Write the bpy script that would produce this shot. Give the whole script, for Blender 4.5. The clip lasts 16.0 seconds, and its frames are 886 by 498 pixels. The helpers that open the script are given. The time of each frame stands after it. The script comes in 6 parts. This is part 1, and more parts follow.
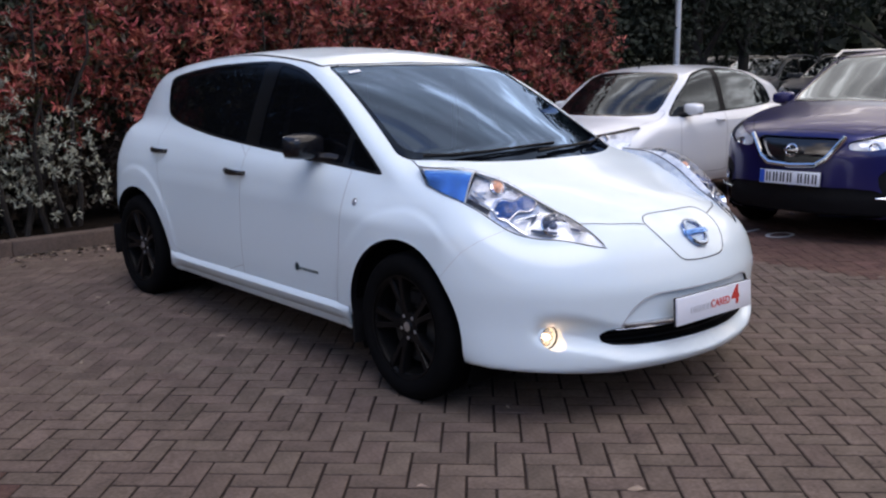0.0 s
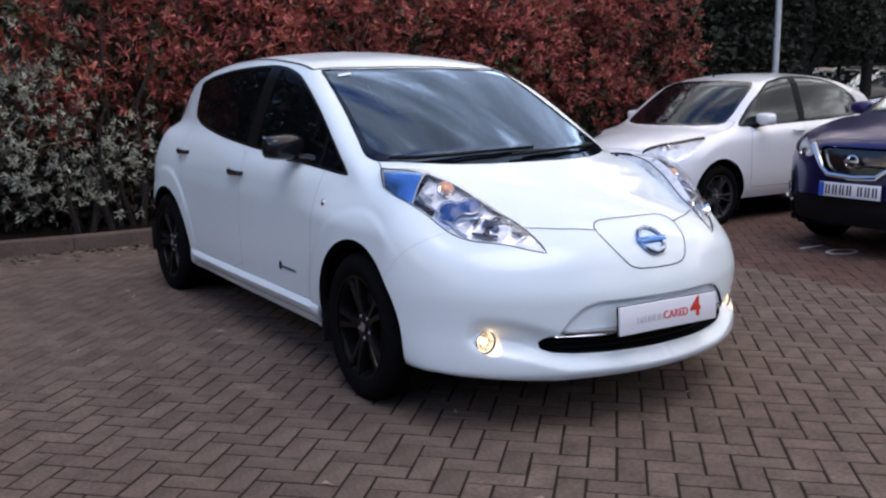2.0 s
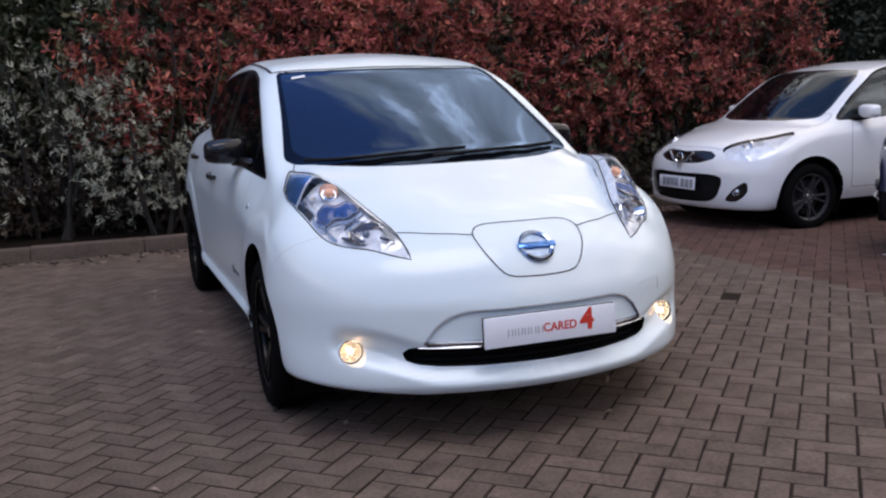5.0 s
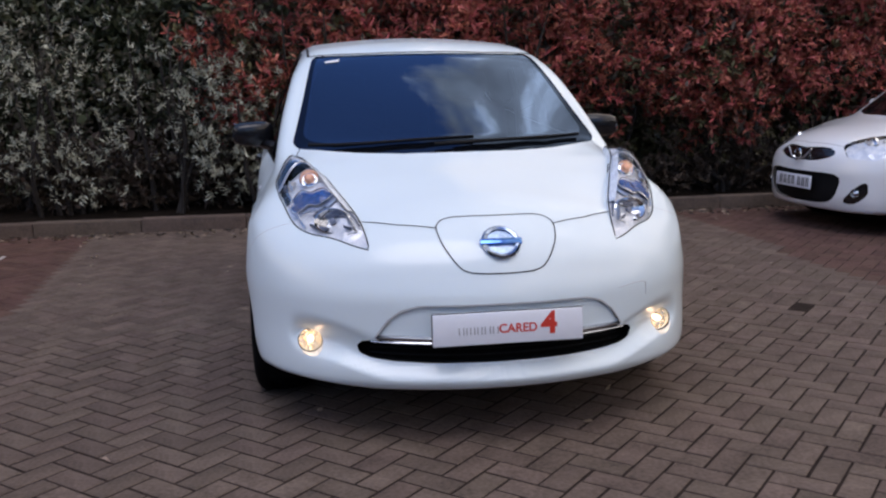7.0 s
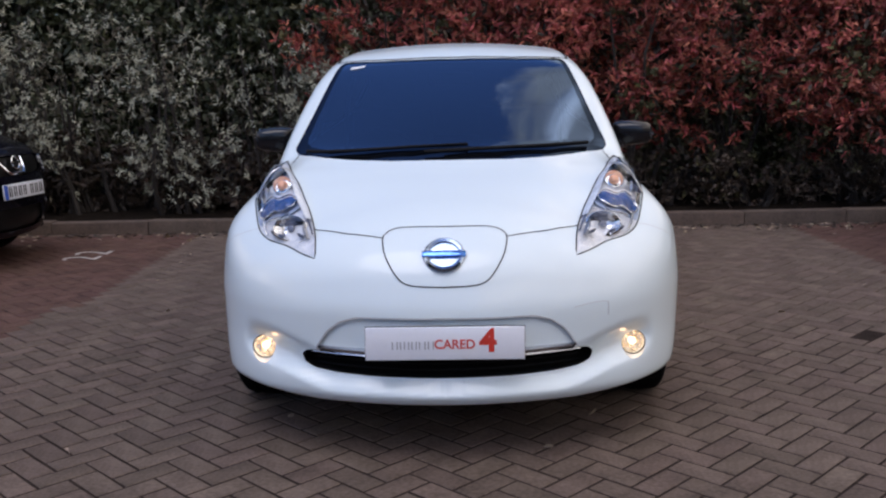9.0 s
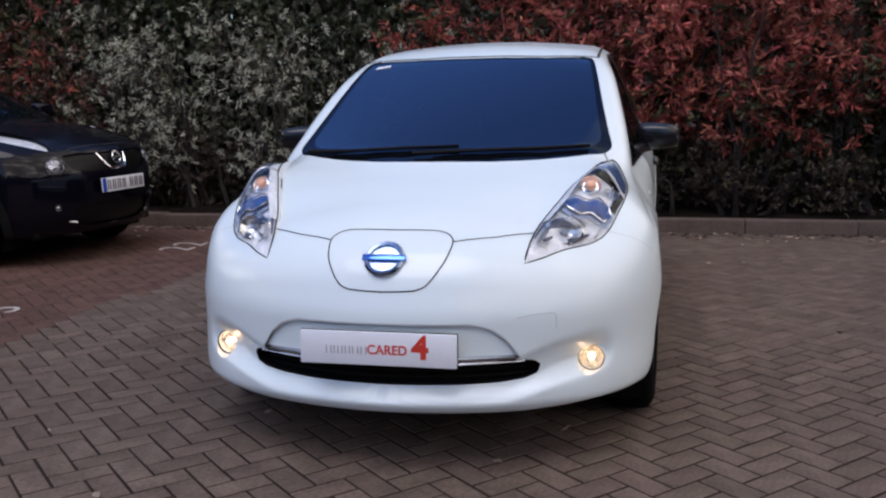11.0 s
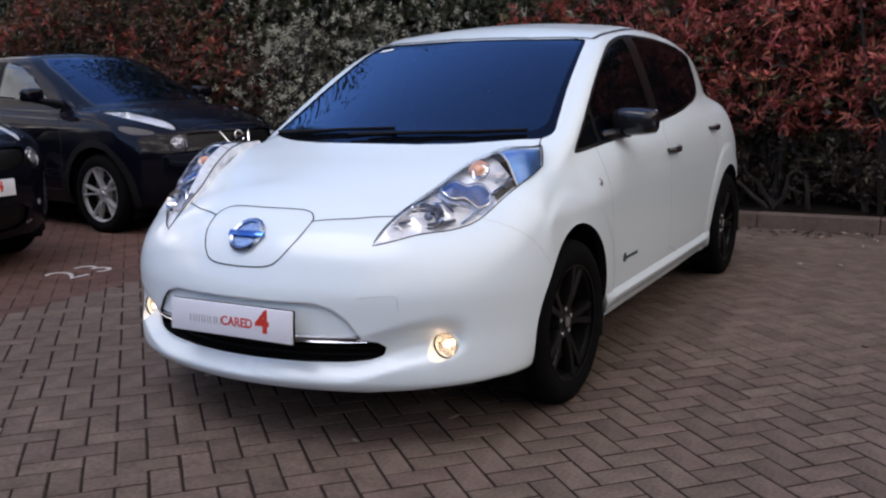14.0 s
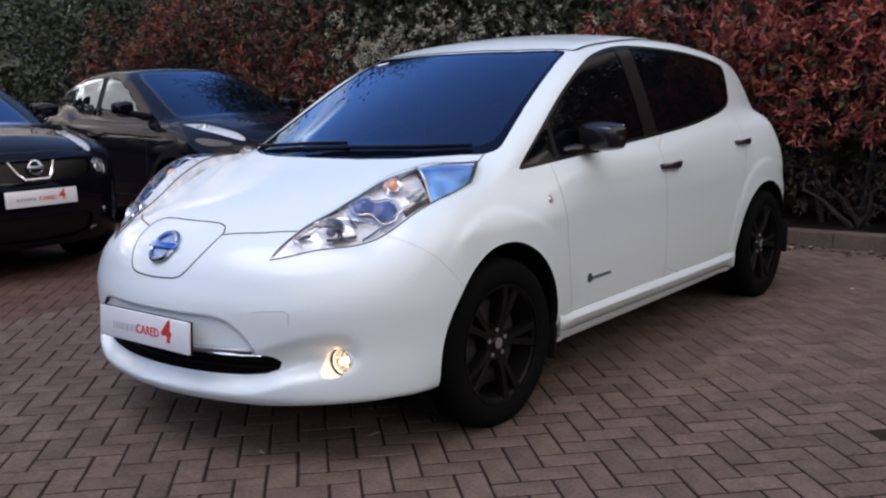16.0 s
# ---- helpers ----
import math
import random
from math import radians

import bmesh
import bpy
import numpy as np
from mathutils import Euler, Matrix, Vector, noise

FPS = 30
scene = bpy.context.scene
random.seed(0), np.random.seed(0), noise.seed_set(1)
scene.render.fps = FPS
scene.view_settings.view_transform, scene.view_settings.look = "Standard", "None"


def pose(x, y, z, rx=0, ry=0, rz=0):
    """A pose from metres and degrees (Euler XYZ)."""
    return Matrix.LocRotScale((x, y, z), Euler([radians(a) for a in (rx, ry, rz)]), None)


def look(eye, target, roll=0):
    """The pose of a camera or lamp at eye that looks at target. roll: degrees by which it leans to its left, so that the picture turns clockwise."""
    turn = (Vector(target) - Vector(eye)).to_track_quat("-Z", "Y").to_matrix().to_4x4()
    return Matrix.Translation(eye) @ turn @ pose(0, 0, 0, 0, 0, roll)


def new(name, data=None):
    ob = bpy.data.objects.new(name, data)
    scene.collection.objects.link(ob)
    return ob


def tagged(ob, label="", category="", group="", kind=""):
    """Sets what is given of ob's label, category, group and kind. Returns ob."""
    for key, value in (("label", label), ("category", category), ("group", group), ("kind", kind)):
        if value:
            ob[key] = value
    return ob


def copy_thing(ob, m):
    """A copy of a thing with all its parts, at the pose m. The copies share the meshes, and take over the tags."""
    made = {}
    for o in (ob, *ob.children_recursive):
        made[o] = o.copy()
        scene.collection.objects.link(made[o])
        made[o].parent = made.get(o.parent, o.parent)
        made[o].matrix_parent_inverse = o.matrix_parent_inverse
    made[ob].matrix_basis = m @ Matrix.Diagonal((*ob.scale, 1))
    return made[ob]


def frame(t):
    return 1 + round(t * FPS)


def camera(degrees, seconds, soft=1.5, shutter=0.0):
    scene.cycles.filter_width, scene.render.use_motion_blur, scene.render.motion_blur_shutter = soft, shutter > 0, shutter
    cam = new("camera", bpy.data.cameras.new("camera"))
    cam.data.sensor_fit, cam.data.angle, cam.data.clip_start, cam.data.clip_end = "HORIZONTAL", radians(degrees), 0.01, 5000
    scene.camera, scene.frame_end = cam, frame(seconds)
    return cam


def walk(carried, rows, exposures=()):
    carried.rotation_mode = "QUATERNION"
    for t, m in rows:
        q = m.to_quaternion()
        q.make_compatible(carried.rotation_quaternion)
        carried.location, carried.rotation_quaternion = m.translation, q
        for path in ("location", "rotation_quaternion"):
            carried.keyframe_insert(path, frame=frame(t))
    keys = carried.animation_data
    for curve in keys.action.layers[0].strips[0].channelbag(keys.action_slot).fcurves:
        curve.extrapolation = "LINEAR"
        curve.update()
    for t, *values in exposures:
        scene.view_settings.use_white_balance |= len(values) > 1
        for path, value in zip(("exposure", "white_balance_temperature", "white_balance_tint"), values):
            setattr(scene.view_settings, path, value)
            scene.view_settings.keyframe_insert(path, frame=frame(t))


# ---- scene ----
cam = camera(50.6, 16.0, 2.25)
EXPOSURES = [(0.0, 0.84, 6340, 17), (3.5, 0.80, 6340, 17), (7.0, 0.60, 6360, 17.5), (9.0, 0.62, 6360, 17.5), (12.5, 0.66, 6340, 17.5), (16.0, 0.70, 6320, 17.5)]
PATH = [
    (0, (-3.273, -4.271, 1.388), (-1.986, -2.785, 1.019), -0.5),
    (0.5, (-3.122, -4.331, 1.356), (-1.877, -2.804, 1.016), -0.8),
    (1, (-2.926, -4.385, 1.358), (-1.707, -2.837, 1.016), 0.2),
    (1.5, (-2.816, -4.512, 1.357), (-1.646, -2.927, 1.016), -0.4),
    (2, (-2.677, -4.708, 1.341), (-1.61, -3.052, 0.998), -0.3),
    (2.5, (-2.488, -4.756, 1.328), (-1.46, -3.072, 1.005), -0.6),
    (3, (-2.331, -4.791, 1.342), (-1.38, -3.066, 0.993), 0.6),
    (3.5, (-2.141, -4.919, 1.342), (-1.241, -3.168, 0.987), -0.5),
    (6, (-1.139, -5.135, 1.283), (-0.615, -3.233, 0.952), -0.8),
    (6.5, (-0.967, -5.149, 1.296), (-0.532, -3.228, 0.948), -0.2),
    (7, (-0.726, -5.22, 1.294), (-0.404, -3.278, 0.941), -1.0),
    (7.5, (-0.527, -5.214, 1.286), (-0.304, -3.259, 0.931), -1.6),
    (8, (-0.334, -5.121, 1.287), (-0.179, -3.158, 0.937), -0.8),
    (8.5, (-0.115, -5.167, 1.294), (-0.056, -3.201, 0.935), -1.4),
    (9, (0.107, -5.177, 1.289), (0.037, -3.207, 0.951), -1.2),
    (11.5, (1.089, -4.957, 1.277), (0.561, -3.057, 0.948), -1.3),
    (12, (1.339, -4.919, 1.259), (0.705, -3.05, 0.935), -1.3),
    (12.5, (1.527, -4.851, 1.248), (0.808, -3.016, 0.91), -0.6),
    (13, (1.663, -4.707, 1.253), (0.884, -2.897, 0.912), 0.3),
    (13.5, (1.89, -4.633, 1.255), (1.031, -2.859, 0.913), -0.4),
    (14, (2.121, -4.538, 1.246), (1.173, -2.813, 0.892), -1.0),
    (14.5, (2.28, -4.38, 1.244), (1.25, -2.704, 0.887), -1.5),
    (15, (2.453, -4.254, 1.253), (1.364, -2.612, 0.911), -1.4),
    (15.5, (2.708, -4.171, 1.261), (1.517, -2.595, 0.949), -0.9),
    (16, (2.823, -4.015, 1.249), (1.588, -2.477, 0.921), -1.3),
]
walk(cam, [(t, look(eye, target, roll)) for t, eye, target, roll in PATH], EXPOSURES)

# ---- daylight: a bright, broken-cloud sky with a veiled sun ----
SUN_EL, SUN_AZ = 66.0, 200.0
world = bpy.data.worlds.new("sky")
scene.world = world
world.use_nodes = True
wn, wl = world.node_tree.nodes, world.node_tree.links
wn.clear()
w_out, w_bg = wn.new("ShaderNodeOutputWorld"), wn.new("ShaderNodeBackground")
w_sky = wn.new("ShaderNodeTexSky")
w_sky.sky_type, w_sky.sun_disc = "NISHITA", False
w_sky.sun_elevation, w_sky.sun_rotation = radians(SUN_EL), radians(SUN_AZ)
w_sky.dust_density, w_sky.ozone_density = 0.5, 4.0
w_co, w_map = wn.new("ShaderNodeTexCoord"), wn.new("ShaderNodeMapping")
w_map.inputs["Scale"].default_value = (1.0, 1.0, 2.2)
w_map.inputs["Location"].default_value = (0.35, 0.1, 0.0)
w_noise, w_ramp = wn.new("ShaderNodeTexNoise"), wn.new("ShaderNodeValToRGB")
w_noise.inputs["Scale"].default_value, w_noise.inputs["Detail"].default_value = 2.3, 7.0
w_noise.inputs["Roughness"].default_value = 0.58
w_ramp.color_ramp.elements[0].position, w_ramp.color_ramp.elements[1].position = 0.62, 0.72
w_mix = wn.new("ShaderNodeMix")
w_mix.data_type = "RGBA"
w_thick, w_cloud = wn.new("ShaderNodeValToRGB"), wn.new("ShaderNodeMix")
w_thick.color_ramp.elements[0].position, w_thick.color_ramp.elements[1].position = 0.38, 0.62
w_cloud.data_type = "RGBA"
w_cloud.inputs["A"].default_value, w_cloud.inputs["B"].default_value = (7.6, 7.0, 6.2, 1), (3.7, 3.4, 3.05, 1)
wl.new(w_co.outputs["Generated"], w_map.inputs["Vector"])
wl.new(w_map.outputs[0], w_noise.inputs["Vector"])
w_sep, w_lean, w_off, w_abs, w_low = wn.new("ShaderNodeSeparateXYZ"), *(wn.new("ShaderNodeMath") for _ in range(4))
w_off.operation, w_abs.operation, w_low.operation, w_lean.operation = "ADD", "ABSOLUTE", "MULTIPLY_ADD", "ADD"
w_off.inputs[1].default_value, w_low.inputs[1].default_value, w_low.inputs[2].default_value = 0.30, 1.25, -0.476
wl.new(w_co.outputs["Generated"], w_sep.inputs[0])
wl.new(w_sep.outputs["X"], w_off.inputs[0])
wl.new(w_off.outputs[0], w_abs.inputs[0])
wl.new(w_abs.outputs[0], w_low.inputs[0])
wl.new(w_low.outputs[0], w_lean.inputs[0])
wl.new(w_noise.outputs["Fac"], w_lean.inputs[1])
wl.new(w_lean.outputs[0], w_ramp.inputs["Fac"])
wl.new(w_ramp.outputs["Color"], w_mix.inputs["Factor"])
w_bill = wn.new("ShaderNodeTexNoise")
w_bill.inputs["Scale"].default_value, w_bill.inputs["Detail"].default_value, w_bill.inputs["Roughness"].default_value = 4.2, 6.0, 0.55
wl.new(w_map.outputs[0], w_bill.inputs["Vector"])
wl.new(w_bill.outputs["Fac"], w_thick.inputs["Fac"])
wl.new(w_thick.outputs["Color"], w_cloud.inputs["Factor"])
w_rim, w_glint = wn.new("ShaderNodeMapRange"), wn.new("ShaderNodeMix")
w_glint.data_type = "RGBA"
w_rim.inputs["From Min"].default_value, w_rim.inputs["From Max"].default_value = 0.47, 0.36
w_glint.inputs["B"].default_value = (17.0, 16.0, 14.6, 1)
wl.new(w_bill.outputs["Fac"], w_rim.inputs["Value"])
wl.new(w_rim.outputs[0], w_glint.inputs["Factor"])
wl.new(w_cloud.outputs["Result"], w_glint.inputs["A"])
wl.new(w_glint.outputs["Result"], w_mix.inputs["B"])
wl.new(w_sky.outputs["Color"], w_mix.inputs["A"])
wl.new(w_mix.outputs["Result"], w_bg.inputs["Color"])
w_bg.inputs["Strength"].default_value = 0.12
wl.new(w_bg.outputs[0], w_out.inputs["Surface"])

sun = new("sun", bpy.data.lights.new("sun", "SUN"))
sun.data.energy, sun.data.angle, sun.data.color = 0.9, radians(42), (1.0, 0.96, 0.9)
sun.matrix_world = look((0, 0, 20), Vector((0, 0, 20)) - Vector((math.sin(radians(SUN_AZ)) * math.cos(radians(SUN_EL)),
                        math.cos(radians(SUN_AZ)) * math.cos(radians(SUN_EL)), math.sin(radians(SUN_EL)))))


# ---- materials ----
def mat(name, color, rough=0.5, metal=0.0, vary=0.0, scale=8.0, bump=0.0, bump_scale=60.0, coat=0.0, island=0.0, second=None, spec=0.5, objrand=0.0, coat_rough=0.03, facets=0.0):
    """A Principled material with noise at two scales, optional relief and per-piece variation."""
    m = bpy.data.materials.new(name)
    m.use_nodes = True
    n, l = m.node_tree.nodes, m.node_tree.links
    b = n["Principled BSDF"]
    b.inputs["Roughness"].default_value, b.inputs["Metallic"].default_value = rough, metal
    b.inputs["Coat Weight"].default_value, b.inputs["Coat Roughness"].default_value = coat, coat_rough
    b.inputs["Specular IOR Level"].default_value = spec
    b.inputs["Base Color"].default_value = (*color, 1)
    out = None
    co = n.new("ShaderNodeTexCoord")
    if vary or second:
        big, fine = n.new("ShaderNodeTexNoise"), n.new("ShaderNodeTexNoise")
        big.inputs["Scale"].default_value, big.inputs["Detail"].default_value = scale, 5
        fine.inputs["Scale"].default_value, fine.inputs["Detail"].default_value = scale * 9, 3
        add = n.new("ShaderNodeMath")
        add.operation = "ADD"
        for k in (big, fine):
            l.new(co.outputs["Object"], k.inputs["Vector"])
        l.new(big.outputs["Fac"], add.inputs[0]), l.new(fine.outputs["Fac"], add.inputs[1])
        ramp = n.new("ShaderNodeMapRange")
        ramp.inputs["From Min"].default_value, ramp.inputs["From Max"].default_value = 0.7, 1.3
        l.new(add.outputs[0], ramp.inputs["Value"])
        mix = n.new("ShaderNodeMix")
        mix.data_type = "RGBA"
        a = tuple(c * (1 - vary) for c in color)
        z = second if second else tuple(min(1, c * (1 + vary)) for c in color)
        mix.inputs["A"].default_value, mix.inputs["B"].default_value = (*a, 1), (*z, 1)
        l.new(ramp.outputs[0], mix.inputs["Factor"])
        out = mix.outputs["Result"]
    if island or objrand:
        src = n.new("ShaderNodeNewGeometry").outputs["Random Per Island"] if island else n.new("ShaderNodeObjectInfo").outputs["Random"]
        amount = island or objrand
        hsv, rng = n.new("ShaderNodeHueSaturation"), n.new("ShaderNodeMapRange")
        rng.inputs["To Min"].default_value, rng.inputs["To Max"].default_value = 1 - amount, 1 + amount
        l.new(src, rng.inputs["Value"]), l.new(rng.outputs[0], hsv.inputs["Value"])
        hue, mul = n.new("ShaderNodeMapRange"), n.new("ShaderNodeMath")
        mul.operation = "MULTIPLY"
        mul.inputs[1].default_value = 7.31
        frac = n.new("ShaderNodeMath")
        frac.operation = "FRACT"
        l.new(src, mul.inputs[0]), l.new(mul.outputs[0], frac.inputs[0]), l.new(frac.outputs[0], hue.inputs["Value"])
        hue.inputs["To Min"].default_value, hue.inputs["To Max"].default_value = 0.5 - amount * 0.05, 0.5 + amount * 0.05
        l.new(hue.outputs[0], hsv.inputs["Hue"])
        if out:
            l.new(out, hsv.inputs["Color"])
        else:
            hsv.inputs["Color"].default_value = (*color, 1)
        out = hsv.outputs["Color"]
    if out:
        l.new(out, b.inputs["Base Color"])
    if facets:
        vo, bp = n.new("ShaderNodeTexVoronoi"), n.new("ShaderNodeBump")
        vo.inputs["Scale"].default_value = facets
        l.new(co.outputs["Object"], vo.inputs["Vector"])
        bp.inputs["Strength"].default_value, bp.inputs["Distance"].default_value = 1.0, 0.02
        l.new(vo.outputs["Distance"], bp.inputs["Height"]), l.new(bp.outputs[0], b.inputs["Normal"])
    if bump:
        bn, bp = n.new("ShaderNodeTexNoise"), n.new("ShaderNodeBump")
        bn.inputs["Scale"].default_value, bn.inputs["Detail"].default_value = bump_scale, 6
        l.new(co.outputs["Object"], bn.inputs["Vector"])
        bp.inputs["Strength"].default_value, bp.inputs["Distance"].default_value = bump, 0.004
        l.new(bn.outputs["Fac"], bp.inputs["Height"]), l.new(bp.outputs[0], b.inputs["Normal"])
    return m


def glass_mat(name, tint, clear, rough=0.01, ior_gloss=1.0, gloss=(1.0, 1.0, 1.0)):
    """Tinted pane: a dark see-through film under a mirror-smooth coat."""
    m = bpy.data.materials.new(name)
    m.use_nodes = True
    n, l = m.node_tree.nodes, m.node_tree.links
    n.clear()
    o, mix, tr, df, gl, mix2 = (n.new(k) for k in ("ShaderNodeOutputMaterial", "ShaderNodeMixShader", "ShaderNodeBsdfTransparent",
                                                   "ShaderNodeBsdfDiffuse", "ShaderNodeBsdfGlossy", "ShaderNodeMixShader"))
    tr.inputs["Color"].default_value = (*tint, 1)
    df.inputs["Color"].default_value = (0.003, 0.0035, 0.005, 1)
    mix.inputs["Fac"].default_value = clear
    l.new(df.outputs[0], mix.inputs[1]), l.new(tr.outputs[0], mix.inputs[2])
    fr = n.new("ShaderNodeFresnel")
    fr.inputs["IOR"].default_value = 1.55
    mul = n.new("ShaderNodeMath")
    mul.operation, mul.use_clamp = "MULTIPLY", True
    mul.inputs[1].default_value = ior_gloss
    l.new(fr.outputs[0], mul.inputs[0])
    gl.inputs["Roughness"].default_value = rough
    gl.inputs["Color"].default_value = (*gloss, 1)
    l.new(mul.outputs[0], mix2.inputs["Fac"])
    l.new(mix.outputs[0], mix2.inputs[1]), l.new(gl.outputs[0], mix2.inputs[2])
    l.new(mix2.outputs[0], o.inputs["Surface"])
    return m


def glow_mat(name, color, strength):
    m = bpy.data.materials.new(name)
    m.use_nodes = True
    b = m.node_tree.nodes["Principled BSDF"]
    b.inputs["Base Color"].default_value = (*color, 1)
    b.inputs["Emission Color"].default_value = (*color, 1)
    b.inputs["Emission Strength"].default_value = strength
    return m


WHITE = mat("white_pearl_paint", (0.675, 0.765, 0.805), 0.42, vary=0.015, scale=300, coat=0.75, coat_rough=0.06, spec=0.35)
SOLID_WHITE = mat("white_solid_paint", (0.78, 0.79, 0.80), 0.3, vary=0.01, scale=300, coat=1.0, coat_rough=0.08)
NAVY = mat("deep_blue_metallic_paint", (0.009, 0.008, 0.085), 0.30, 0.35, vary=0.05, scale=500, coat=0.6)
BLACK_PAINT = mat("black_metallic_paint", (0.002, 0.002, 0.006), 0.5, 0.0, vary=0.2, scale=500, coat=0.55, coat_rough=0.02, spec=0.03)
BLACK_GLOSS = mat("gloss_black_plastic", (0.008, 0.008, 0.010), 0.12, coat=0.6, vary=0.1, scale=90)
RUBBER = mat("tyre_rubber", (0.0045, 0.0045, 0.005), 0.9, vary=0.25, scale=30, bump=0.2, bump_scale=200, spec=0.06)
TRIM = mat("black_trim_plastic", (0.009, 0.009, 0.010), 0.6, vary=0.2, scale=60, bump=0.1, bump_scale=400, spec=0.1)
DARK = mat("underbody_black", (0.006, 0.006, 0.006), 0.9, vary=0.3, scale=20, spec=0.05)
CABIN = mat("cabin_charcoal_cloth", (0.03, 0.03, 0.034), 0.85, vary=0.25, scale=40, bump=0.15, bump_scale=300)
RIM_BLACK = mat("gloss_black_alloy", (0.0045, 0.0045, 0.005), 0.35, 0.0, vary=0.15, scale=40, coat=0.08, spec=0.15)
ALLOY = mat("silver_alloy", (0.60, 0.61, 0.63), 0.34, 0.6, vary=0.08, scale=40)
CHROME = mat("bright_chrome", (0.75, 0.77, 0.80), 0.08, 1.0, vary=0.04, scale=50)
SATIN = mat("satin_silver", (0.55, 0.56, 0.58), 0.3, 0.9, vary=0.06, scale=60)
REFLECTOR = mat("lamp_reflector_bright", (0.80, 0.86, 0.96), 0.30, 0.30, vary=0.25, scale=26, facets=11, spec=0.4)
BLUE_MIRROR = mat("blue_lamp_mirror", (0.20, 0.43, 0.88), 0.14, 0.85, vary=0.25, scale=20)
AMBER = mat("amber_bulb_cover", (0.84, 0.42, 0.25), 0.3, vary=0.1, scale=80)
BADGE_RING = mat("dark_blue_badge_chrome", (0.30, 0.37, 0.50), 0.14, 1.0, vary=0.2, scale=60)
BADGE_SILVER = mat("blue_grey_badge_field", (0.38, 0.50, 0.70), 0.25, 0.8, vary=0.15, scale=40)
FOG_BOWL = mat("warm_fog_reflector", (0.84, 0.80, 0.73), 0.25, 0.8, vary=0.3, scale=90, facets=45)
MIRROR_BLACK = mat("dull_gloss_black_cap", (0.007, 0.007, 0.009), 0.25, coat=0.4, vary=0.1, scale=90, spec=0.3)
BLUE_CHROME = mat("blue_tinted_chrome", (0.11, 0.24, 0.58), 0.12, 1.0, vary=0.2, scale=40)
PLATE_WHITE = mat("plate_white_acrylic", (0.72, 0.74, 0.80), 0.25, vary=0.02, scale=60, coat=0.5)
PLATE_RED = mat("plate_red_print", (0.55, 0.045, 0.03), 0.3, vary=0.05, scale=60)
PLATE_GREY = mat("plate_grey_print", (0.30, 0.31, 0.33), 0.3, vary=0.05, scale=60)
PLATE_BLUE = mat("plate_blue_band", (0.02, 0.08, 0.45), 0.3, vary=0.05, scale=60)
PLATE_BLACK = mat("plate_black_print", (0.012, 0.012, 0.014), 0.35, vary=0.05, scale=60)
DISC = mat("brake_disc_steel", (0.05, 0.05, 0.052), 0.5, 0.6, vary=0.2, scale=30)
WINDSCREEN = glass_mat("windscreen_glass", (0.20, 0.24, 0.34), 0.4, gloss=(0.43, 0.64, 1.0), ior_gloss=1.75)
PRIVACY = glass_mat("privacy_glass", (0.10, 0.10, 0.12), 0.30, ior_gloss=0.32)
CLEAR_LENS = glass_mat("clear_lens", (0.97, 0.98, 1.0), 1.0, ior_gloss=0.45)
FRIT = glass_mat("windscreen_frit", (0.0, 0.0, 0.0), 0.0, gloss=(0.43, 0.64, 1.0), ior_gloss=0.6)
FOG_GLOW = glow_mat("fog_bulb_glow", (1.0, 0.74, 0.46), 2.4)
STICKER_GREEN = mat("badge_dark_print", (0.02, 0.05, 0.06), 0.4, vary=0.1, scale=80)
PAPER = mat("white_sticker", (0.75, 0.77, 0.8), 0.5, vary=0.03, scale=60)
RED_STICK = mat("red_sticker", (0.6, 0.06, 0.08), 0.5, vary=0.05, scale=60)
PAVER = mat("brown_block_paver", (0.112, 0.083, 0.067), 0.88, vary=0.34, scale=7, bump=0.8, bump_scale=220, island=0.15, spec=0.2)
PAVER_ONE = mat("brown_block_paver_piece", (0.112, 0.083, 0.067), 0.88, vary=0.34, scale=7, bump=0.8, bump_scale=220, objrand=0.15, spec=0.2)
PAVER_RED = mat("red_brown_block_paver", (0.090, 0.051, 0.041), 0.88, vary=0.34, scale=7, bump=0.8, bump_scale=220, island=0.15, spec=0.2)
JOINT = mat("sand_joint", (0.026, 0.019, 0.016), 0.95, vary=0.4, scale=14, bump=0.6, bump_scale=120, spec=0.05)
KERB = mat("weathered_kerb_concrete", (0.082, 0.058, 0.045), 0.9, vary=0.3, scale=7, bump=0.6, bump_scale=90, objrand=0.1)
SOIL = mat("dark_mulch_soil", (0.012, 0.009, 0.007), 0.95, vary=0.5, scale=12, bump=1.0, bump_scale=50, spec=0.04)
LINE_PAINT = mat("worn_white_paint", (0.42, 0.40, 0.38), 0.8, vary=0.35, scale=45)
BARK = mat("dark_bark", (0.022, 0.017, 0.014), 0.9, vary=0.35, scale=14, bump=0.8, bump_scale=60)
GALV = mat("galvanised_steel", (0.40, 0.41, 0.43), 0.45, 0.7, vary=0.12, scale=20)


def leaf_mat(name, a, b, rough=0.5):
    m = mat(name, a, rough, second=b, scale=1.6, island=0.35, spec=0.35)
    return m


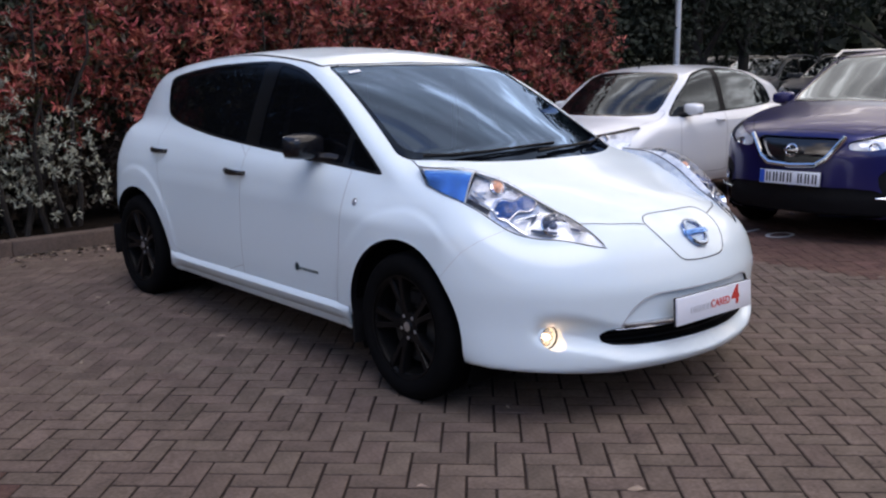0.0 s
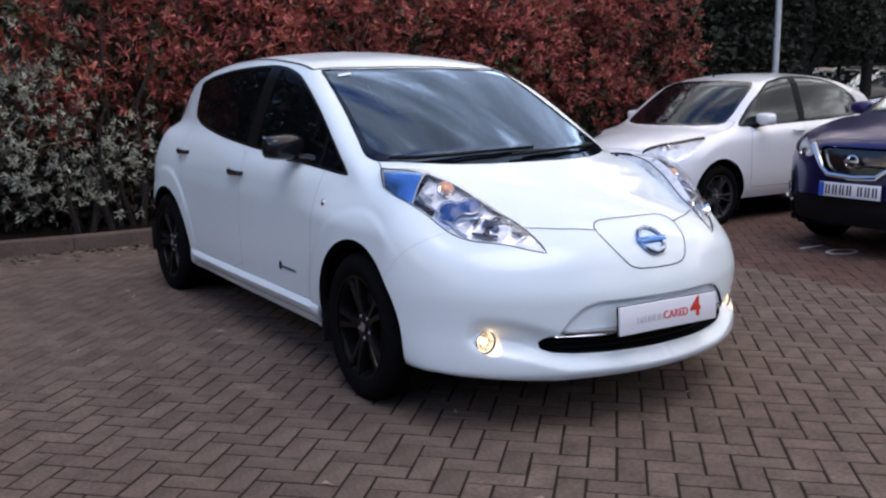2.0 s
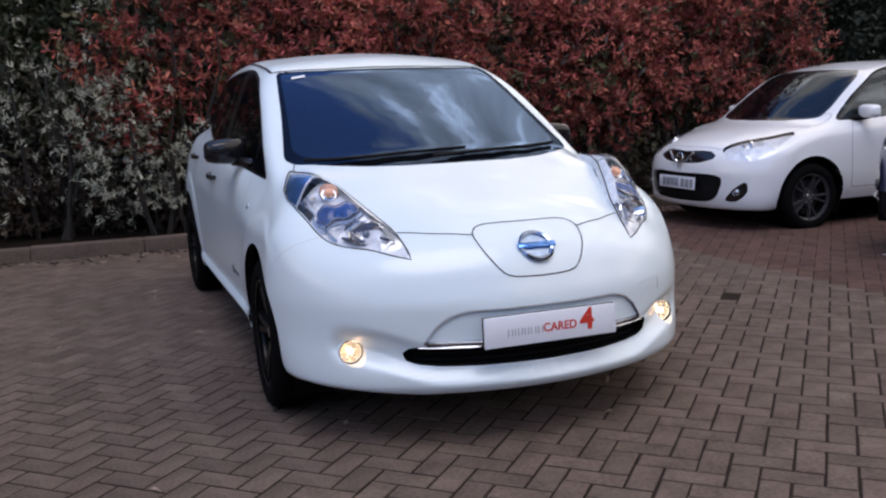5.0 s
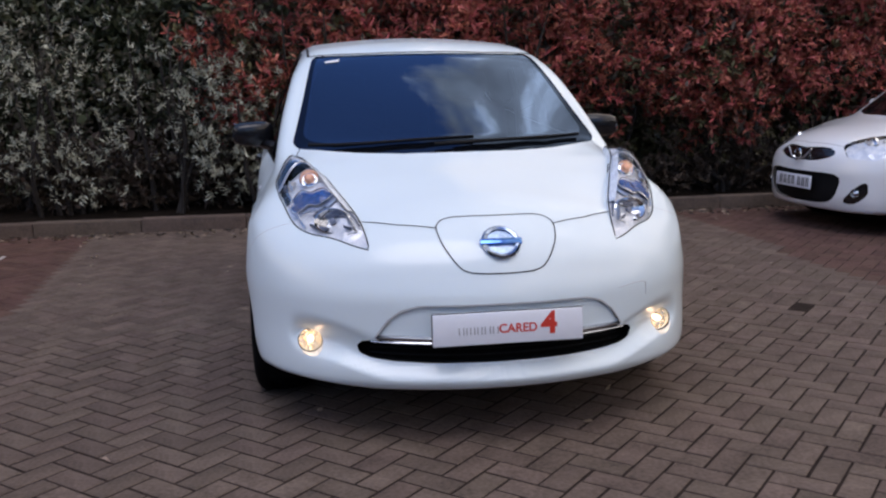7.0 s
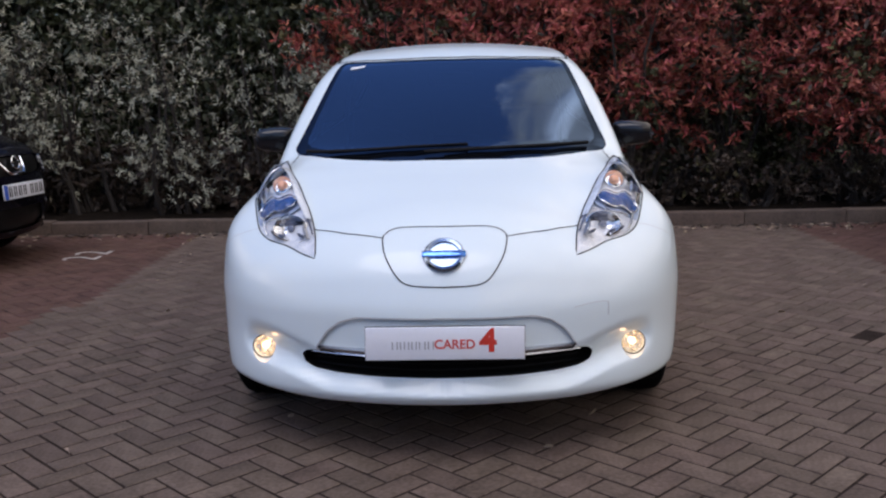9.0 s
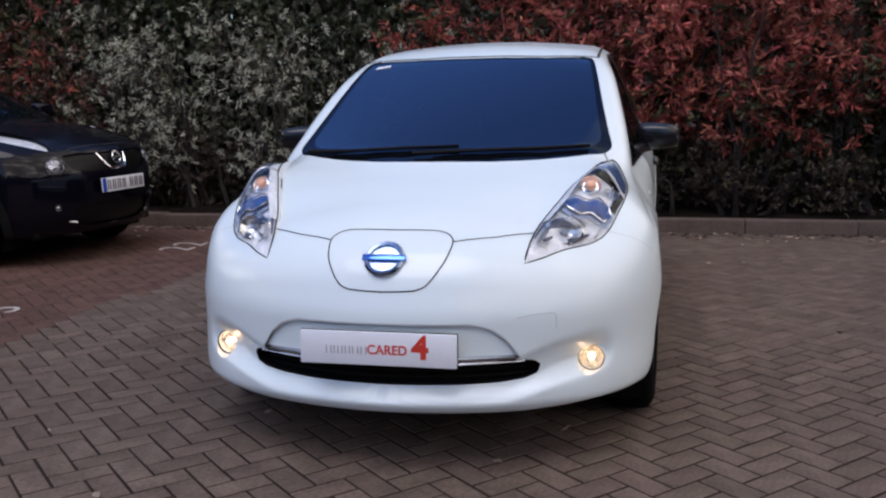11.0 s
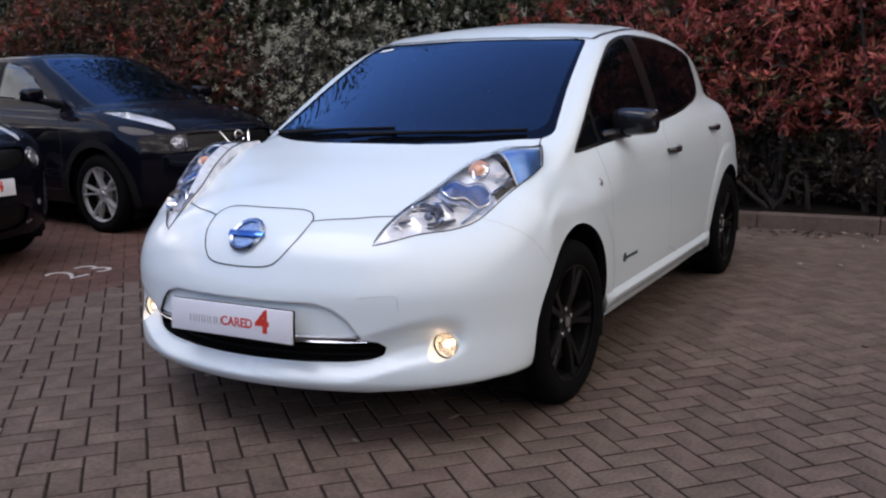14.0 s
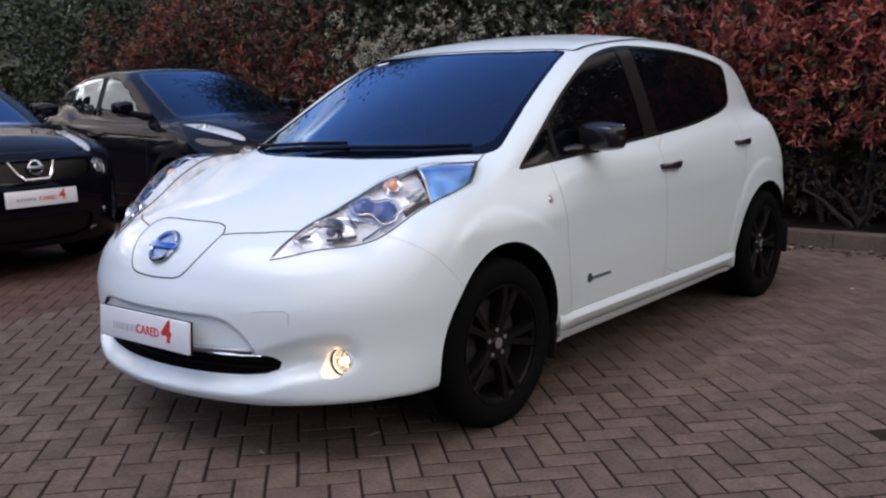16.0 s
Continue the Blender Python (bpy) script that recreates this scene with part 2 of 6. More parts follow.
RED_LEAF = leaf_mat("photinia_red_leaf", (0.110, 0.028, 0.021), (0.30, 0.063, 0.042))
RED_TIP = leaf_mat("photinia_new_leaf", (0.31, 0.074, 0.056), (0.44, 0.130, 0.096))
BROWN_LEAF = leaf_mat("photinia_brown_leaf", (0.060, 0.030, 0.020), (0.135, 0.058, 0.036))
OLIVE_LEAF = leaf_mat("photinia_olive_leaf", (0.036, 0.036, 0.015), (0.100, 0.086, 0.036))
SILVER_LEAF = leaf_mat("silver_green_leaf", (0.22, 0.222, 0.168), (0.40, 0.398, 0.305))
# grey-brown inner leaves of the silver shrubs, darkened for the depth between tufts
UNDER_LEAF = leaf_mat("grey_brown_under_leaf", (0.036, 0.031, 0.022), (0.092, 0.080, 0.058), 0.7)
# leaf colour darkened to stand in for shade within and under the hedge
SHADE_DARK_LEAF = leaf_mat("shade_darkened_leaf", (0.020, 0.014, 0.010), (0.052, 0.034, 0.023))
GREEN_LEAF = leaf_mat("dark_green_leaf", (0.022, 0.027, 0.014), (0.050, 0.058, 0.026))
LITTER_LEAF = leaf_mat("brown_litter_leaf", (0.022, 0.016, 0.012), (0.060, 0.042, 0.030))
TREE_LEAF = leaf_mat("dark_tree_leaf", (0.009, 0.012, 0.008), (0.024, 0.030, 0.016), 0.8)
YELLOW_LEAF = leaf_mat("fallen_pale_leaf", (0.22, 0.17, 0.12), (0.36, 0.28, 0.20))


# ---- building helpers ----
def part(name, bm, material, parent=None, label="", smooth=True):
    """Links a bmesh as one mesh object, under a thing or a part when one is given."""
    me = bpy.data.meshes.new(name)
    bm.to_mesh(me)
    bm.free()
    me.materials.append(material)
    if smooth:
        for p in me.polygons:
            p.use_smooth = True
        me.set_sharp_from_angle(angle=radians(40))
    ob = new(name, me)
    ob.parent = parent
    if label:
        ob["label"] = label
    return ob


def raw(name, verts, faces, material, parent=None, label="", smooth=False, normals=None):
    """Links vertex and face arrays as one mesh object."""
    me = bpy.data.meshes.new(name)
    me.from_pydata([tuple(v) for v in np.asarray(verts).tolist()], [], np.asarray(faces).tolist() if not isinstance(faces, list) else faces)
    me.materials.append(material)
    if smooth:
        me.polygons.foreach_set("use_smooth", [True] * len(me.polygons))
    me.update()
    if normals is not None:
        me.normals_split_custom_set_from_vertices([tuple(v) for v in np.asarray(normals).tolist()])
    ob = new(name, me)
    ob.parent = parent
    if label:
        ob["label"] = label
    return ob


def empty(name, m=None, parent=None):
    ob = new(name)
    ob.empty_display_size = 0.2
    if m is not None:
        ob.matrix_world = m
    ob.parent = parent
    return ob


def box(bm, size, at, rot=(0, 0, 0), bevel=0.0, seg=2):
    r = bmesh.ops.create_cube(bm, size=1.0, matrix=pose(*at, *rot) @ Matrix.Diagonal((*size, 1)))
    if bevel:
        es = list({e for v in r["verts"] for e in v.link_edges})
        bmesh.ops.bevel(bm, geom=es, offset=bevel, segments=seg, affect="EDGES", profile=0.5)
    return bm


def lathe(bm, profile, n=48, m=Matrix()):
    """Spins (radius, height) points round the local z axis."""
    rings = []
    for r, h in profile:
        if r < 1e-6:
            rings.append([bm.verts.new(m @ Vector((0, 0, h)))] * n)
        else:
            rings.append([bm.verts.new(m @ Vector((r * math.cos(2 * math.pi * k / n), r * math.sin(2 * math.pi * k / n), h))) for k in range(n)])
    for a, b in zip(rings, rings[1:]):
        for k in range(n):
            q = [a[k], a[(k + 1) % n], b[(k + 1) % n], b[k]]
            u = list(dict.fromkeys(q))
            if len(u) > 2:
                bm.faces.new(u)
    return bm


def tube(bm, pts, radius, n=8, closed=False):
    """A round bar along points; radius may be one number or one a point."""
    pts = [Vector(p) for p in pts]
    rr = radius if isinstance(radius, (list, tuple)) else [radius] * len(pts)
    rings, up = [], None
    for i, p in enumerate(pts):
        a = pts[i - 1] if i or closed else p
        b = pts[(i + 1) % len(pts)] if i + 1 < len(pts) or closed else p
        d = (b - a).normalized()
        if up is None:
            up = d.orthogonal().normalized()
        up = (up - d * up.dot(d)).normalized()
        s = d.cross(up)
        rings.append([bm.verts.new(p + (up * math.cos(2 * math.pi * k / n) + s * math.sin(2 * math.pi * k / n)) * rr[i]) for k in range(n)])
    pairs = list(zip(rings, rings[1:] + rings[:1])) if closed else list(zip(rings, rings[1:]))
    for a, b in pairs:
        for k in range(n):
            bm.faces.new((a[k], a[(k + 1) % n], b[(k + 1) % n], b[k]))
    if not closed:
        bm.faces.new(rings[0][::-1]), bm.faces.new(rings[-1])
    return bm


def text_mesh(name, body, size, m, material, parent, bold=0.0, depth=0.0006, align="CENTER", xs=1.0):
    """Letters in Blender's own font, turned into a mesh part."""
    cu = bpy.data.curves.new(name, "FONT")
    cu.body, cu.size, cu.align_x, cu.align_y, cu.extrude, cu.offset = body, size, align, "CENTER", depth, bold
    tmp = bpy.data.objects.new("tmp_text", cu)
    me = bpy.data.meshes.new_from_object(tmp)
    bpy.data.objects.remove(tmp)
    bpy.data.curves.remove(cu)
    me.transform(m @ Matrix.Diagonal((xs, 1, 1, 1)))
    me.materials.append(material)
    me.name = name
    ob = new(name, me)
    ob.parent = parent
    return ob


# ---- ground ----
GROUND_Z = 0.012      # top of the paving


def ground_sheet():
    bm = bmesh.new()
    bmesh.ops.create_grid(bm, x_segments=12, y_segments=12, size=400)
    bmesh.ops.translate(bm, vec=(0, 0, GROUND_Z - 0.0030), verts=bm.verts[:])
    g = part("ground", bm, JOINT)
    tagged(g, "dark sandy bed between and beyond the paving blocks", "ground", kind="structure")


ground_sheet()

BED_Y = 3.36          # front face of the kerb
PAVE_TURN = radians(46.75)


def paver_mesh(length, width):
    """One paving block: flat top, chamfered edge, sides down into the sand."""
    vs, fs = [], []
    for inset, z in ((0.0, -0.022), (0.0, -0.0026), (0.0035, 0.0)):
        a, b = length / 2 - inset, width / 2 - inset
        vs += [(-a, -b, z), (a, -b, z), (a, b, z), (-a, b, z)]
    for k in range(2):
        for i in range(4):
            j = (i + 1) % 4
            fs.append((4 * k + i, 4 * k + j, 4 * k + 4 + j, 4 * k + 4 + i))
    fs.append((8, 9, 10, 11))
    return vs, fs


def block_paving():
    """Herringbone blocks laid at an angle to the kerb; the nearest are pieces of their own."""
    field = empty("pavement")
    tagged(field, "brown block paving laid in a diagonal herringbone", "paving", kind="structure")
    unit, shift_u, shift_v = 0.10175, 0.0442, 0.0154
    bv, bf = paver_mesh(2 * unit - 0.0100, unit - 0.0100)
    bv = np.array(bv)
    tight = np.array(paver_mesh(2 * unit - 0.0055, unit - 0.0055)[0])
    shared = bpy.data.meshes.new("paver")
    shared.from_pydata([tuple(v) for v in bv.tolist()], [], bf)
    shared.materials.append(PAVER_ONE)
    rnd = random.Random(4)
    c, s = math.cos(PAVE_TURN), math.sin(PAVE_TURN)
    joined = {"brown": ([], []), "red": ([], [])}
    singles = []
    for i in range(-130, 131):
        for j in range(-130, 131):
            k = (i - j) % 4
            if k == 0:
                u, v, r = (i + 1) * unit, (j + 0.5) * unit, 0.0
            elif k == 3:
                u, v, r = (i + 0.5) * unit, (j + 1) * unit, math.pi / 2
            else:
                continue
            u, v = u + shift_u, v + shift_v
            x, y = u * c - v * s, u * s + v * c
            if not (-8.5 < x < 8.5 and -7.5 < y < BED_Y - 0.06) or math.hypot(x - 2.06, y + 0.52) < 0.052:
                continue
            z = max(-0.0008, min(0.0010, rnd.gauss(0, 0.0005)))
            m = Matrix.Translation((x + rnd.gauss(0, 0.0008), y + rnd.gauss(0, 0.0008), z + GROUND_Z)) @ Euler((rnd.gauss(0, 0.0022), rnd.gauss(0, 0.0022), PAVE_TURN + r + rnd.gauss(0, 0.006))).to_matrix().to_4x4()
            if (-2.0 < x < -0.55 and -2.2 < y < -1.3) or (0.55 < x < 2.0 and -2.2 < y < -1.3):
                singles.append(m)
                continue
            kind = "red" if x < -2.40 or x > 2.9 else "brown"
            vs, fs = joined[kind]
            n = len(vs) * 12
            R, t = np.array(m.to_3x3()), np.array(m.translation)
            vs.append((tight if kind == "red" or y > -0.3 else bv) @ R.T + t)
            fs += [tuple(q + n for q in f) for f in bf]
    for kind, mt in (("brown", PAVER), ("red", PAVER_RED)):
        vs, fs = joined[kind]
        ob = raw("paver_field", np.concatenate(vs), fs, mt, field)
        ob["kind"] = "stuff"
    for m in singles[:300]:
        ob = new("paver", shared)
        ob.matrix_world = m
        ob.parent = field
    vs, fs = [], []
    for n, m in enumerate(singles[300:]):
        vs.append(bv @ np.array(m.to_3x3()).T + np.array(m.translation))
        fs += [tuple(q + 12 * n for q in f) for f in bf]
    if vs:
        raw("paver_field", np.concatenate(vs), fs, PAVER, field)["kind"] = "stuff"


def kerb_and_bed():
    kerb = empty("kerb")
    tagged(kerb, "weathered grey concrete kerb stones along the planted bed", "kerb", kind="structure")
    rnd = random.Random(8)
    x = -13.0
    while x < 14:
        bm = bmesh.new()
        box(bm, (0.9115, 0.14, 0.36), (0, 0, 0), bevel=0.012, seg=3)
        ob = part("kerb_stone", bm, KERB, kerb)
        ob.matrix_world = pose(x + 0.4575, BED_Y + 0.07 + rnd.gauss(0, 0.004), GROUND_Z - 0.06 + rnd.gauss(0, 0.003), rnd.gauss(0, 0.3), rnd.gauss(0, 0.25), rnd.gauss(0, 0.2))
        x += 0.915
    # channel course laid along the kerb
    bm = bmesh.new()
    n = 130
    for k in range(n):
        xx = -13 + k * 0.207
        box(bm, (0.199, 0.096, 0.03), (xx, BED_Y - 0.055, GROUND_Z - 0.016 + rnd.gauss(0, 0.001)))
    ob = part("channel_course", bm, PAVER, kerb, smooth=False)
    ob["kind"] = "stuff"
    nx, ny = 150, 34
    X, Y = np.meshgrid(np.linspace(-16, 16, nx), np.linspace(BED_Y + 0.13, 12, ny))
    Z = np.array([[0.085 + 0.05 * noise.noise((x * 2.1, y * 2.1, 0)) + 0.02 * noise.noise((x * 9, y * 9, 3)) + 0.05 * min((y - BED_Y) / 2, 1) for x, y in zip(r, q)] for r, q in zip(X, Y)])
    V = np.stack([X, Y, Z], -1).reshape(-1, 3)
    F = [(r * nx + c, r * nx + c + 1, (r + 1) * nx + c + 1, (r + 1) * nx + c) for r in range(ny - 1) for c in range(nx - 1)]
    bed = raw("planting_bed", V, F, SOIL, None, "", True)
    tagged(bed, "dark mulched soil under the hedge", "soil", kind="structure")


def painted_numbers():
    for body, x, y, turn in (("23", -3.02, -0.26, 90), ("22", -3.02, 2.20, 90)):
        ob = empty("bay_number", pose(x, y, GROUND_Z + 0.0015, 0, 0, turn))
        for k, ch in enumerate(body):
            text_mesh("digit", ch, 0.42, pose(0.24 * k - 0.12, 0, 0), LINE_PAINT, ob, bold=-0.004, depth=0.0008, xs=0.95)
        tagged(ob, "worn white bay number painted on the paving", "marking", group="painted bay numbers")
    mark = empty("bay_number", pose(0, 0, GROUND_Z))
    bm = bmesh.new()
    tube(bm, [(4.02 + 0.14 * math.cos(a), -0.22 + 0.085 * math.sin(a), 0.001) for a in np.linspace(0, 2 * math.pi, 24, endpoint=False)], 0.018, 6, True)
    for v in bm.verts:
        v.co.z = max(min(v.co.z, 0.004), 0.0)
    part("mark", bm, LINE_PAINT, mark)
    bm = bmesh.new()
    box(bm, (0.28, 0.035, 0.004), (4.02, 0.06, 0.002))
    part("mark", bm, LINE_PAINT, mark)
    tagged(mark, "worn white bay marking in front of the blue car", "marking", group="painted bay numbers")


kerb_and_bed()
painted_numbers()

import collections


# ---- cars: a shell shaped by its outlines, then split into panels, panes and lamps ----
def curve(*keys):
    """A smooth, non-overshooting curve through (x, value) keys."""
    x, v = np.array([k[0] for k in keys], float), np.array([k[1] for k in keys], float)
    h, d = np.diff(x), np.diff(v) / np.diff(x)
    m = np.zeros(len(x))
    for i in range(1, len(x) - 1):
        if d[i - 1] * d[i] > 0:
            a, b = 2 * h[i] + h[i - 1], h[i] + 2 * h[i - 1]
            m[i] = (a + b) / (a / d[i - 1] + b / d[i])
    m[0], m[-1] = d[0], d[-1]

    def f(q):
        q = np.asarray(q, float)
        i = np.clip(np.searchsorted(x, q) - 1, 0, len(h) - 1)
        t = (q - x[i]) / h[i]
        tc = np.clip(t, 0, 1)
        r = (v[i] * (1 + 2 * tc) * (1 - tc) ** 2 + h[i] * m[i] * tc * (1 - tc) ** 2
             + v[i + 1] * tc * tc * (3 - 2 * tc) + h[i] * m[i + 1] * tc * tc * (tc - 1))
        return r + np.where(t < 0, m[0] * (q - x[0]), 0) + np.where(t > 1, m[-1] * (q - x[-1]), 0)
    return f


def smax(a, b, k):
    h = np.clip(0.5 + 0.5 * (a - b) / k, 0, 1)
    return b * (1 - h) + a * h + k * h * (1 - h)


def car_field(C):
    """How far outside the bodywork a place is (below zero: inside)."""
    def field(x, y, z):
        flare = sum(0.016 * np.exp(-(((y - ya) / 0.42) ** 2) - ((z - 0.58) / 0.2) ** 2) for ya in C["axles"])
        side = x - (C["plan"](y) - C["side"](z) + flare)
        if "flare_edge" in C:
            for ya in C["axles"]:
                r = np.sqrt((y - ya) ** 2 + (z - 0.315) ** 2)
                g = np.clip((0.525 - r) / 0.035, 0, 1)
                side = side - C["flare_edge"] * g * g * (3 - 2 * g)
        if "shoulder" in C:
            side = side + C["shoulder"] * np.exp(-((y + 1.35) / 0.36) ** 2) * np.clip((z - 0.55) / 0.2, 0, 1)
        if "fender" in C:
            side = side + C["fender"](z) * np.clip((-0.62 - y) / 0.4, 0, 1)
        top = z - (C["hood"](y) - C["hood_crown"](y) * x * x)
        front = C["nose"](z) + C["nose_bow"][0] * x ** 2 + C["nose_bow"][1] * x ** 8 - y
        if "ledge" in C:
            deep, z0, z1, x0, x1 = C["ledge"]
            e = lambda v: np.clip(v, 0, 1) ** 2 * (3 - 2 * np.clip(v, 0, 1))
            w = z - (z0 + (z1 - z0) * e((x - 0.38) / (x0 - 0.38)))
            front = front + deep * e(w / 0.055) * (1 - e((w - 0.055) / 0.10)) * (1 - e((x - x0) / (x1 - x0))) * (y < -1.3)
        for dx, dz, wx, wz, deep in C.get("dents", ()):
            front = front + deep * np.exp(-(((x - dx) / wx) ** 2) - ((z - dz) / wz) ** 2) * (y < -1.3)
        back = y - (C["tail"](z) - 0.33 * x ** 2 - 0.25 * x ** 6)
        low = smax(smax(side, front, C.get("corner", 0.07)), back, 0.12)
        low = smax(low, top, C.get("edge", 0.09))
        low = smax(low, C["floor"](y) + C.get("chin", 0.0) * np.clip(x - 0.45, 0, 1) * np.clip((-1.3 - y) / 0.3, 0, 1) - z, 0.012 if "chin" in C else 0.03)
        gs = (x - (C["house"](y) - 0.27 * (z - 0.97) - C["tumble"] * np.clip(z - 0.97, 0, 1) ** 2)) * 0.95
        roof = z - (C["roof"](y) - C["roof_crown"] * x * x)
        s = y - C["screen_bow"](y) * x * x
        screen = (z - C["screen"](s)) * 0.9
        hatch = (y - (C["hatch"](z) - 0.25 * x * x)) * 0.9
        up = smax(smax(gs, roof, 0.09), screen, 0.035)
        up = smax(smax(up, hatch, 0.07), (0.90 - z) * 0.8, 0.04)
        return -smax(-low, -up, 0.05)
    return field


def car_shell(C, n_front=80, n_back=44, step=0.022, n_up=128):
    """Half the bodywork (x from 0 outwards) as vertices, triangles and normals."""
    y0, y1 = C["span"]
    cols = []
    for i in range(n_front):
        s = i / n_front
        cols.append((y0 + 0.33 + (-1.0 - y0 - 0.33) * s ** 1.15, math.pi / 2 * s))
    ys = np.arange(-1.0, 1.3, step)
    cols += [(y, math.pi / 2) for y in ys]
    for i in range(n_back + 1):
        s = i / n_back
        cols.append((1.3 + (y1 - 0.45 - 1.3) * s, math.pi / 2 * (1 + s)))
    oy = np.array([c[0] for c in cols])[:, None]
    al = np.array([c[1] for c in cols])[:, None]
    lowest = np.radians(-60 + 33 * np.sin(al))
    th = lowest + (math.pi / 2 - lowest) * np.linspace(0, 1, n_up)[None, :]
    dx, dy, dz = np.cos(th) * np.sin(al), -np.cos(th) * np.cos(al), np.sin(th)
    dx[:, -1] = 0
    dx[0, :] = 0
    dx[-1, :] = 0
    field = car_field(C)
    lo, hi = np.zeros_like(dx), np.full_like(dx, 1.6)
    for _ in range(24):
        mid = (lo + hi) / 2
        inside = field(dx * mid, oy + dy * mid, C["core"] + dz * mid) < 0
        lo, hi = np.where(inside, mid, lo), np.where(inside, hi, mid)
    V = np.stack([dx * lo, oy + dy * lo, C["core"] + dz * lo], -1)
    nc, nr = lo.shape
    idx = np.arange(nc * nr).reshape(nc, nr)
    a, b, c, d = idx[:-1, :-1], idx[1:, :-1], idx[1:, 1:], idx[:-1, 1:]
    T = np.concatenate([np.stack([a, b, c], -1).reshape(-1, 3), np.stack([a, c, d], -1).reshape(-1, 3)])
    return V.reshape(-1, 3), T


def vertex_normals(V, T):
    n = np.cross(V[T[:, 1]] - V[T[:, 0]], V[T[:, 2]] - V[T[:, 0]])
    N = np.zeros_like(V)
    for k in range(3):
        np.add.at(N, T[:, k], n)
    N[np.abs(V[:, 0]) < 1e-6, 0] = 0
    return N / np.maximum(np.linalg.norm(N, axis=1, keepdims=True), 1e-12)


def rounded(points, rounds=2, closed=True):
    """Softens the corners of an outline by cutting them."""
    p = np.array(points, float)
    for _ in range(rounds):
        q = np.roll(p, -1, axis=0) if closed else p[1:]
        r = p if closed else p[:-1]
        cut_pts = np.stack([0.8 * r + 0.2 * q, 0.2 * r + 0.8 * q], 1).reshape(-1, p.shape[1])
        p = cut_pts if closed else np.concatenate([p[:1], cut_pts, p[-1:]])
    return p


def outline_distance(P, poly):
    """Signed distance of points to a closed outline (below zero: inside)."""
    A, B = poly, np.roll(poly, -1, axis=0)
    best, inside = np.full(len(P), 1e9), np.zeros(len(P), bool)
    for a, b in zip(A, B):
        e = b - a
        t = np.clip(((P - a) @ e) / max(e @ e, 1e-12), 0, 1)
        best = np.minimum(best, np.linalg.norm(P - a - t[:, None] * e, axis=1))
        hit = ((a[1] > P[:, 1]) != (b[1] > P[:, 1]))
        with np.errstate(divide="ignore", invalid="ignore"):
            inside ^= hit & (P[:, 0] < (b[0] - a[0]) * (P[:, 1] - a[1]) / (b[1] - a[1]) + a[0])
    return np.where(inside, -best, best)


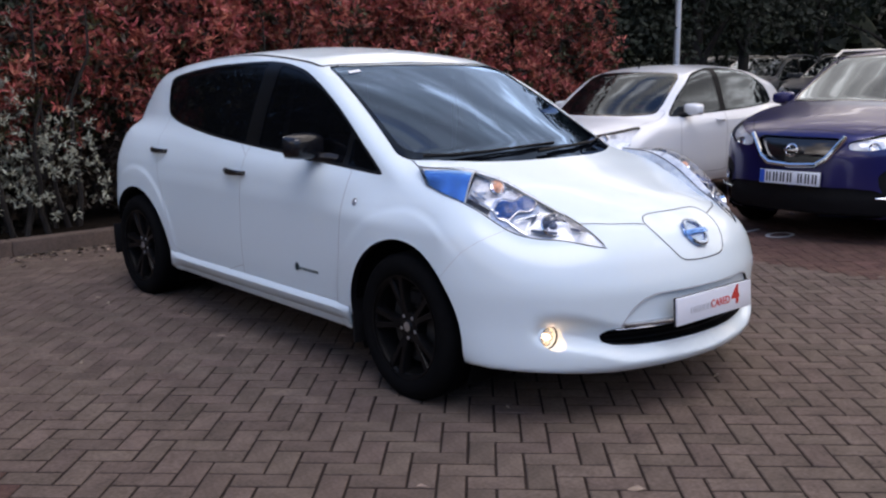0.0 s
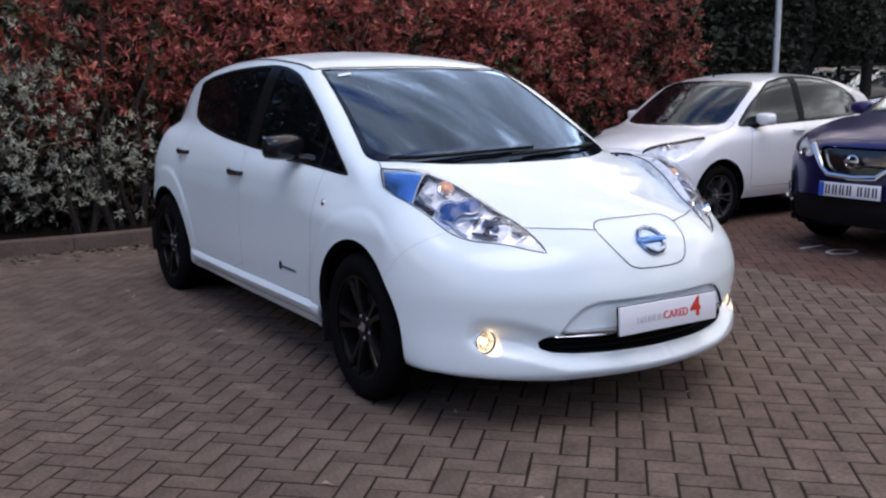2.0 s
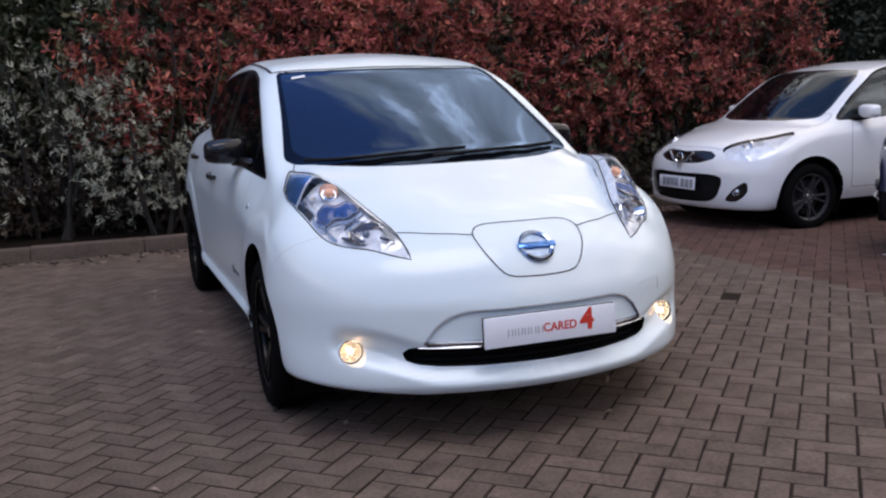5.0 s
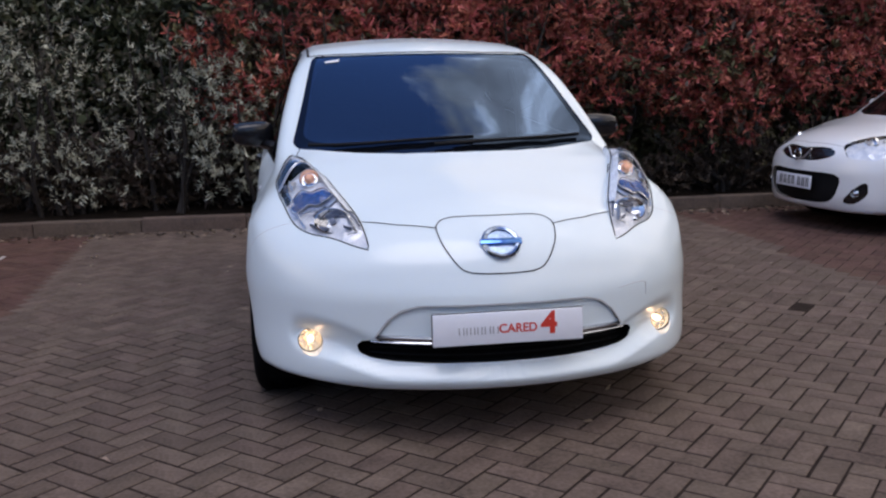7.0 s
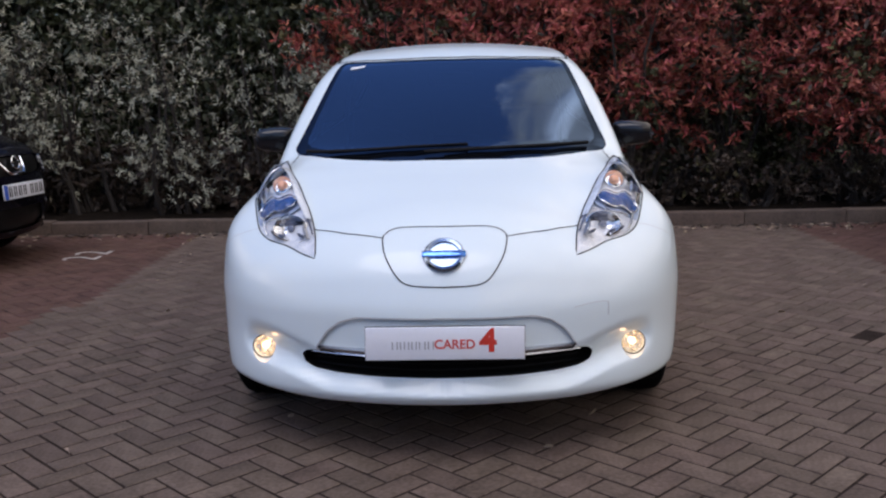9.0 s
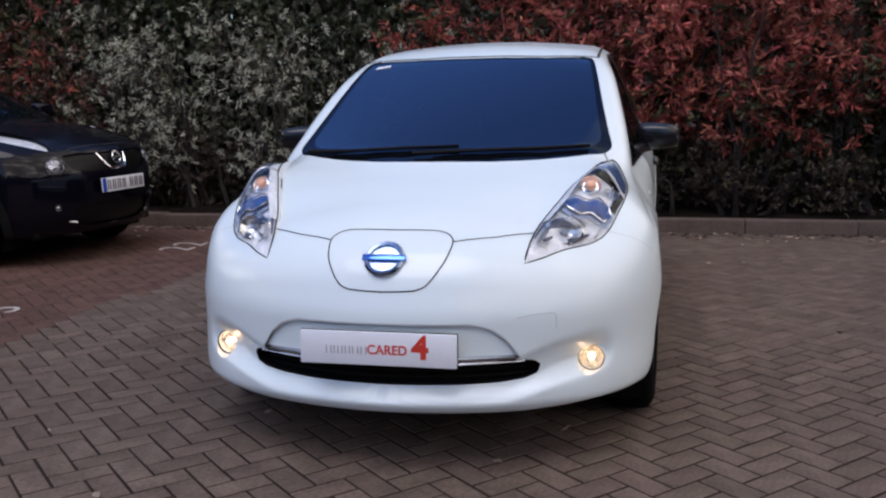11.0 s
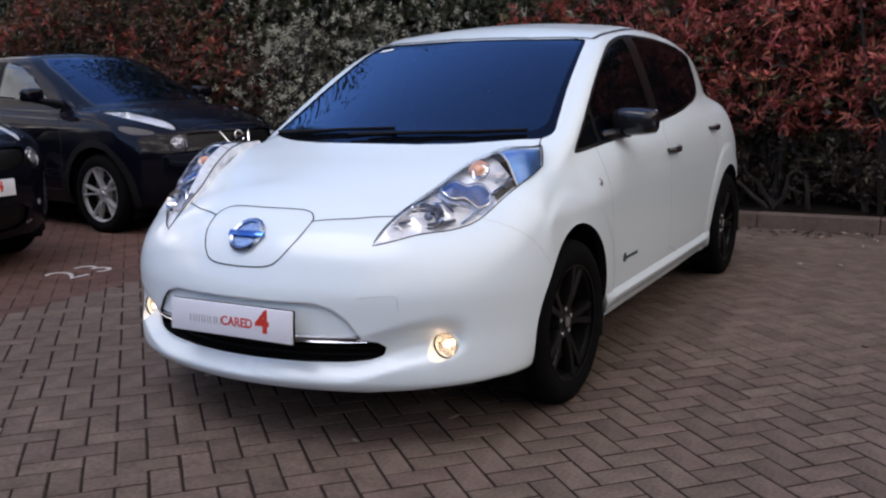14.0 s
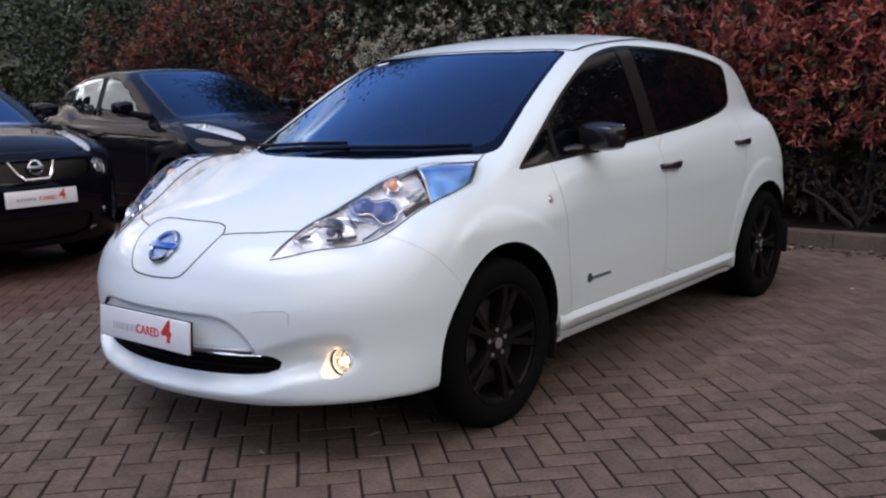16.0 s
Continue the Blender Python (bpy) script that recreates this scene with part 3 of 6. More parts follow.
class Shell:
    """The half shell with a label on each triangle."""
    def __init__(self, C, **res):
        self.V, self.T = car_shell(C, **res)
        self.N = vertex_normals(self.V, self.T)
        self.L = np.array(["body"] * len(self.T), dtype=object)
        self.fixed = np.zeros(len(self.V), bool)

    def split(self, d, label, of=("body",)):
        """Slides vertices on to the line d = 0 and labels the triangles inside it."""
        V, T = self.V, self.T
        E = np.unique(np.sort(np.concatenate([T[:, [0, 1]], T[:, [1, 2]], T[:, [2, 0]]]), axis=1), axis=0)
        a, b = E[:, 0], E[:, 1]
        x = (d[a] * d[b]) < 0
        a, b = a[x], b[x]
        near, far = np.where(np.abs(d[a]) < np.abs(d[b]), a, b), np.where(np.abs(d[a]) < np.abs(d[b]), b, a)
        t = d[near] / (d[near] - d[far])
        order = np.argsort(-t)
        W, M = V.copy(), self.N.copy()
        n, f, t = near[order], far[order], t[order][:, None]
        ok = ~((np.abs(V[n, 0]) < 1e-6) & (np.abs(V[f, 0]) > 1e-6)) & ~self.fixed[n]
        self.fixed[n[ok]] = True
        W[n[ok]] = (V[n] + (V[f] - V[n]) * t)[ok]
        M[n[ok]] = (self.N[n] + (self.N[f] - self.N[n]) * t)[ok]
        d = d.copy()
        d[n] = 0
        self.V, self.N = W, M / np.maximum(np.linalg.norm(M, axis=1, keepdims=True), 1e-9)
        inn = (d[T].sum(1) < 0) & np.isin(self.L, of)
        self.L[inn] = label

    def split_outline(self, axes, poly, label, of=("body",), where=None):
        d = outline_distance(self.V[:, axes], np.asarray(poly))
        if where is not None:
            d = np.where(where(self.V, self.N), d, 1.0)
        self.split(d, label, of)

    def emit(self, labels, name, material, parent, sides=(1, -1), joined=True, push=0.0, label="", fresh=False):
        """Makes mesh parts of the triangles with these labels; returns them."""
        T = self.T[np.isin(self.L, labels)]
        use, inv = np.unique(T, return_inverse=True)
        T = inv.reshape(-1, 3)
        V, N = self.V[use] + self.N[use] * (push[use][:, None] if isinstance(push, np.ndarray) else push), self.N[use]
        if fresh:
            N = vertex_normals(V, T)
        flip = np.array([-1, 1, 1])
        made = []
        if joined:
            made.append(raw(name, np.concatenate([V, V * flip]), np.concatenate([T, T[:, ::-1] + len(V)]), material, parent, label, True,
                            np.concatenate([N, N * flip])))
        else:
            for s in sides:
                made.append(raw(name, V if s > 0 else V * flip, T if s > 0 else T[:, ::-1], material, parent, label, True, N if s > 0 else N * flip))
        return made

    def borders(self, one, other):
        """Edges between two sets of labels, as vertex pairs that run with the first set on one hand."""
        T = self.T
        D = np.concatenate([T[:, [0, 1]], T[:, [1, 2]], T[:, [2, 0]]])
        L = np.concatenate([self.L] * 3)
        B = {(min(e), max(e)) for e in D[np.isin(L, other)].tolist()}
        return np.array(sorted(tuple(e) for e in D[np.isin(L, one)].tolist() if (min(e), max(e)) in B)).reshape(-1, 2)

    def seams(self, groups, material, parent, width=0.0022, lift=0.0009):
        """Thin, unbroken ribbons along the joints between panels."""
        for one, other in groups:
            pairs = self.borders(one, other)
            along, near = collections.defaultdict(lambda: np.zeros(3)), collections.defaultdict(set)
            for a, b in pairs.tolist():
                e = self.V[b] - self.V[a]
                along[a] = along[a] + e
                along[b] = along[b] + e
                near[a].add(b), near[b].add(a)
            left = set(near)
            while left:
                run, todo = set(), [min(left)]
                while todo:
                    q = todo.pop()
                    if q not in run:
                        run.add(q)
                        todo += list(near[q])
                left -= run
                if len(run) < 4:
                    continue
                ids = {q: k for k, q in enumerate(sorted(run))}
                V = np.zeros((2 * len(ids), 3))
                for q, k in ids.items():
                    n = self.N[q]
                    d = np.cross(along[q], n)
                    d = d / max(np.linalg.norm(d), 1e-9) * width
                    V[2 * k], V[2 * k + 1] = self.V[q] - d + n * lift, self.V[q] + d + n * lift
                f = [(2 * ids[a], 2 * ids[b], 2 * ids[b] + 1, 2 * ids[a] + 1) for a, b in pairs.tolist() if a in run]
                raw("panel_gap", V, f, material, parent)
                raw("panel_gap", V * np.array([-1, 1, 1]), [q[::-1] for q in f], material, parent)

    def lip(self, one, other, vec, name, material, parent):
        """A return flange from an opening's edge inwards."""
        vs, fs = [], []
        for a, b in self.borders(one, other):
            k = len(vs)
            vs += [self.V[a], self.V[b], self.V[b] + vec(self.V[b], self.N[b]), self.V[a] + vec(self.V[a], self.N[a])]
            fs.append((k, k + 1, k + 2, k + 3))
        V = np.array(vs)
        raw(name, V, fs, material, parent)
        raw(name, V * np.array([-1, 1, 1]), [q[::-1] for q in fs], material, parent)

    def at(self, axes, point, where=None):
        """The shell's vertex and normal nearest to a point seen along the left-out axis."""
        d = np.linalg.norm(self.V[:, axes] - np.array(point), axis=1)
        if where is not None:
            d = np.where(where(self.V, self.N), d, 9)
        i = int(np.argmin(d))
        return Vector(self.V[i]), Vector(self.N[i])


def wheel(parent, x, y, radius, width, side, rim_mat, style, steer=0.0):
    """A wheel under its car: tyre, rim with spokes, hub cap, brake disc. side: 1 is the car's left."""
    w = empty("wheel", None, parent)
    w.location = (x, y, radius)
    w.rotation_euler = (0, radians(90 * side), radians(steer))
    rr = radius * style["rim"]
    h = width / 2
    bm = bmesh.new()
    lathe(bm, [(rr - 0.008, h * 0.55), (rr + 0.004, h * 0.86), (rr + 0.016, h * 0.93), (rr + (radius - rr) * 0.5, h), (radius - 0.028, h * 0.93), (radius - 0.010, h * 0.80),
               (radius - 0.002, h * 0.6), (radius - 0.002, h * 0.32), (radius - 0.009, h * 0.31), (radius - 0.009, h * 0.26), (radius, h * 0.25), (radius, -h * 0.25),
               (radius - 0.009, -h * 0.26), (radius - 0.009, -h * 0.31), (radius - 0.002, -h * 0.32), (radius - 0.010, -h * 0.8), (radius - 0.03, -h * 0.95), (rr, -h * 0.9)], 56)
    part("tyre", bm, RUBBER, w)
    bm = bmesh.new()
    lathe(bm, [(rr - 0.004, h * 0.88), (rr + 0.003, h * 0.9), (rr + 0.003, h * 0.80), (rr - 0.012, h * 0.72), (rr - 0.014, h * 0.62)], 48)
    rim = part("rim", bm, rim_mat, w)
    bm = bmesh.new()
    lathe(bm, [(rr - 0.0145, h * 0.63), (rr - 0.022, h * 0.3), (rr - 0.03, -h * 0.85)], 48)
    part("rim_barrel", bm, DARK, rim)
    n, sw = style["spokes"], style["width"]
    for k in range(n):
        bm = bmesh.new()
        a = 2 * math.pi * k / n + style.get("phase", 0)
        for off in style.get("twin", (0,)):
            pts = []
            for t, ww, hh in ((0.22, sw * 1.1, 0.60), (0.5, sw * 0.85, 0.72), (0.8, sw * 0.95, 0.78), (0.985, sw * 1.2, 0.80)):
                r0 = rr * t
                ang = a + off * (0.55 + 0.45 * t)
                for sx, dz in ((-1, -0.012), (-0.7, 0.0), (0.7, 0.0), (1, -0.012)):
                    c, s = math.cos(ang), math.sin(ang)
                    pts.append(bm.verts.new((r0 * c - sx * ww / 2 * s, r0 * s + sx * ww / 2 * c, h * hh + dz)))
            for i in range(3):
                for j in range(3):
                    bm.faces.new((pts[4 * i + j], pts[4 * i + j + 1], pts[4 * i + j + 5], pts[4 * i + j + 4]))
        r = bmesh.ops.extrude_face_region(bm, geom=bm.faces[:])
        bmesh.ops.translate(bm, vec=(0, 0, -0.03), verts=[v for v in r["geom"] if isinstance(v, bmesh.types.BMVert)])
        bmesh.ops.recalc_face_normals(bm, faces=bm.faces[:])
        part("spoke", bm, rim_mat, rim)
    bm = bmesh.new()
    lathe(bm, [(0.0, h * 0.68), (0.026, h * 0.67), (0.030, h * 0.62), (0.062, h * 0.60), (0.07, h * 0.45), (0.075, 0.0)], 32)
    part("hub", bm, rim_mat, rim)
    bm = bmesh.new()
    lathe(bm, [(0.0, h * 0.69), (0.021, h * 0.685), (0.021, h * 0.66)], 20)
    part("centre_cap", bm, SATIN, rim)
    for k in range(5):
        bm = bmesh.new()
        a = 2 * math.pi * (k + 0.5) / 5
        lathe(bm, [(0.0, h * 0.63), (0.008, h * 0.63), (0.010, h * 0.58)], 8, Matrix.Translation((0.05 * math.cos(a), 0.05 * math.sin(a), 0)))
        part("wheel_nut", bm, SATIN, rim)
    bm = bmesh.new()
    lathe(bm, [(0.06, h * 0.18), (rr * 0.72, h * 0.18), (rr * 0.72, h * 0.05), (0.06, h * 0.05)], 40)
    part("brake_disc", bm, DISC, w)
    bm = bmesh.new()
    box(bm, (0.06, 0.14, 0.06), (0.125, 0, h * 0.14), (0, 0, 0), 0.012)
    part("brake_caliper", bm, TRIM, w)
    bm = bmesh.new()
    lathe(bm, [(rr - 0.03, -h * 0.2), (0.0, -h * 0.2)], 32)
    part("inner_well", bm, DARK, w)
    return w


def arch_liner(parent, C, y, rx, rz, radius):
    for s in (1, -1):
        bm = bmesh.new()
        n, a = 20, []
        for k in range(n + 1):
            t = math.pi * (k / n * 1.3 - 0.15)
            yy, zz = y + math.cos(t) * (rx + 0.015), radius + math.sin(t) * (rz + 0.015)
            a.append((bm.verts.new((s * 0.50, yy, max(zz, 0.14))), bm.verts.new((s * (C["plan"](yy) - 0.055), yy, max(zz, 0.14)))))
        for p, q in zip(a, a[1:]):
            bm.faces.new((p[0], p[1], q[1], q[0]))
        bm.faces.new([p[0] for p in a])
        part("arch_liner", bm, DARK, parent)


def door_mirror(parent, m, s, shell_mat, base_mat):
    """A door mirror: bulbous cap, dark foot, mirror face towards the back."""
    cap = bmesh.new()
    bmesh.ops.create_uvsphere(cap, u_segments=28, v_segments=18, radius=1.0)
    for v in cap.verts:
        x, y, z = v.co
        p = 0.46
        q = Vector((math.copysign(abs(x) ** p, x), math.copysign(abs(y) ** 0.6, y), math.copysign(abs(z) ** p, z)))
        if q.y > 0.25:
            q.y = 0.25
        q.z *= 1.0 - 0.16 * max(q.x * s, 0) + 0.06 * q.y
        v.co = m @ Vector((q.x * 0.100, q.y * 0.075, q.z * 0.062))
    body = part("mirror_cap", cap, shell_mat, parent)
    bm = bmesh.new()
    box(bm, (0.17, 0.004, 0.10), (0, 0.0225, 0), bevel=0.0015)
    bm.transform(m)
    part("mirror_glass", bm, CHROME, body)
    bm = bmesh.new()
    rings = []
    for t in np.linspace(0, 1, 7):
        c = Vector((-s * (0.03 + 0.10 * t), -0.01 - 0.16 * t, -0.050 - 0.035 * t + 0.01 * math.sin(t * 3.1)))
        ry, rz = 0.050 + 0.045 * t, 0.020 + 0.018 * t
        rings.append([bm.verts.new(m @ (c + Vector((0, ry * math.cos(a), rz * math.sin(a))))) for a in np.linspace(0, 2 * math.pi, 12, endpoint=False)])
    for a, b in zip(rings, rings[1:]):
        for k in range(12):
            bm.faces.new((a[k], a[(k + 1) % 12], b[(k + 1) % 12], b[k]))
    bm.faces.new(rings[0]), bm.faces.new(rings[-1][::-1])
    bmesh.ops.recalc_face_normals(bm, faces=bm.faces[:])
    part("mirror_foot", bm, base_mat, body)
    return body


def pull_handle(parent, p, n, length, material):
    """A strap handle lying along the door, with its finger cup."""
    h = empty("door_handle", None, parent)
    bm = bmesh.new()
    prof = []
    for t in np.linspace(-1, 1, 13):
        prof.append((t * length / 2, 0.004 + 0.024 * (1 - abs(t) ** 3.0), 0.016 + 0.004 * t))
    rings = []
    for yy, out, hh in prof:
        rings.append([bm.verts.new((out + 0.011 * math.cos(a), yy, hh * math.sin(a))) for a in np.linspace(0, 2 * math.pi, 10, endpoint=False)])
    for a, b in zip(rings, rings[1:]):
        for k in range(10):
            bm.faces.new((a[k], a[(k + 1) % 10], b[(k + 1) % 10], b[k]))
    bm.faces.new(rings[0]), bm.faces.new(rings[-1][::-1])
    bmesh.ops.recalc_face_normals(bm, faces=bm.faces[:])
    s = 1 if n.x > 0 else -1
    m = Matrix.Translation(p) @ Matrix.Diagonal((s, 1, 1, 1))
    bm.transform(m @ pose(0, 0, 0, 0, 0, 0))
    if s < 0:
        bmesh.ops.reverse_faces(bm, faces=bm.faces[:])
    g = part("grip", bm, material, h)
    bm = bmesh.new()
    box(bm, (0.014, 0.028, 0.022), (0.004, length / 2 + 0.005, 0.001), bevel=0.004)
    bm.transform(m)
    part("lock_cover", bm, material, h)
    return h


def number_plate(parent, m, w=0.52, h=0.111):
    """A plate in its holder; m: its middle, x along it, z up, -y its face."""
    pl = empty("number_plate", None, parent)
    bm = bmesh.new()
    box(bm, (w, 0.012, h), (0, 0, 0), bevel=0.003)
    bm.transform(m)
    part("plate", bm, PLATE_WHITE, pl)
    bm = bmesh.new()
    box(bm, (w + 0.004, 0.010, h + 0.006), (0, 0.008, -0.001), bevel=0.003)
    bm.transform(m)
    part("plate_holder", bm, TRIM, pl)
    face = m @ pose(0, -0.0068, 0, 90, 0, 0)
    return pl, face


def bars(parent, face, items, material):
    """Plain bars in place of letters: (x, y, width, height) on the plate's face."""
    for x, y, w, h in items:
        bm = bmesh.new()
        box(bm, (w, h, 0.0012), (x, y, 0), bevel=0.0004, seg=1)
        bm.transform(face)
        part("mark", bm, material, parent)


def registration_bars(pl, face, band=True):
    if band:
        bm = bmesh.new()
        box(bm, (0.045, 0.105, 0.001), (-0.235, 0, 0))
        bm.transform(face)
        part("blue_band", bm, PLATE_BLUE, pl)
    for k in range(7):
        x = -0.18 + k * 0.061 + (0.03 if k > 3 else 0)
        bars(pl, face, [(x - 0.013, 0, 0.015, 0.076), (x + 0.013, 0, 0.015, 0.076)], PLATE_BLACK)


def electric_hatchback():
    """The white five-door electric hatchback in the middle; it faces -y."""
    car = empty("hatchback_car")
    tagged(car, "pearl white five-door electric hatchback with black wheels and lit fog lamps", "car")
    C = dict(flare_edge=0.008, shoulder=0.014, axles=(-1.236, 1.464), span=(-2.15, 2.24), core=0.62,
             plan=curve((-2.2, 0.85), (-1.8, 0.886), (-1.2, 0.878), (-0.6, 0.868), (0.3, 0.872), (1.0, 0.868), (1.5, 0.860), (1.9, 0.835), (2.2, 0.80)),
             side=curve((0.15, 0.09), (0.22, 0.05), (0.30, 0.022), (0.45, 0.004), (0.6, 0.0), (0.76, 0.0), (0.85, 0.008), (0.92, 0.024), (1.0, 0.055), (1.1, 0.12)),
             hood=curve((-2.2, 0.72), (-1.97, 0.828), (-1.7, 0.905), (-1.5, 0.955), (-1.3, 1.0), (-1.1, 1.025), (-0.7, 1.02), (0.0, 1.03), (1.2, 1.12), (1.8, 1.12), (2.2, 1.0)),
             hood_crown=curve((-2.1, 0.40), (-1.78, 0.30), (-1.53, 0.14), (-1.165, 0.07), (-0.8, 0.04), (1.5, 0.04)),
             nose=curve((0.15, -2.085), (0.21, -2.125), (0.265, -2.162), (0.30, -2.164), (0.355, -2.160), (0.42, -2.154), (0.53, -2.156), (0.64, -2.128), (0.733, -2.078), (0.81, -1.990), (0.9, -1.83), (1.0, -1.5)),
             nose_bow=(0.44, 0.55), corner=0.05, chin=0.08, ledge=(0.040, 0.266, 0.338, 0.68, 0.75), dents=((0.595, 0.383, 0.080, 0.042, 0.026),),
             fender=curve((0.5, 0.0), (0.74, 0.0), (0.82, 0.026), (0.89, 0.062), (0.96, 0.112), (1.05, 0.17)),
             tail=curve((0.2, 2.08), (0.3, 2.15), (0.6, 2.24), (0.8, 2.22), (0.95, 2.15), (1.1, 2.05), (1.3, 1.9)),
             floor=curve((-2.2, 0.229), (-1.7, 0.217), (-0.9, 0.215), (0.9, 0.225), (1.9, 0.25), (2.2, 0.3)),
             house=curve((-1.3, 0.73), (-0.95, 0.772), (-0.3, 0.80), (0.4, 0.812), (1.0, 0.79), (1.5, 0.735), (2.0, 0.63)), tumble=0.20,
             roof=curve((-0.7, 1.40), (-0.33, 1.464), (-0.05, 1.510), (0.4, 1.543), (0.8, 1.532), (1.2, 1.502), (1.6, 1.455), (1.9, 1.40)), roof_crown=0.12,
             screen=curve((-1.7, 0.80), (-1.31, 0.997), (-0.8, 1.242), (-0.36, 1.436), (0.0, 1.58)),
             screen_bow=curve((-1.3, 0.55), (-1.0, 0.52), (-0.3, 0.30), (0.0, 0.28)),
             hatch=curve((0.9, 2.2), (1.05, 2.09), (1.2, 1.98), (1.42, 1.76), (1.5, 1.62)))
    S = Shell(C, n_front=120, n_up=200)
    yz, xy, xz = [1, 2], [0, 1], [0, 2]
    ring = lambda cy, cz, ry, rz, n=48: np.array([(cy + ry * math.cos(2 * math.pi * k / n), cz + rz * math.sin(2 * math.pi * k / n)) for k in range(n)])
    outer = lambda V, N: V[:, 0] > 0.45
    front = lambda V, N: V[:, 1] < -1.4
    arches = ((-1.230, 0.383, 0.390), (1.464, 0.43, 0.385))
    for y, ry, rz in arches:
        S.split_outline(yz, ring(y, 0.315, ry, rz), "hole_front" if y < 0 else "hole_rear", where=outer)
    # side glass, with its rubber surround and the pillar between the panes
    glass = [(-0.99, 0.955), (-0.63, 1.20), (-0.40, 1.325), (-0.2, 1.405), (0.0, 1.445), (0.2, 1.462), (0.75, 1.446), (1.15, 1.41), (1.38, 1.378), (1.40, 1.34),
             (1.31, 1.20), (1.25, 1.15), (1.05, 1.105), (0.6, 1.055), (0.09, 1.018), (-0.5, 0.985), (-0.97, 0.945)]
    glass = rounded(glass, 2)
    S.split_outline(yz, glass, "window_surround", where=lambda V, N: (V[:, 0] > 0.4) & (V[:, 2] > 0.9))
    for name, a, b in (("quarter_window", -1.2, -0.735), ("front_window", -0.705, 0.055), ("rear_window", 0.185, 1.6)):
        d = np.maximum(np.maximum(outline_distance(S.V[:, yz], glass) + 0.014, a - S.V[:, 1]), S.V[:, 1] - b)
        S.split(np.where(S.V[:, 0] > 0.4, d, 1.0), name, of=("window_surround",))
    # windscreen
    ws = [(-0.2, -1.355), (0.2, -1.335), (0.4, -1.265), (0.55, -1.17), (0.66, -1.065), (0.695, -0.99), (0.675, -0.9), (0.636, -0.7), (0.596, -0.45), (0.566, -0.27), (0.5, -0.29), (0.3, -0.345), (-0.2, -0.375)]
    high = lambda V, N: V[:, 2] > 0.93
    S.split_outline(xy, rounded(ws, 1), "screen_border", where=high)
    ws2 = [(-0.2, -1.215), (0.2, -1.20), (0.4, -1.15), (0.55, -1.075), (0.63, -1.0), (0.646, -0.94), (0.636, -0.88), (0.608, -0.7), (0.575, -0.46), (0.546, -0.285), (0.5, -0.30), (0.3, -0.35), (-0.2, -0.38)]
    S.split_outline(xy, rounded(ws2, 1), "windscreen", of=("screen_border",), where=high)
    # headlamps: each stands proud of the wing, between an outer and an inner edge
    edge_out = ((0.455, -1.985), (0.505, -1.945), (0.575, -1.87), (0.655, -1.785), (0.708, -1.70), (0.740, -1.60), (0.760, -1.505), (0.766, -1.40), (0.752, -1.265))
    edge_in = ((0.453, -1.980), (0.462, -1.90), (0.475, -1.83), (0.500, -1.735), (0.535, -1.64), (0.575, -1.535), (0.622, -1.42), (0.652, -1.31), (0.690, -1.14))
    rise_in = (0.0, 0.005, 0.014, 0.024, 0.033, 0.039, 0.040, 0.033, 0.020)
    rise_out = (0.0, 0.001, 0.001, 0.001, 0.001, 0.001, 0.002, 0.006, 0.008)
    swell = curve((0, 0.0), (1, 0.016), (2, 0.036), (3, 0.054), (4, 0.066), (5, 0.071), (6, 0.064), (7, 0.040), (8, 0.010))
    keyed = lambda v: curve(*[(k, q) for k, q in enumerate(v)])
    ox, oy, ix, iy = keyed([p[0] for p in edge_out]), keyed([p[1] for p in edge_out]), keyed([p[0] for p in edge_in]), keyed([p[1] for p in edge_in])
    up_in, up_out = keyed(rise_in), keyed(rise_out)
    field = car_field(C)

    def on_wing(x, y):
        lo, hi = 0.5, 1.3
        for _ in range(26):
            m = (lo + hi) / 2
            lo, hi = (m, hi) if field(np.array(x), np.array(y), np.array(m)) < 0 else (lo, m)
        e = 2e-3
        n = Vector([float(field(x + e * i, y + e * j, lo + e * k) - field(x - e * i, y - e * j, lo - e * k)) for i, j, k in ((1, 0, 0), (0, 1, 0), (0, 0, 1))]).normalized()
        return Vector((x, y, lo)), n

    found = {}

    def lamp_at(k, u, full=1.0, lift=0.0):
        """A place on the lamp: k from its tip (0) to its rear end (8), u from the outer edge (0) to the inner (1)."""
        if k not in found:
            found[k] = (*on_wing(float(ox(k)), float(oy(k))), *on_wing(float(ix(k)), float(iy(k))))
        po, no, pi, ni = found[k]
        po, pi = po + no * float(up_out(k)), pi + ni * float(up_in(k))
        n = (no * (1 - u) + ni * u).normalized()
        hump = math.sin(math.pi * min(max(u, 0), 1) ** 1.45) ** 0.8
        return po.lerp(pi, u) + n * (float(swell(k)) * hump * full + lift), n

    lamp_rim = [(float(ox(k)), float(oy(k))) for k in np.linspace(0, 8, 41)] + [(float(ix(k)), float(iy(k))) for k in np.linspace(8, 0, 41)]
    c = np.array([0.64, -1.55])
    lamp = np.array([np.array(p) + (c - np.array(p)) / np.linalg.norm(c - np.array(p)) * 0.006 for p in lamp_rim])
    S.split_outline(xy, lamp, "lamp", where=lambda V, N: (V[:, 1] < -1.1) & (V[:, 2] > 0.62) & (N[:, 2] > 0.05))
    cap = [(-0.1, 0.815), (0.14, 0.815), (0.19, 0.806), (0.217, 0.785), (0.205, 0.735), (0.17, 0.68), (0.142, 0.65), (0.10, 0.638), (-0.1, 0.635)]
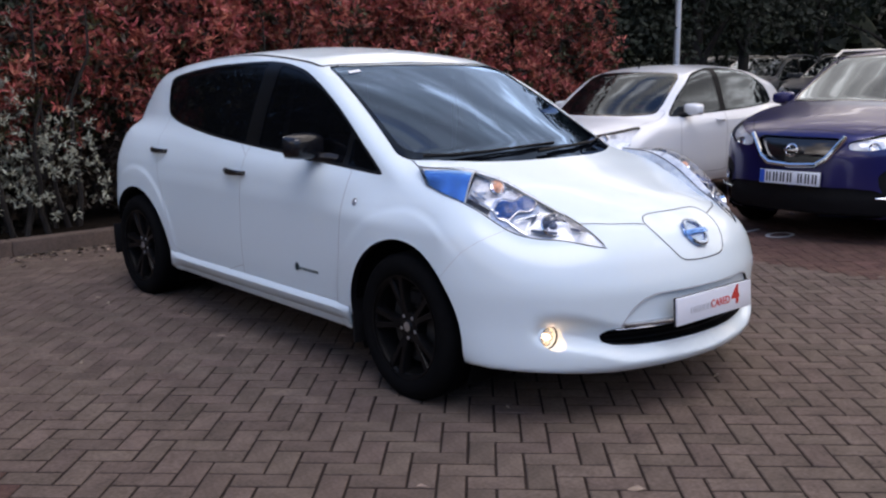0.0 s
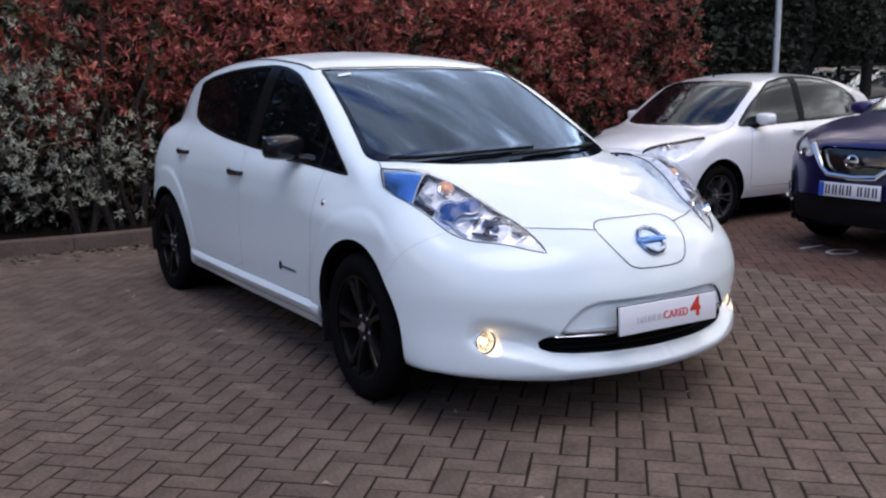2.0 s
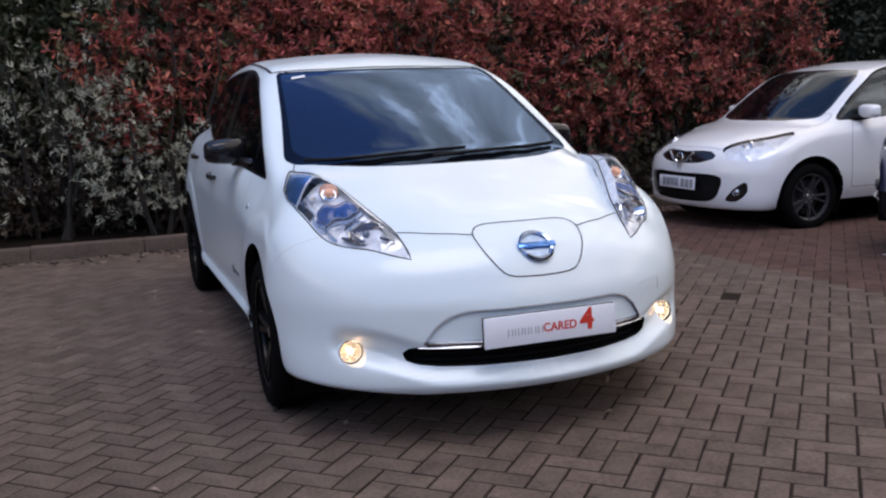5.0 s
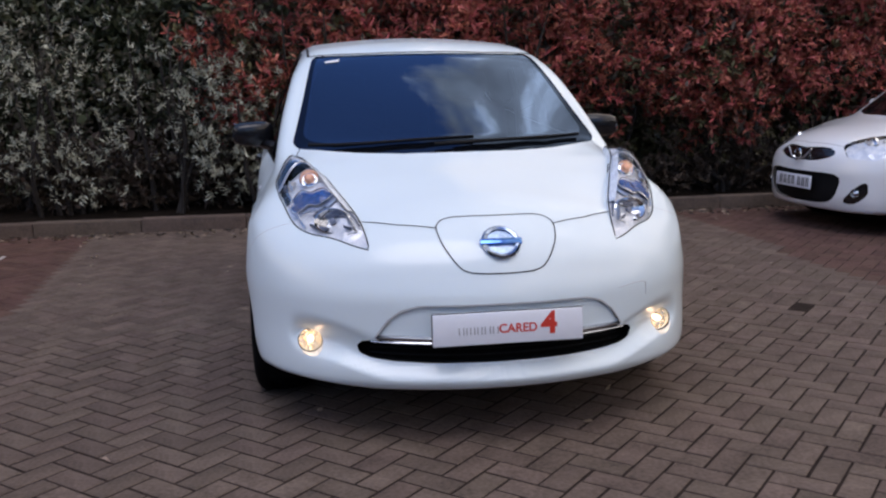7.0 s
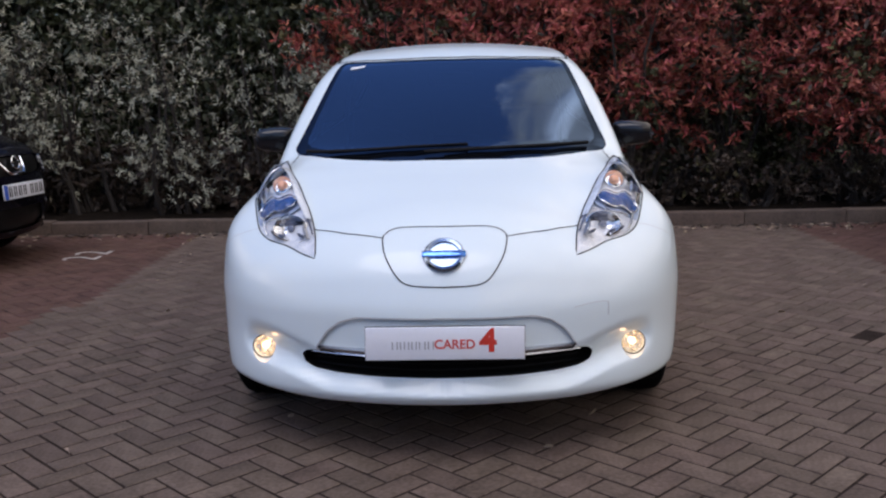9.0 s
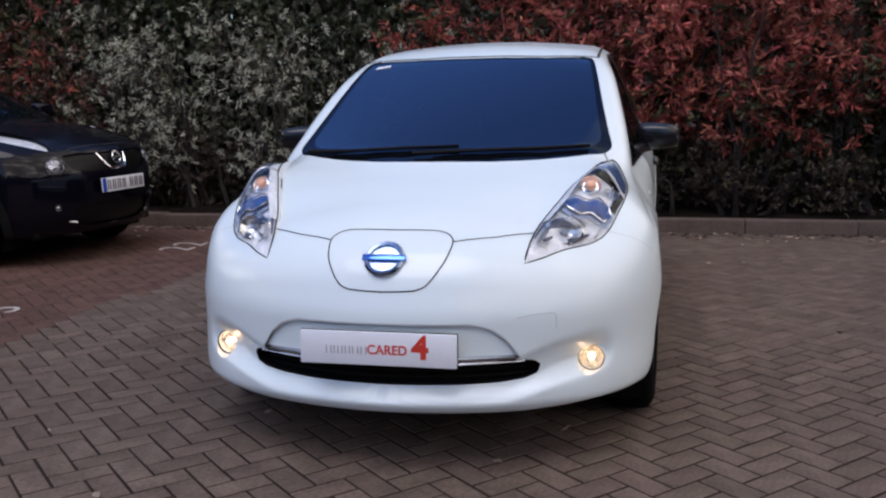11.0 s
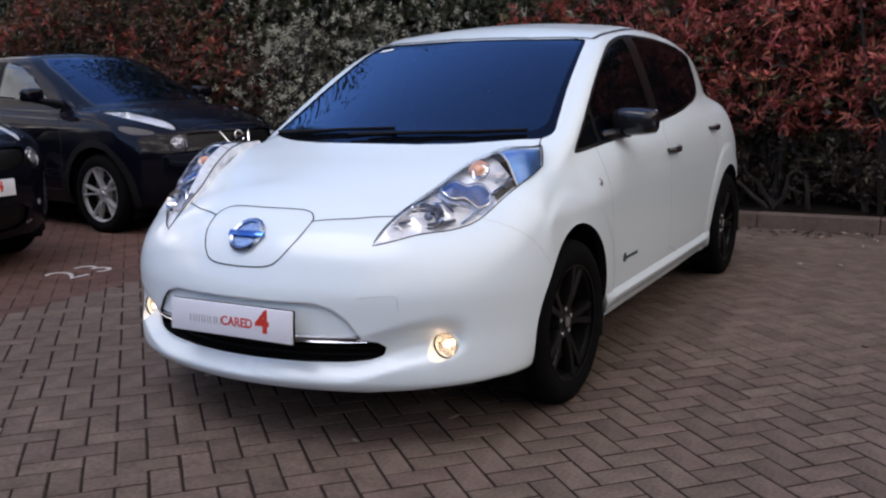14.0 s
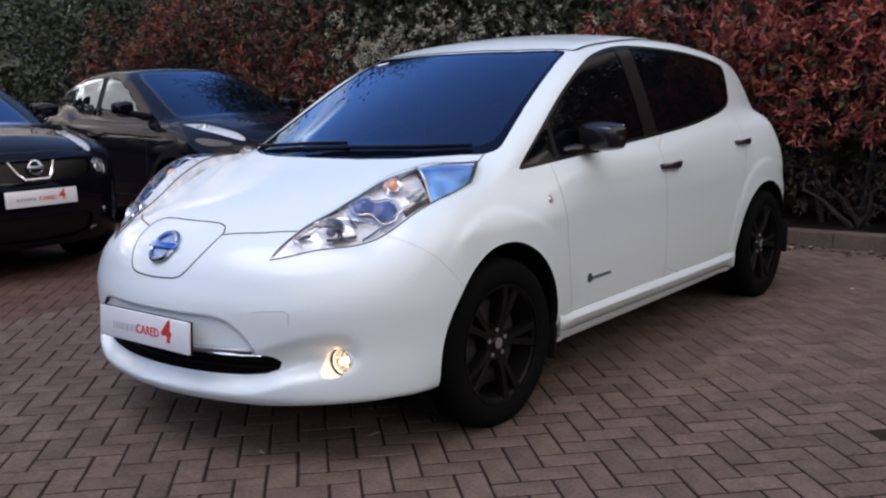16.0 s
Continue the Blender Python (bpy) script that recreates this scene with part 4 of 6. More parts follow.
    S.split_outline(xz, rounded(cap, 1), "charge_lid", where=lambda V, N: V[:, 1] < -1.9)
    hood = [(-0.2, -1.953), (0.10, -1.957), (0.15, -1.955), (0.217, -1.985), (0.35, -1.925), (0.474, -1.842), (0.56, -1.58), (0.66, -1.30), (0.688, -1.16), (0.672, -1.09), (0.655, -1.04), (0.62, -1.0), (0.4, -1.12), (-0.2, -1.2)]
    S.split_outline(xy, hood, "bonnet", where=lambda V, N: (V[:, 2] > 0.7) & (V[:, 2] < 1.09))
    S.split_outline(xz, ring(0.668, 0.376, 0.046, 0.046, 28), "fog_hole", where=front)
    dark = [(-0.1, 0.320), (0.25, 0.322), (0.38, 0.327), (0.46, 0.336), (0.500, 0.352), (0.508, 0.380), (0.490, 0.400), (0.455, 0.408), (0.2, 0.400), (-0.1, 0.398)]
    S.split_outline(xz, dark, "grille_hole", where=front)
    recess = [(-0.1, 0.536), (0.30, 0.533), (0.36, 0.515), (0.405, 0.48), (0.455, 0.408), (0.2, 0.400), (-0.1, 0.398)]
    S.split_outline(xz, recess, "grille_panel", where=front)
    fd = [(-0.79, 0.99), (-0.785, 0.80), (-0.76, 0.47), (-0.735, 0.345), (0.14, 0.340), (0.14, 0.6), (0.12, 1.06), (-0.6, 1.03)]
    S.split_outline(yz, fd, "front_door", where=outer)
    rd = [(0.14, 0.340), (0.14, 0.6), (0.12, 1.06), (1.0, 1.16), (1.235, 1.16), (1.22, 1.0), (1.13, 0.78), (1.0, 0.5), (0.965, 0.345)]
    S.split_outline(yz, rounded(rd, 1), "rear_door", where=outer)
    S.split_outline(xy, [(-0.2, -0.355), (0.3, -0.325), (0.588, -0.25), (0.578, 0.3), (0.545, 1.0), (0.5, 1.62), (-0.2, 1.62)], "roof", where=lambda V, N: V[:, 2] > 1.3)
    S.split_outline(yz, [(-2.6, 0.0), (-1.3, 0.0), (-1.35, 0.45), (-1.45, 0.535), (-1.505, 0.585), (-1.60, 0.70), (-1.69, 0.775), (-1.80, 0.95), (-2.6, 0.95)], "bumper")

    S.emit(["body"], "body", WHITE, car)
    bumper = S.emit(["bumper"], "front_bumper", WHITE, car)[0]
    S.emit(["bonnet"], "bonnet", WHITE, car)
    S.emit(["charge_lid"], "charge_lid", WHITE, car)
    S.emit(["roof"], "roof", WHITE, car)
    doors = {}
    for n in ("front_door", "rear_door"):
        for s, ob in zip((1, -1), S.emit([n], n, WHITE, car, joined=False)):
            doors[n, s] = ob
    S.emit(["window_surround"], "window_surround", RIM_BLACK, car, joined=False)
    for n in ("quarter_window", "front_window", "rear_window"):
        S.emit([n], n, PRIVACY, car, joined=False, push=-0.003, label="dark privacy-tinted side glass")
    S.emit(["screen_border"], "screen_border", FRIT, car, push=-0.004)
    S.emit(["windscreen"], "windscreen", WINDSCREEN, car, push=-0.004, label="tinted windscreen reflecting the sky")
    shell_labels = ["body", "roof", "window_surround", "front_door", "rear_door", "bonnet"]
    keep = S.L.copy()
    ctr = S.V[S.T].mean(1)
    S.L[np.isin(S.L, shell_labels) & (ctr[:, 2] > 0.9) & (ctr[:, 1] > -1.2)] = "lining"
    S.emit(["lining"], "headlining", CABIN, car, push=-0.02)
    S.L = keep
    seal = mat("panel_gap_shadow", (0.02, 0.02, 0.022), 0.9, vary=0.2, scale=40)
    whites = ["body", "bumper", "roof", "front_door", "rear_door"]
    S.seams([(["bonnet"], whites), (["charge_lid"], ["bonnet", "bumper"])], mat("bonnet_gap", (0.006, 0.006, 0.008), 0.9, vary=0.2, scale=40), car, 0.0022, 0.0014)
    S.seams([(["front_door"], ["body", "rear_door"]), (["rear_door"], ["body"])], mat("fine_panel_gap", (0.30, 0.30, 0.31), 0.9, vary=0.2, scale=40), car, 0.0013, 0.0010)
    S.seams([(["bumper"], ["body"])], mat("pale_panel_gap", (0.52, 0.53, 0.55), 0.9, vary=0.2, scale=40), car, 0.0012, 0.0010)
    S.seams([(["roof"], ["body"])], seal, car, 0.0075, 0.0015)
    S.seams([(["grille_panel"], ["bumper"])], mat("bumper_step_shade", (0.44, 0.45, 0.47), 0.6, vary=0.1, scale=40), car, 0.0025, 0.001)
    for n in ("hole_front", "hole_rear"):
        S.lip([n], whites, lambda p, n: np.array([-0.035, 0, 0]), "arch_lip", TRIM, car)
    S.lip(["fog_hole"], ["bumper"], lambda p, n: np.array([0, 0.075, 0]), "fog_recess", WHITE, car)
    S.lip(["grille_hole"], whites + ["grille_panel"], lambda p, n: np.array([0, 0.05, 0]), "grille_edge", TRIM, car)

    # headlamps: clear cover, silver bowl, projector, main beam, indicator, blue rear wedge
    def lamp_sheet(s, k0, k1, u0, u1, full, lift, nk=25, nu=11):
        bm = bmesh.new()
        grid = []
        for k in np.linspace(k0, k1, nk):
            row = []
            for u in np.linspace(u0, u1, nu):
                p, n = lamp_at(k, u, full, lift)
                row.append(bm.verts.new((s * p.x, p.y, p.z)))
            grid.append(row)
        for a, b in zip(grid, grid[1:]):
            for j in range(nu - 1):
                q = (a[j], b[j], b[j + 1], a[j + 1])
                bm.faces.new(q if s > 0 else q[::-1])
        for f in bm.faces:
            f.smooth = True
        return bm

    BRIM = mat("grey_lamp_brim", (0.72, 0.76, 0.83), 0.3, 0.2, vary=0.25, scale=40, spec=0.3)
    LENS_SLATE = mat("slate_blue_lamp_backing", (0.40, 0.48, 0.64), 0.35, 0.1, vary=0.35, scale=40, spec=0.2)
    SLATE = mat("slate_lamp_trim", (0.10, 0.12, 0.18), 0.3, 0.2, vary=0.25, scale=30)
    DULL_GLASS = mat("projector_glass", (0.022, 0.070, 0.24), 0.14, 0.0, vary=0.8, scale=45, spec=0.5)
    for s in (1, -1):
        mirror = lambda p: Vector((s * p.x, p.y, p.z))
        lamp_thing = empty("headlamp", None, car)
        cover = part("lamp_cover", lamp_sheet(s, 0, 8, 0, 1, 1.0, 0.0, 41, 15), CLEAR_LENS, lamp_thing, "clear polycarbonate cover")
        cover.visible_shadow = False
        part("lamp_bowl", lamp_sheet(s, 0.02, 6.0, 0.0, 1.0, 0.20, -0.006, 33, 11), REFLECTOR, lamp_thing)
        part("lamp_wedge", lamp_sheet(s, 6.0, 7.9, 0.03, 0.80, 0.80, -0.007, 13, 9), BLUE_MIRROR, lamp_thing, "blue mirrored rear wedge")
        part("wedge_band", lamp_sheet(s, 6.0, 7.9, 0.80, 0.97, 0.80, -0.007, 11, 6), BRIM, lamp_thing)
        part("inner_shield", lamp_sheet(s, 4.9, 6.0, 0.0, 0.16, 0.5, -0.004, 9, 4), BLACK_GLOSS, lamp_thing)
        rim = [mirror(lamp_at(k, 0, 1, -0.001)[0]) for k in np.linspace(0, 8, 41)] + [mirror(lamp_at(8, u, 1, -0.001)[0]) for u in np.linspace(0.1, 1, 10)] + [mirror(lamp_at(k, 1, 1, -0.001)[0]) for k in np.linspace(7.8, 0.1, 38)]
        bm = bmesh.new()
        tube(bm, rim, 0.0026, 6, True)
        part("lamp_seal", bm, seal, lamp_thing)
        bm = bmesh.new()
        foot = []
        for k in np.linspace(0.1, 8, 40):
            p, n = lamp_at(k, 1, 1)
            foot.append((bm.verts.new(mirror(p)), bm.verts.new(mirror(p - n * 0.040))))
        for u in np.linspace(0.9, 0, 10):
            p, n = lamp_at(8, u, 1)
            foot.append((bm.verts.new(mirror(p)), bm.verts.new(mirror(p - n * 0.030))))
        for a, b in zip(foot, foot[1:]):
            bm.faces.new((a[0], b[0], b[1], a[1]))
        part("lamp_housing", bm, REFLECTOR, lamp_thing)
        def facing(p, n, fwd=0.5, sx=1.0, sy=1.0):
            p, n = mirror(p), mirror(n)
            return Matrix.Translation(p) @ (n * (1 - fwd) + Vector((0, -1, 0)) * fwd).to_track_quat("Z", "Y").to_matrix().to_4x4() @ Matrix.Diagonal((sx, sy, 1, 1))
        # dividers: the upright bar ahead of the wedge and the bright folds along the bowl
        for k0, u0, k1, u1, rad, mt, nm in ((6.0, 0.02, 6.0, 0.98, 0.0042, SATIN, "divider_bar"), (5.95, 0.16, 3.3, 0.06, 0.0050, CHROME, "bright_fold"),
                                            (3.95, 0.22, 2.3, 0.84, 0.0034, CHROME, "bright_fold"), (1.5, 0.30, 1.2, 0.70, 0.0030, SATIN, "bright_fold")):
            bm = bmesh.new()
            tube(bm, [mirror(lamp_at(k0 + (k1 - k0) * t, u0 + (u1 - u0) * t + 0.06 * math.sin(math.pi * t) * (nm == "bright_fold"), 0.80 if nm == "divider_bar" else 0.45, 0.0)[0]) for t in np.linspace(0, 1, 13)], rad, 6)
            part(nm, bm, mt, lamp_thing)
        # slate backing and the blue two-lobed lens with its chrome outline, leaning across the bowl
        def lobed(a, b, grow, full, lift):
            h = (0.60 + 0.40 * math.sin(2 * math.pi * a) ** 2) * max(0.0, 1 - (2 * a - 1) ** 8) ** 0.5 * grow
            a = 0.5 + (a - 0.5) * (1 + 0.30 * (grow - 1))
            return mirror(lamp_at(3.60 + 1.10 * a + 0.26 * b * h, 0.82 - 0.70 * a + 0.125 * b * h, full, lift)[0])
        for nm, grow, full, base, bulge, mt, lb in (("lens_backing", 1.55, 0.36, -0.004, 0.0, LENS_SLATE, ""), ("projector_lens", 1.0, 0.46, 0.002, 0.010, DULL_GLASS, "blue two-lobed projector lens")):
            bm = bmesh.new()
            rows = [[bm.verts.new(lobed(a, b, grow, full, base + bulge * (1 - b * b) * math.sin(2 * math.pi * a) ** 2)) for b in np.linspace(-1, 1, 9)] for a in np.linspace(0.01, 0.99, 29)]
            for a, b in zip(rows, rows[1:]):
                for q in range(8):
                    f = (a[q], b[q], b[q + 1], a[q + 1])
                    bm.faces.new(f if s > 0 else f[::-1]).smooth = True
            part(nm, bm, mt, lamp_thing, lb)
        ring_a = np.linspace(0.02, 0.98, 33)
        bm = bmesh.new()
        tube(bm, [lobed(a, 1.06, 1.0, 0.50, 0.005) for a in ring_a] + [lobed(a, -1.06, 1.0, 0.50, 0.005) for a in ring_a[::-1]], 0.0030, 6, True)
        part("lens_brow", bm, CHROME, lamp_thing)
        part("upper_brim", lamp_sheet(s, 2.4, 6.0, 0.86, 1.0, 0.85, -0.003, 19, 5), BRIM, lamp_thing)
        part("slate_strip", lamp_sheet(s, 1.3, 3.2, 0.86, 0.93, 0.40, -0.001, 13, 3), SLATE, lamp_thing)
        # folded facets round the bowls
        for k0, u0, k1, u1, wd, mt in ((5.7, 0.30, 5.3, 0.42, 0.010, SATIN), (3.2, 0.15, 2.3, 0.20, 0.010, SLATE), (2.2, 0.74, 1.2, 0.62, 0.009, SATIN), (5.4, 0.14, 5.85, 0.24, 0.010, SLATE),
                                       (5.8, 0.34, 5.2, 0.28, 0.006, LENS_SLATE), (2.9, 0.40, 2.45, 0.62, 0.007, SLATE), (1.9, 0.45, 1.45, 0.55, 0.007, SLATE), (3.35, 0.30, 3.3, 0.60, 0.006, SLATE)):
            bm = bmesh.new()
            a = []
            for t in np.linspace(0, 1, 6):
                q, nn = lamp_at(k0 + (k1 - k0) * t, u0 + (u1 - u0) * t, 0.35, 0.002)
                g = (lamp_at(k1, u1, 0.35)[0] - lamp_at(k0, u0, 0.35)[0]).cross(nn).normalized() * wd * math.sin(math.pi * (0.15 + 0.7 * t))
                a.append((bm.verts.new(mirror(q - g)), bm.verts.new(mirror(q + nn * 0.010)), bm.verts.new(mirror(q + g))))
            for u, v in zip(a, a[1:]):
                bm.faces.new((u[0], u[1], v[1], v[0])), bm.faces.new((u[1], u[2], v[2], v[1]))
            part("reflector_facet", bm, mt, lamp_thing)
        p, n = lamp_at(2.55, 0.45, 0.25)
        bm = bmesh.new()
        lathe(bm, [(0.0, -0.018), (0.016, -0.016), (0.034, -0.004), (0.046, 0.014), (0.050, 0.010)], 28, facing(p, n, 0.55, 1.35, 1.0))
        part("main_beam_bowl", bm, CHROME, lamp_thing)
        bm = bmesh.new()
        lathe(bm, [(0.0, 0.012), (0.012, 0.008), (0.015, -0.02)], 16, facing(p, n, 0.55))
        part("bulb_shield", bm, SLATE, lamp_thing)
        p, n = lamp_at(5.08, 0.68, 0.45, -0.006)
        bm = bmesh.new()
        lathe(bm, [(0.0, 0.008), (0.012, 0.006), (0.026, -0.002), (0.036, 0.010), (0.039, 0.004)], 24, facing(p, n, 0.5))
        part("indicator_bowl", bm, CHROME, lamp_thing)
        bm = bmesh.new()
        lathe(bm, [(0.0, 0.024), (0.013, 0.020), (0.021, 0.006), (0.021, -0.01)], 20, facing(p, n, 0.5))
        part("indicator_bulb", bm, AMBER, lamp_thing)

    # fog lamps, lit
    for s in (1, -1):
        p, n = S.at(xz, (0.668, 0.376), front)
        d = Vector((s * 0.06, -1, 0.03)).normalized()
        m = Matrix.Translation(Vector((s * 0.668, p.y + 0.004, 0.376))) @ d.to_track_quat("Z", "Y").to_matrix().to_4x4()
        fog = empty("fog_lamp", None, car)
        bm = bmesh.new()
        lathe(bm, [(0.050, -0.030), (0.0475, -0.006), (0.045, 0.001), (0.043, 0.001), (0.041, -0.012), (0.044, -0.05)], 36, m)
        part("surround", bm, WHITE, fog)
        bm = bmesh.new()
        lathe(bm, [(0.0445, 0.0010), (0.0430, 0.0025), (0.0410, 0.0005), (0.0415, -0.006)], 36, m)
        part("seal_ring", bm, TRIM, fog)
        bm = bmesh.new()
        lathe(bm, [(0.044, -0.012), (0.038, -0.03), (0.022, -0.045), (0.0, -0.05)], 36, m)
        part("bowl", bm, FOG_BOWL, fog)
        bm = bmesh.new()
        lathe(bm, [(0.0, 0.003), (0.006, 0.001), (0.0115, -0.008), (0.012, -0.018), (0.009, -0.044)], 20, m)
        part("bulb", bm, FOG_GLOW, fog, "warm glowing bulb")
        bm = bmesh.new()
        lathe(bm, [(0.0415, -0.004), (0.032, 0.003), (0.018, 0.008), (0.0, 0.010)], 32, m)
        c = part("cover_glass", bm, CLEAR_LENS, fog)
        c.visible_shadow = False
        beam = new("fog_bulb_light", bpy.data.lights.new("fog_bulb_light", "POINT"))
        beam.data.energy, beam.data.shadow_soft_size, beam.data.color = 0.038, 0.012, (1.0, 0.62, 0.32)
        beam.location = m @ Vector((0, 0, 0.026))

    # lower grille: step panel, dark mesh, chrome strip, plate
    S.emit(["grille_panel"], "grille_step", WHITE, car, push=-0.010)
    bm = bmesh.new()
    a = []
    for x in np.linspace(-0.54, 0.54, 25):
        y = -2.145 + 0.55 * x * x + 0.055
        a.append((bm.verts.new((x, y, 0.30)), bm.verts.new((x, y + 0.01, 0.43))))
    for u, v in zip(a, a[1:]):
        bm.faces.new((u[0], v[0], v[1], u[1]))
    part("grille_back", bm, DARK, car)
    for z in (0.345, 0.368, 0.388):
        bm = bmesh.new()
        w = 0.47 - (z - 0.33) * 0.3
        tube(bm, [(x, -2.145 + 0.55 * x * x + 0.04, z) for x in np.linspace(-w, w, 21)], 0.0045, 6)
        part("grille_slat", bm, TRIM, car)
    bm = bmesh.new()
    a = []
    for x in np.linspace(-0.462, 0.462, 33):
        y = -2.164 + 0.55 * x * x
        a.append([bm.verts.new((x, y + dy, z)) for dy, z in ((0.02, 0.425), (0.002, 0.424), (-0.007, 0.418), (-0.001, 0.406), (-0.005, 0.401), (0.02, 0.398))])
    for u, v in zip(a, a[1:]):
        for k in range(5):
            bm.faces.new((u[k], v[k], v[k + 1], u[k + 1]))
    part("chrome_strip", bm, mat("satin_grille_strip", (0.46, 0.48, 0.52), 0.22, 0.9, vary=0.06, scale=50), car)
    pl, face = number_plate(car, pose(0, -2.184, 0.460, -4, 0, 0), w=0.527, h=0.110)
    for k, w in enumerate((0.020, 0.006, 0.018, 0.018, 0.022, 0.020)):
        x = -0.175 + sum((0.020, 0.006, 0.018, 0.018, 0.022, 0.020)[:k]) + 0.007 * k
        bars(pl, face, [(x + 0.002, -0.006, 0.004, 0.026)] + ([(x + w - 0.002, -0.006, 0.004, 0.026)] if w > 0.01 else []), PLATE_GREY)
    text_mesh("lettering", "CARED", 0.043, face @ Matrix.Translation((0.033, -0.004, 0)), PLATE_RED, pl, bold=0.0008, xs=0.98)
    text_mesh("lettering", "4", 0.105, face @ Matrix.Translation((0.143, 0.006, 0)), PLATE_RED, pl, bold=0.0035, xs=1.05)

    # badge on the charge lid, with the little camera under it
    p, n = S.at(xz, (0.0, 0.735), front)
    p.x = 0
    n = Vector((0, n.y, n.z)).normalized()
    m = Matrix.Translation(p) @ n.to_track_quat("Z", "Y").to_matrix().to_4x4()
    badge = empty("badge", None, car)
    bm = bmesh.new()
    lathe(bm, [(0.066, -0.004), (0.069, 0.006), (0.062, 0.013), (0.052, 0.010), (0.050, 0.002)], 40, m)
    part("badge_ring", bm, BADGE_RING, badge)
    bm = bmesh.new()
    lathe(bm, [(0.050, 0.003), (0.0, 0.004)], 40, m)
    part("badge_disc", bm, BADGE_SILVER, badge)
    bm = bmesh.new()
    box(bm, (0.150, 0.024, 0.012), (0, 0, 0.009), bevel=0.004)
    bm.transform(m)
    part("badge_bar", bm, BLUE_CHROME, badge)
    bm = bmesh.new()
    lathe(bm, [(0.0, 0.012), (0.008, 0.011), (0.013, 0.0), (0.016, -0.004)], 16, Matrix.Translation(p + Vector((0, -0.012, -0.082))) @ n.to_track_quat("Z", "Y").to_matrix().to_4x4())
    part("front_camera", bm, BLACK_GLOSS, car)

    # doors: handles, badges, rubbing strip along the sill
    for s in (1, -1):
        for (door, y, z) in (("front_door", 0.19, 0.888), ("rear_door", 1.155, 0.948)):
            p, n = S.at(yz, (y, z), outer)
            p, n = Vector((s * p.x, p.y, p.z)), Vector((s * n.x, n.y, n.z))
            pull_handle(doors[door, s], p, n, 0.205, BLACK_GLOSS)
        p, n = S.at(yz, (-0.873, 0.822), outer)
        m = Matrix.Translation((s * p.x, p.y, p.z)) @ Vector((s * n.x, n.y, n.z)).to_track_quat("Z", "Y").to_matrix().to_4x4()
        bm = bmesh.new()
        lathe(bm, [(0.0, 0.006), (0.009, 0.005), (0.013, 0.0), (0.018, 0.001), (0.020, -0.003)], 20, m)
        part("side_repeater", bm, SATIN, car)
        zero = empty("door_emblem", None, doors["front_door", s])
        p, n = S.at(yz, (-0.50, 0.455), outer)
        q = Vector((s * p.x, p.y, p.z)) + Vector((s * 0.002, 0, 0))
        bm = bmesh.new()
        for k in range(7):
            a = k * math.pi / 3.5
            box(bm, (0.002, 0.018, 0.010), (0, -s * 0.095 + 0.012 * math.cos(a), 0.012 * math.sin(a) + 0.004), (math.degrees(a), 0, 0))
        bm.transform(Matrix.Translation(q))
        part("mark", bm, STICKER_GREEN, zero)
        for k in range(9):
            bm = bmesh.new()
            box(bm, (0.0016, 0.010, 0.012), (0, s * (-0.066 + 0.0185 * k), 0.0))
            box(bm, (0.0016, 0.016, 0.003), (0, s * (-0.066 + 0.0185 * k), 0.0055 if k % 2 else -0.0055))
            bm.transform(Matrix.Translation(q))
            part("mark", bm, STICKER_GREEN, zero)
        # sill: a rounded, body-coloured skirt with a bright top edge
        bm = bmesh.new()
        rings = []
        for y in np.linspace(-0.835, 1.02, 40):
            w = float(C["plan"](y))
            e = min(1, (y + 0.835) / 0.05, (1.02 - y) / 0.08)
            rings.append([bm.verts.new((s * (w + dx * max(e, 0.15)), y, z)) for dx, z in ((-0.03, 0.352), (0.000, 0.334), (0.010, 0.318), (0.004, 0.302), (-0.008, 0.283), (-0.030, 0.262), (-0.10, 0.248))])
        for a, b in zip(rings, rings[1:]):
            for k in range(6):
                bm.faces.new((a[k], b[k], b[k + 1], a[k + 1]) if s > 0 else (a[k + 1], b[k + 1], b[k], a[k]))
        part("sill_skirt", bm, WHITE, car)
        # mud guards
        for y, z in ((-0.845, 0.27), (1.905, 0.31)):
            bm = bmesh.new()
            box(bm, (0.17, 0.018, 0.20), (s * 0.775, y, z), (-8 if y < 0 else -4, 0, 0), 0.006)
            part("mud_guard", bm, TRIM, car)
        door_mirror(car, pose(s * 0.880, -0.50, 1.055, 0, 0, -s * 6), s, MIRROR_BLACK, MIRROR_BLACK)

    for y, rx, rz in arches:
        arch_liner(car, C, y, rx, rz, 0.315)
    style = dict(spokes=5, width=0.034, rim=0.69, twin=(-0.17, 0.17), phase=0.3)
    for s in (1, -1):
        for y in C["axles"]:
            wheel(car, s * 0.780, y, 0.322, 0.21, s, RIM_BLACK, style, -2.0 if y < 0 else 0)
    bm = bmesh.new()
    box(bm, (1.36, 3.5, 0.07), (0, 0.14, 0.215), bevel=0.02)
    part("underbody", bm, DARK, car)

    # cabin: dash, wheel, seats, mirror, wipers, sticker
    bm = bmesh.new()
    a = []
    for x in np.linspace(-0.68, 0.68, 15):
        a.append([bm.verts.new((x, y + 0.28 * x * x, z)) for y, z in ((-1.26, 0.985), (-1.0, 1.00), (-0.75, 0.985), (-0.64, 0.93), (-0.62, 0.7))])
    for u, v in zip(a, a[1:]):
        for k in range(4):
            bm.faces.new((u[k], v[k], v[k + 1], u[k + 1]))
    part("dashboard", bm, CABIN, car)
    bm = bmesh.new()
